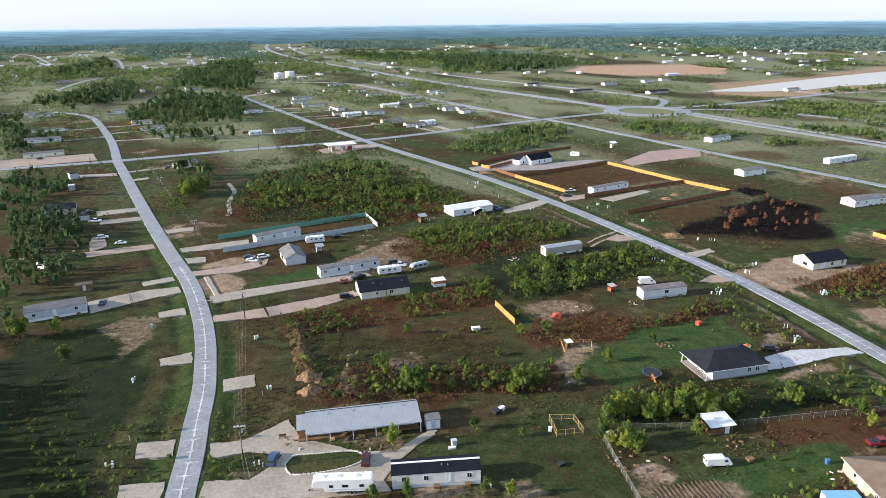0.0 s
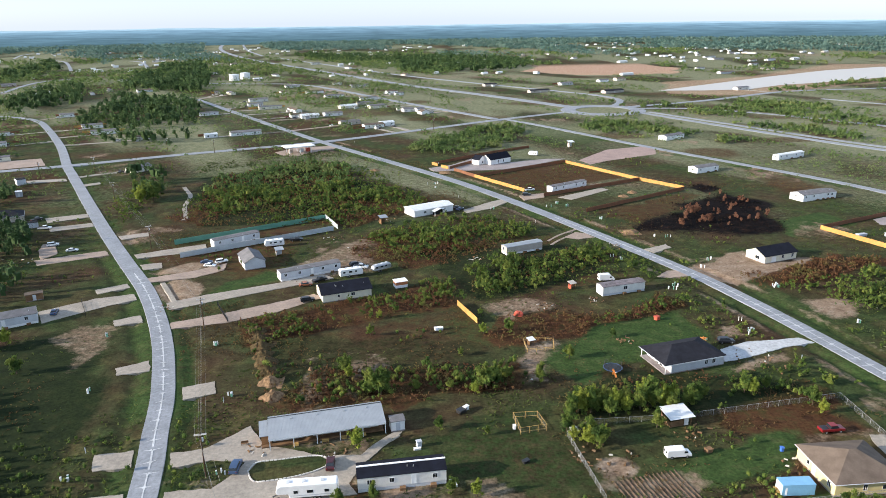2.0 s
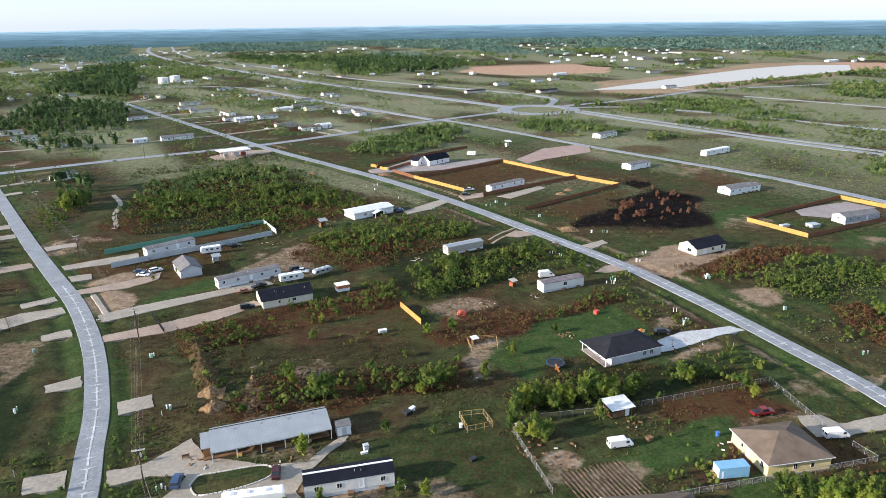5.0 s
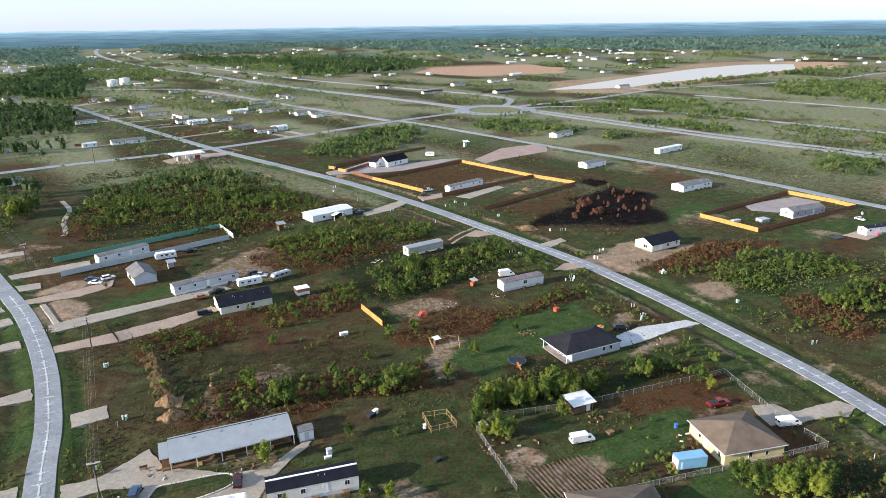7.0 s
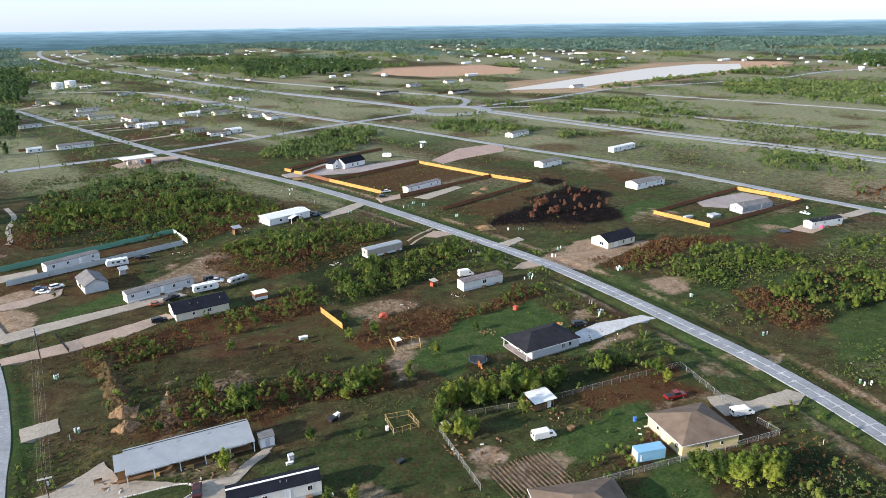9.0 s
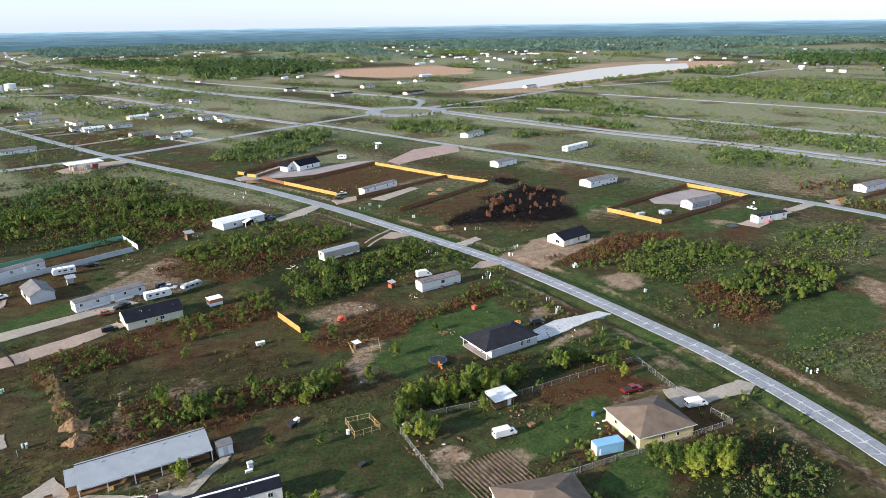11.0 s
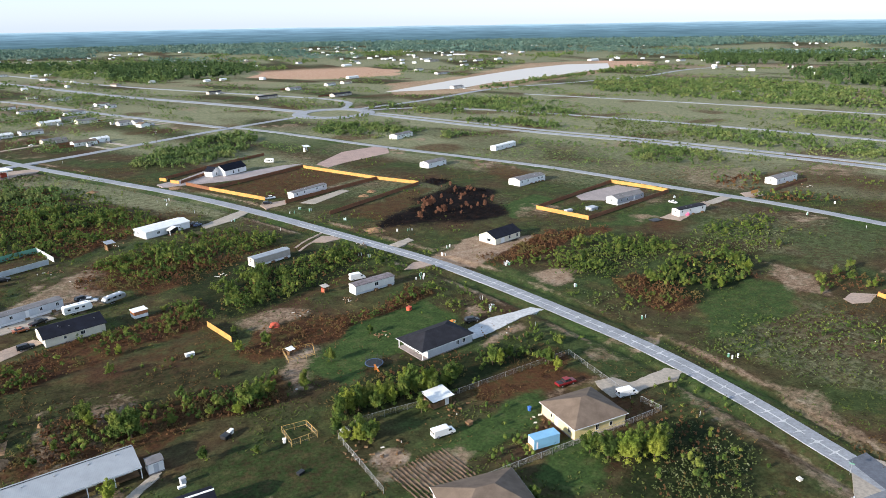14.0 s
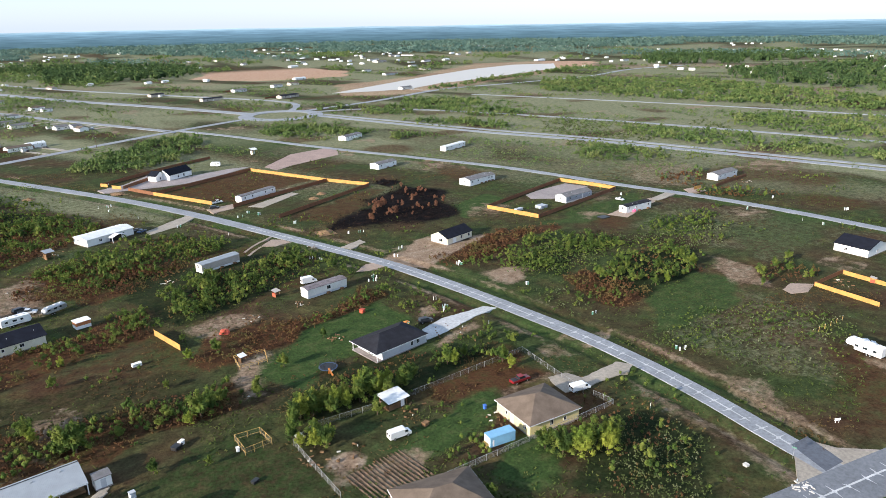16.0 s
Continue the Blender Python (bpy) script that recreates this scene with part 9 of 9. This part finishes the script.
def tree_proto(x, y, h, spread, seed, material, label, stems=5, leaf=0.15):
    """A tree with a tapered trunk and several upright leaders, each in a feathery plume of small leaves."""
    rng = np.random.default_rng(seed)
    t = thing("tree", x, y, 0, label, "tree", "trees on the lots")
    bm = bmesh.new()
    tube(bm, (0, 0, -0.3), (0.03 * h, 0, h * 0.3), 0.02 * h + 0.05, 0.014 * h + 0.02, 7)
    cs, rs = [], []
    for i in range(stems):
        a = (i + rng.uniform(-0.3, 0.3)) * math.tau / max(1, stems - 1)
        lean = 0.0 if i == 0 else spread * rng.uniform(0.45, 0.85)
        top = h * (0.93 if i == 0 else rng.uniform(0.55, 0.86))
        tip = np.array([lean * math.cos(a), lean * math.sin(a), top])
        foot = np.array([0.03 * h, 0, h * 0.24])
        tube(bm, foot, foot.copy() * 0.1 + tip * 0.9, 0.011 * h + 0.015, 0.012, 5)
        for k in range(7):
            f = 0.12 + 0.88 * (k + rng.uniform(0, 0.6)) / 7
            c = foot + (tip - foot) * f + rng.normal(size=3) * h * np.array([0.05, 0.05, 0.025])
            w = h * (0.175 - 0.105 * f) * rng.uniform(0.75, 1.25)
            cs.append(c)
            rs.append(np.array([w, w, w * 1.25]))
        if i % 2:
            c = np.array([spread * 0.7 * math.cos(a + 0.8), spread * 0.7 * math.sin(a + 0.8), h * 0.16])
            cs.append(c)
            rs.append(np.array([1, 1, 0.9]) * h * 0.13)
    part("trunk", bm, BARK, t)
    cs, rs = np.array(cs), np.array(rs)
    me = quick_mesh("crown", np.concatenate([leaf_cloud(rng, cs, rs, 54, leaf, 0.3, 0.6), leaf_cores(rng, cs, rs, 1, 0.62)]), 4, material)
    crown = new("crown", me)
    crown.parent = t
    return t


def plant_trees(protos, places, seed):
    rng = random.Random(seed)
    for x, y, h in places:
        t, full = rng.choice(protos)
        k = h / full
        copy_thing(t, pose(x, y, 0, 0, 0, rng.uniform(0, 360)) @ Matrix.Diagonal((k * rng.uniform(0.9, 1.15), k * rng.uniform(0.9, 1.15), k, 1)))


GREEN_TREES = [
    (38.2, 140.7, 6), (43.7, 143.0, 7.5), (46.7, 144.2, 7), (52.7, 144.8, 6.5), (55.8, 142.7, 7),
    (58.9, 144.1, 9), (67.9, 143.7, 6), (69.7, 144.2, 7), (84.5, 148.7, 6), (36.1, 135.6, 5.5),
    (40.6, 132.6, 6), (42.0, 129.0, 6), (57.1, 135.2, 5.5), (-7.1, 155.5, 8.5), (-9.8, 157.0, 7),
    (20.1, 156.3, 8), (22.3, 157.7, 6.5), (34.3, 158.8, 6), (6.8, 138.5, 4), (17.6, 135.6, 2.6),
    (1.9, 156.7, 3.5), (10.6, 156.5, 3.5), (-22.9, 157.3, 3), (-11.0, 190.9, 4), (61.2, 183.0, 3.5),
    (45.2, 171.1, 4.5), (31.1, 189.7, 5), (15.0, 175.3, 3), (23.8, 202.5, 3), (-106.7, 175.0, 6),
    (-128.8, 190.2, 9), (-63.6, 259.4, 3), (-71.4, 254.4, 2), 
    (98.5, 142.1, 5.5), (63.8, 95.3, 4),
    (191.5, 173.9, 5.5), (208.9, 178.6, 5), (180.3, 178.7, 6), (175.0, 180.6, 5.5), (166.4, 178.8, 5),
    (177.5, 161.8, 4.5), (228.1, 151.0, 5), (241.1, 154.3, 4.5), (209.3, 142.0, 3.5), (229.7, 146.3, 4),
    (240.1, 185.3, 3.5), (-17.1, 168.3, 6), (-7.7, 156.2, 7.5), (8.0, 115.9, 4), (-7.8, 114.8, 4.5),
    (-14.6, 114.6, 3.5), (-139.2, 373.5, 11), (-134.0, 369.4, 11), (-135.0, 380.0, 9), (-148.9, 387.6, 9),
]
LIGHT_TREES = [
    (40.6, 143.3, 8), (49.6, 143.6, 8), (61.0, 143.4, 7.5), (86.1, 147.6, 5.5), (39.4, 130.1, 5),
    (-15.6, 164.9, 4.5), (-12.1, 133.3, 5.5), (16.9, 154.1, 4), (-8.6, 203.5, 3.5), (23.2, 189.1, 4),
    (-119.6, 194.0, 6), (98.6, 138.1, 4.5), (204.8, 169.4, 5.5),
    (183.0, 161.6, 4.5), (230.2, 137.6, 4), (85.1, 150.2, 5), (13.0, 114.4, 4.5), (-140.1, 367.1, 10),
]
FULL_TREES = [
    (94.4, 95.4, 8.4), (85.2, 99.6, 7.4), (88.6, 97.4, 7.2), (92.0, 98.4, 7.6), (83.2, 103.2, 5.8), (97.2, 97.6, 6.8),
]
LIGHT_TREES += [(44.6, 145.8, 6.5), (52.0, 141.6, 5.5), (64.6, 145.6, 6.5), (57.2, 146.6, 7), (36.8, 131.8, 4), (43.6, 131.2, 4.5)]
GREEN_TREES += [(63.2, 141.4, 6), (47.8, 141.0, 5.5), (41.2, 146.4, 5.5), (73.2, 147.2, 4.5), (90.6, 150.0, 4.5), (26.0, 160.6, 4.5), (13.8, 159.4, 3.4)]
green = [(tree_proto(*GREEN_TREES[i][:2], 7.0, sp, 70 + i, LEAF, "leafy green tree standing on a rough lot"), 7.0) for i, sp in enumerate((2.6, 2.2, 3.0))]
light = [(tree_proto(*LIGHT_TREES[i][:2], 7.0, sp, 80 + i, LEAF_LIGHT, "leafy yellow-green tree standing on a rough lot"), 7.0) for i, sp in enumerate((2.7, 2.2))]
full = [(tree_proto(*FULL_TREES[i][:2], 7.0, sp, 90 + i, mat, "broad full-crowned tree beside the yellow house", 11), 7.0) for i, (sp, mat) in enumerate(((3.1, LEAF_LIGHT), (3.3, LEAF)))]
plant_trees(green, GREEN_TREES[3:], 1)
plant_trees(light, LIGHT_TREES[2:], 2)
plant_trees(full, FULL_TREES[2:], 3)

bushes("thicket", PLANTS["shrub"], 2.5, (2.6, 5.4), LEAF, 21, "dense green thicket of young trees and brush", 4, 0.6, 1.0, 26, far_material=LEAF_DULL)
bushes("undergrowth", PLANTS["hedge"], 2.1, (1.3, 3.6), LEAF, 22, "green and rusty bushes along the lot line", 4, 0.9, 1.0, 34)
bushes("woods", PLANTS["woods"], 5.0, (6.0, 11.5), LEAF_PINE, 23, "dark green woods beside the lane", 3, 0.8, 1.3, 16, True)
bushes("rusty_brush", PLANTS["rustweed"], 1.42, (0.8, 2.0), LEAF_RUST, 24, "rusty brown dry brush", 2, 0.8, 1.1, 7)
bushes("scorched_brush", PLANTS["burnt_trees"], 5.2, (1.6, 4.6), LEAF_BURNT, 25, "scorched brown trees on burnt ground", 4, 1.2, 0.8, 40, True)
bushes("charred_brush", COVERS["burnt"], 1.8, (0.3, 1.0), LEAF_CHAR, 28, "charred black stems on burnt ground", 2, 0.6, 0.8, 8)
bushes("flowering_weeds", PLANTS["pale"], 1.3, (0.4, 1.1), WEED_PALE, 26, "pale flowering weeds in the grass", 2, 0.8, 0.9, 12)
bushes("low_brush", PLANTS["low"], 1.3, (0.5, 1.3), LEAF, 27, "low dense green weeds on open lots", 2, 0.8, 1.1, 7)


def meadow():
    """Weeds all over the rough ground of the lots."""
    rng = np.random.default_rng(31)
    a, r = rng.uniform(radians(-36), radians(64), 150000), 95 + 420 * rng.random(150000) ** 1.25
    x, y = r * np.sin(a), r * np.cos(a)
    off = np.maximum.reduce([weight(COVERS[k], x, y) for k in ("lawn", "dirt", "burnt")])
    rough = np.clip(lattice(x, y, 22, 12) * 2.2 - 0.7 + 0.5 * (lattice(x, y, 5, 13) - 0.5), 0.0, 1)
    off = np.maximum(off, 0.6 * weight(COVERS["lush_shade"], x, y))
    m = (rng.random(len(x)) > off * 0.93) & (rng.random(len(x)) < rough)
    x, y = x[m], y[m]
    m = clear_of(x, y, 4.2)
    x, y = x[m], y[m]
    brown = lattice(x, y, 30, 14) + 0.8 * weight(COVERS["rust"], x, y) > 0.75
    p = np.c_[x, y]
    tufts("dry_weeds", p[brown][:13000], 0.3, WEED_DRY, 41, "dry brown weeds on rough ground", 3)
    tufts("weeds", p[~brown][:17000], 0.3, WEED, 42, "rough green weeds and grass", 3)
    # scattered low bushes
    b = p[rng.random(len(p)) < 0.16 * np.clip(lattice(p[:, 0], p[:, 1], 26, 71) * 4.0 - 2.7, 0, 1)]
    h = rng.uniform(0.8, 2.0, len(b))
    c = np.c_[b, h * 0.45]
    stuff("scattered_bushes", foliage(rng, c, np.c_[h * 0.42, h * 0.42, h * 0.5], 0.8, 1.0, 24), LEAF, "small green bushes scattered on rough ground")


meadow()


def far_country():
    """Brush, groves and forest that reach to the horizon."""
    rng = np.random.default_rng(51)

    def ring(n, r0, r1, power=1.0):
        a = rng.uniform(radians(-36), radians(66), n)
        r = r0 + (r1 - r0) * rng.random(n) ** power
        return r * np.sin(a), r * np.cos(a)

    def banded(x, y, scale, seed):
        """Noise drawn out along the lanes, as the lots lie."""
        return lattice((x * 0.45 - y * 0.89) / 3.2, x * 0.89 + y * 0.45, scale, seed)

    def open_land(x, y):
        return clear_of(x, y, 7) & (weight(COVERS["red"], x, y) < 0.2) & (inside(LAKE, x, y, 10) < 0.2)

    x, y = ring(34000, 430, 1500, 0.9)
    m = (banded(x, y, 26, 61) + 0.35 * lattice(x, y, 14, 62) > 0.74) & open_land(x, y)
    x, y = x[m], y[m]
    h = rng.uniform(1.2, 3.8, len(x)) * (0.6 + 0.7 * lattice(x, y, 60, 68))
    stuff("prairie_brush", foliage(rng, np.c_[x, y, h * 0.4], np.c_[h * 0.7, h * 0.7, h * 0.55], 0.9, 1.0, 12, 0.0), LEAF_DULL, "low green brush across the prairie")
    # groves among the far homes, and woods towards the horizon
    x, y = ring(30000, 560, 2300, 0.8)
    left = np.clip(-x / 260 + 0.2, 0, 1) * 0.16
    m = (lattice(x, y, 120, 63) + 0.4 * lattice(x, y, 35, 64) + left > 0.86) & (np.min([off_line(line, x, y) for line, _ in FAR_ROADS], 0) > 26) & ((x < 60) | (np.hypot(x, y) > 1250)) & open_land(x, y)
    x, y = x[m], y[m]
    h = rng.uniform(4, 9.5, len(x))
    stuff("groves", foliage(rng, np.c_[x, y, h * 0.45], np.c_[h * 0.6, h * 0.6, h * 0.6], 0.9, 1.15, 11, 0.0), LEAF_DULL, "scattered groves of dark trees far off")
    # the forest: crowded crowns with clearings, leaves coloured as if hazed
    x, y = ring(30000, 1850, 3450, 0.85)
    wood = banded(x, y, 150, 65) + 0.3 * lattice(x, y, 110, 66) + np.clip((np.hypot(x, y) - 2300) / 700, 0, 1) * 0.5
    road = np.min([off_line(line, x, y) for line, _ in FAR_ROADS], 0)
    m = (wood > 0.72) & (road > 75)
    x, y = x[m], y[m]
    h = rng.uniform(6, 15, len(x))
    stuff("forest", foliage(rng, np.c_[x, y, h * 0.5], np.c_[h * 0.95, h * 0.95, h * 0.6], 0.5, 1.5, 6, 0.0), HAZED_WOODS, "endless distant forest with blue haze in its leaf colour", "woods")
    # a far settlement of small pale homes
    x, y = ring(1500, 1250, 2900)
    m = (lattice(x, y, 240, 91) > 0.5) & clear_of(x, y, 9) & (weight(COVERS["red"], x, y) < 0.2) & (inside(LAKE, x, y, 10) < 0.2)
    x, y = x[m][:330], y[m][:330]
    n = len(x)
    L, W, H = rng.uniform(3.5, 6.5, n), rng.uniform(2.2, 3.4, n), rng.uniform(2.4, 3.2, n)
    t = rng.choice([0.4, 0.5, -1.1], n)
    c, s = np.cos(t), np.sin(t)
    walls = []
    for p, q in (((-1, -1), (1, -1)), ((1, -1), (1, 1)), ((1, 1), (-1, 1)), ((-1, 1), (-1, -1))):
        walls.append(np.stack([np.stack([x + k[0] * L * c - k[1] * W * s, y + k[0] * L * s + k[1] * W * c, zz], -1) for k, zz in ((p, -H * 0 - 0.2), (q, -H * 0 - 0.2), (q, H), (p, H))], 1))
    stuff("settlement_walls", np.concatenate(walls).reshape(-1, 3), WHITE, "small pale homes of a far settlement", "houses")
    tops = []
    for k in (-1, 1):
        tops.append(np.stack([np.stack([x + u * L * c - v * W * s, y + u * L * s + v * W * c, H + e], -1) for u, v, e in ((-1.05, 1.1 * k, -0.1), (1.05, 1.1 * k, -0.1), (1.05, 0, 1.1), (-1.05, 0, 1.1))], 1))
    stuff("settlement_roofs", np.concatenate(tops).reshape(-1, 3), WHITE_ROOF, "pale low roofs of a far settlement", "houses")


far_country()


def horizon():
    """Wooded distance where the land ends: low rises one behind another under painted haze."""
    verts, faces = [], []
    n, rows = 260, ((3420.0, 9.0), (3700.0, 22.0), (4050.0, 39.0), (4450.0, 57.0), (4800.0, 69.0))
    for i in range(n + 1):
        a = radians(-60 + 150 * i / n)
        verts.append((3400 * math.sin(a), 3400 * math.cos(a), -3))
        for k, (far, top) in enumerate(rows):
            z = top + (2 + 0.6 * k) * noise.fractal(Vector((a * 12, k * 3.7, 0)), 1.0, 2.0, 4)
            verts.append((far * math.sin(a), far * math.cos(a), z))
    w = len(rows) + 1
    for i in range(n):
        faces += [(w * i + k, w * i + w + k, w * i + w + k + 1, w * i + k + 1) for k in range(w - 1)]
    return sheet("backdrop", verts, faces, HORIZON, "wooded rise on the horizon with glowing painted blue haze", "backdrop", "structure")


HORIZON, hnt, hb = shader("painted_haze_rise", 1.0)
hb.inputs["Specular IOR Level"].default_value = 0.0
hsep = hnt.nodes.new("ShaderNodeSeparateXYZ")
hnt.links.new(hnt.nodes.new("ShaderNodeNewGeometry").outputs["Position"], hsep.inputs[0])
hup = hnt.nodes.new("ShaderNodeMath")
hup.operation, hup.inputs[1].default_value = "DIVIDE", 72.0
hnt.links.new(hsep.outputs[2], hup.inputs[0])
# Blue haze painted by height, paling upward; the same colour is emitted.
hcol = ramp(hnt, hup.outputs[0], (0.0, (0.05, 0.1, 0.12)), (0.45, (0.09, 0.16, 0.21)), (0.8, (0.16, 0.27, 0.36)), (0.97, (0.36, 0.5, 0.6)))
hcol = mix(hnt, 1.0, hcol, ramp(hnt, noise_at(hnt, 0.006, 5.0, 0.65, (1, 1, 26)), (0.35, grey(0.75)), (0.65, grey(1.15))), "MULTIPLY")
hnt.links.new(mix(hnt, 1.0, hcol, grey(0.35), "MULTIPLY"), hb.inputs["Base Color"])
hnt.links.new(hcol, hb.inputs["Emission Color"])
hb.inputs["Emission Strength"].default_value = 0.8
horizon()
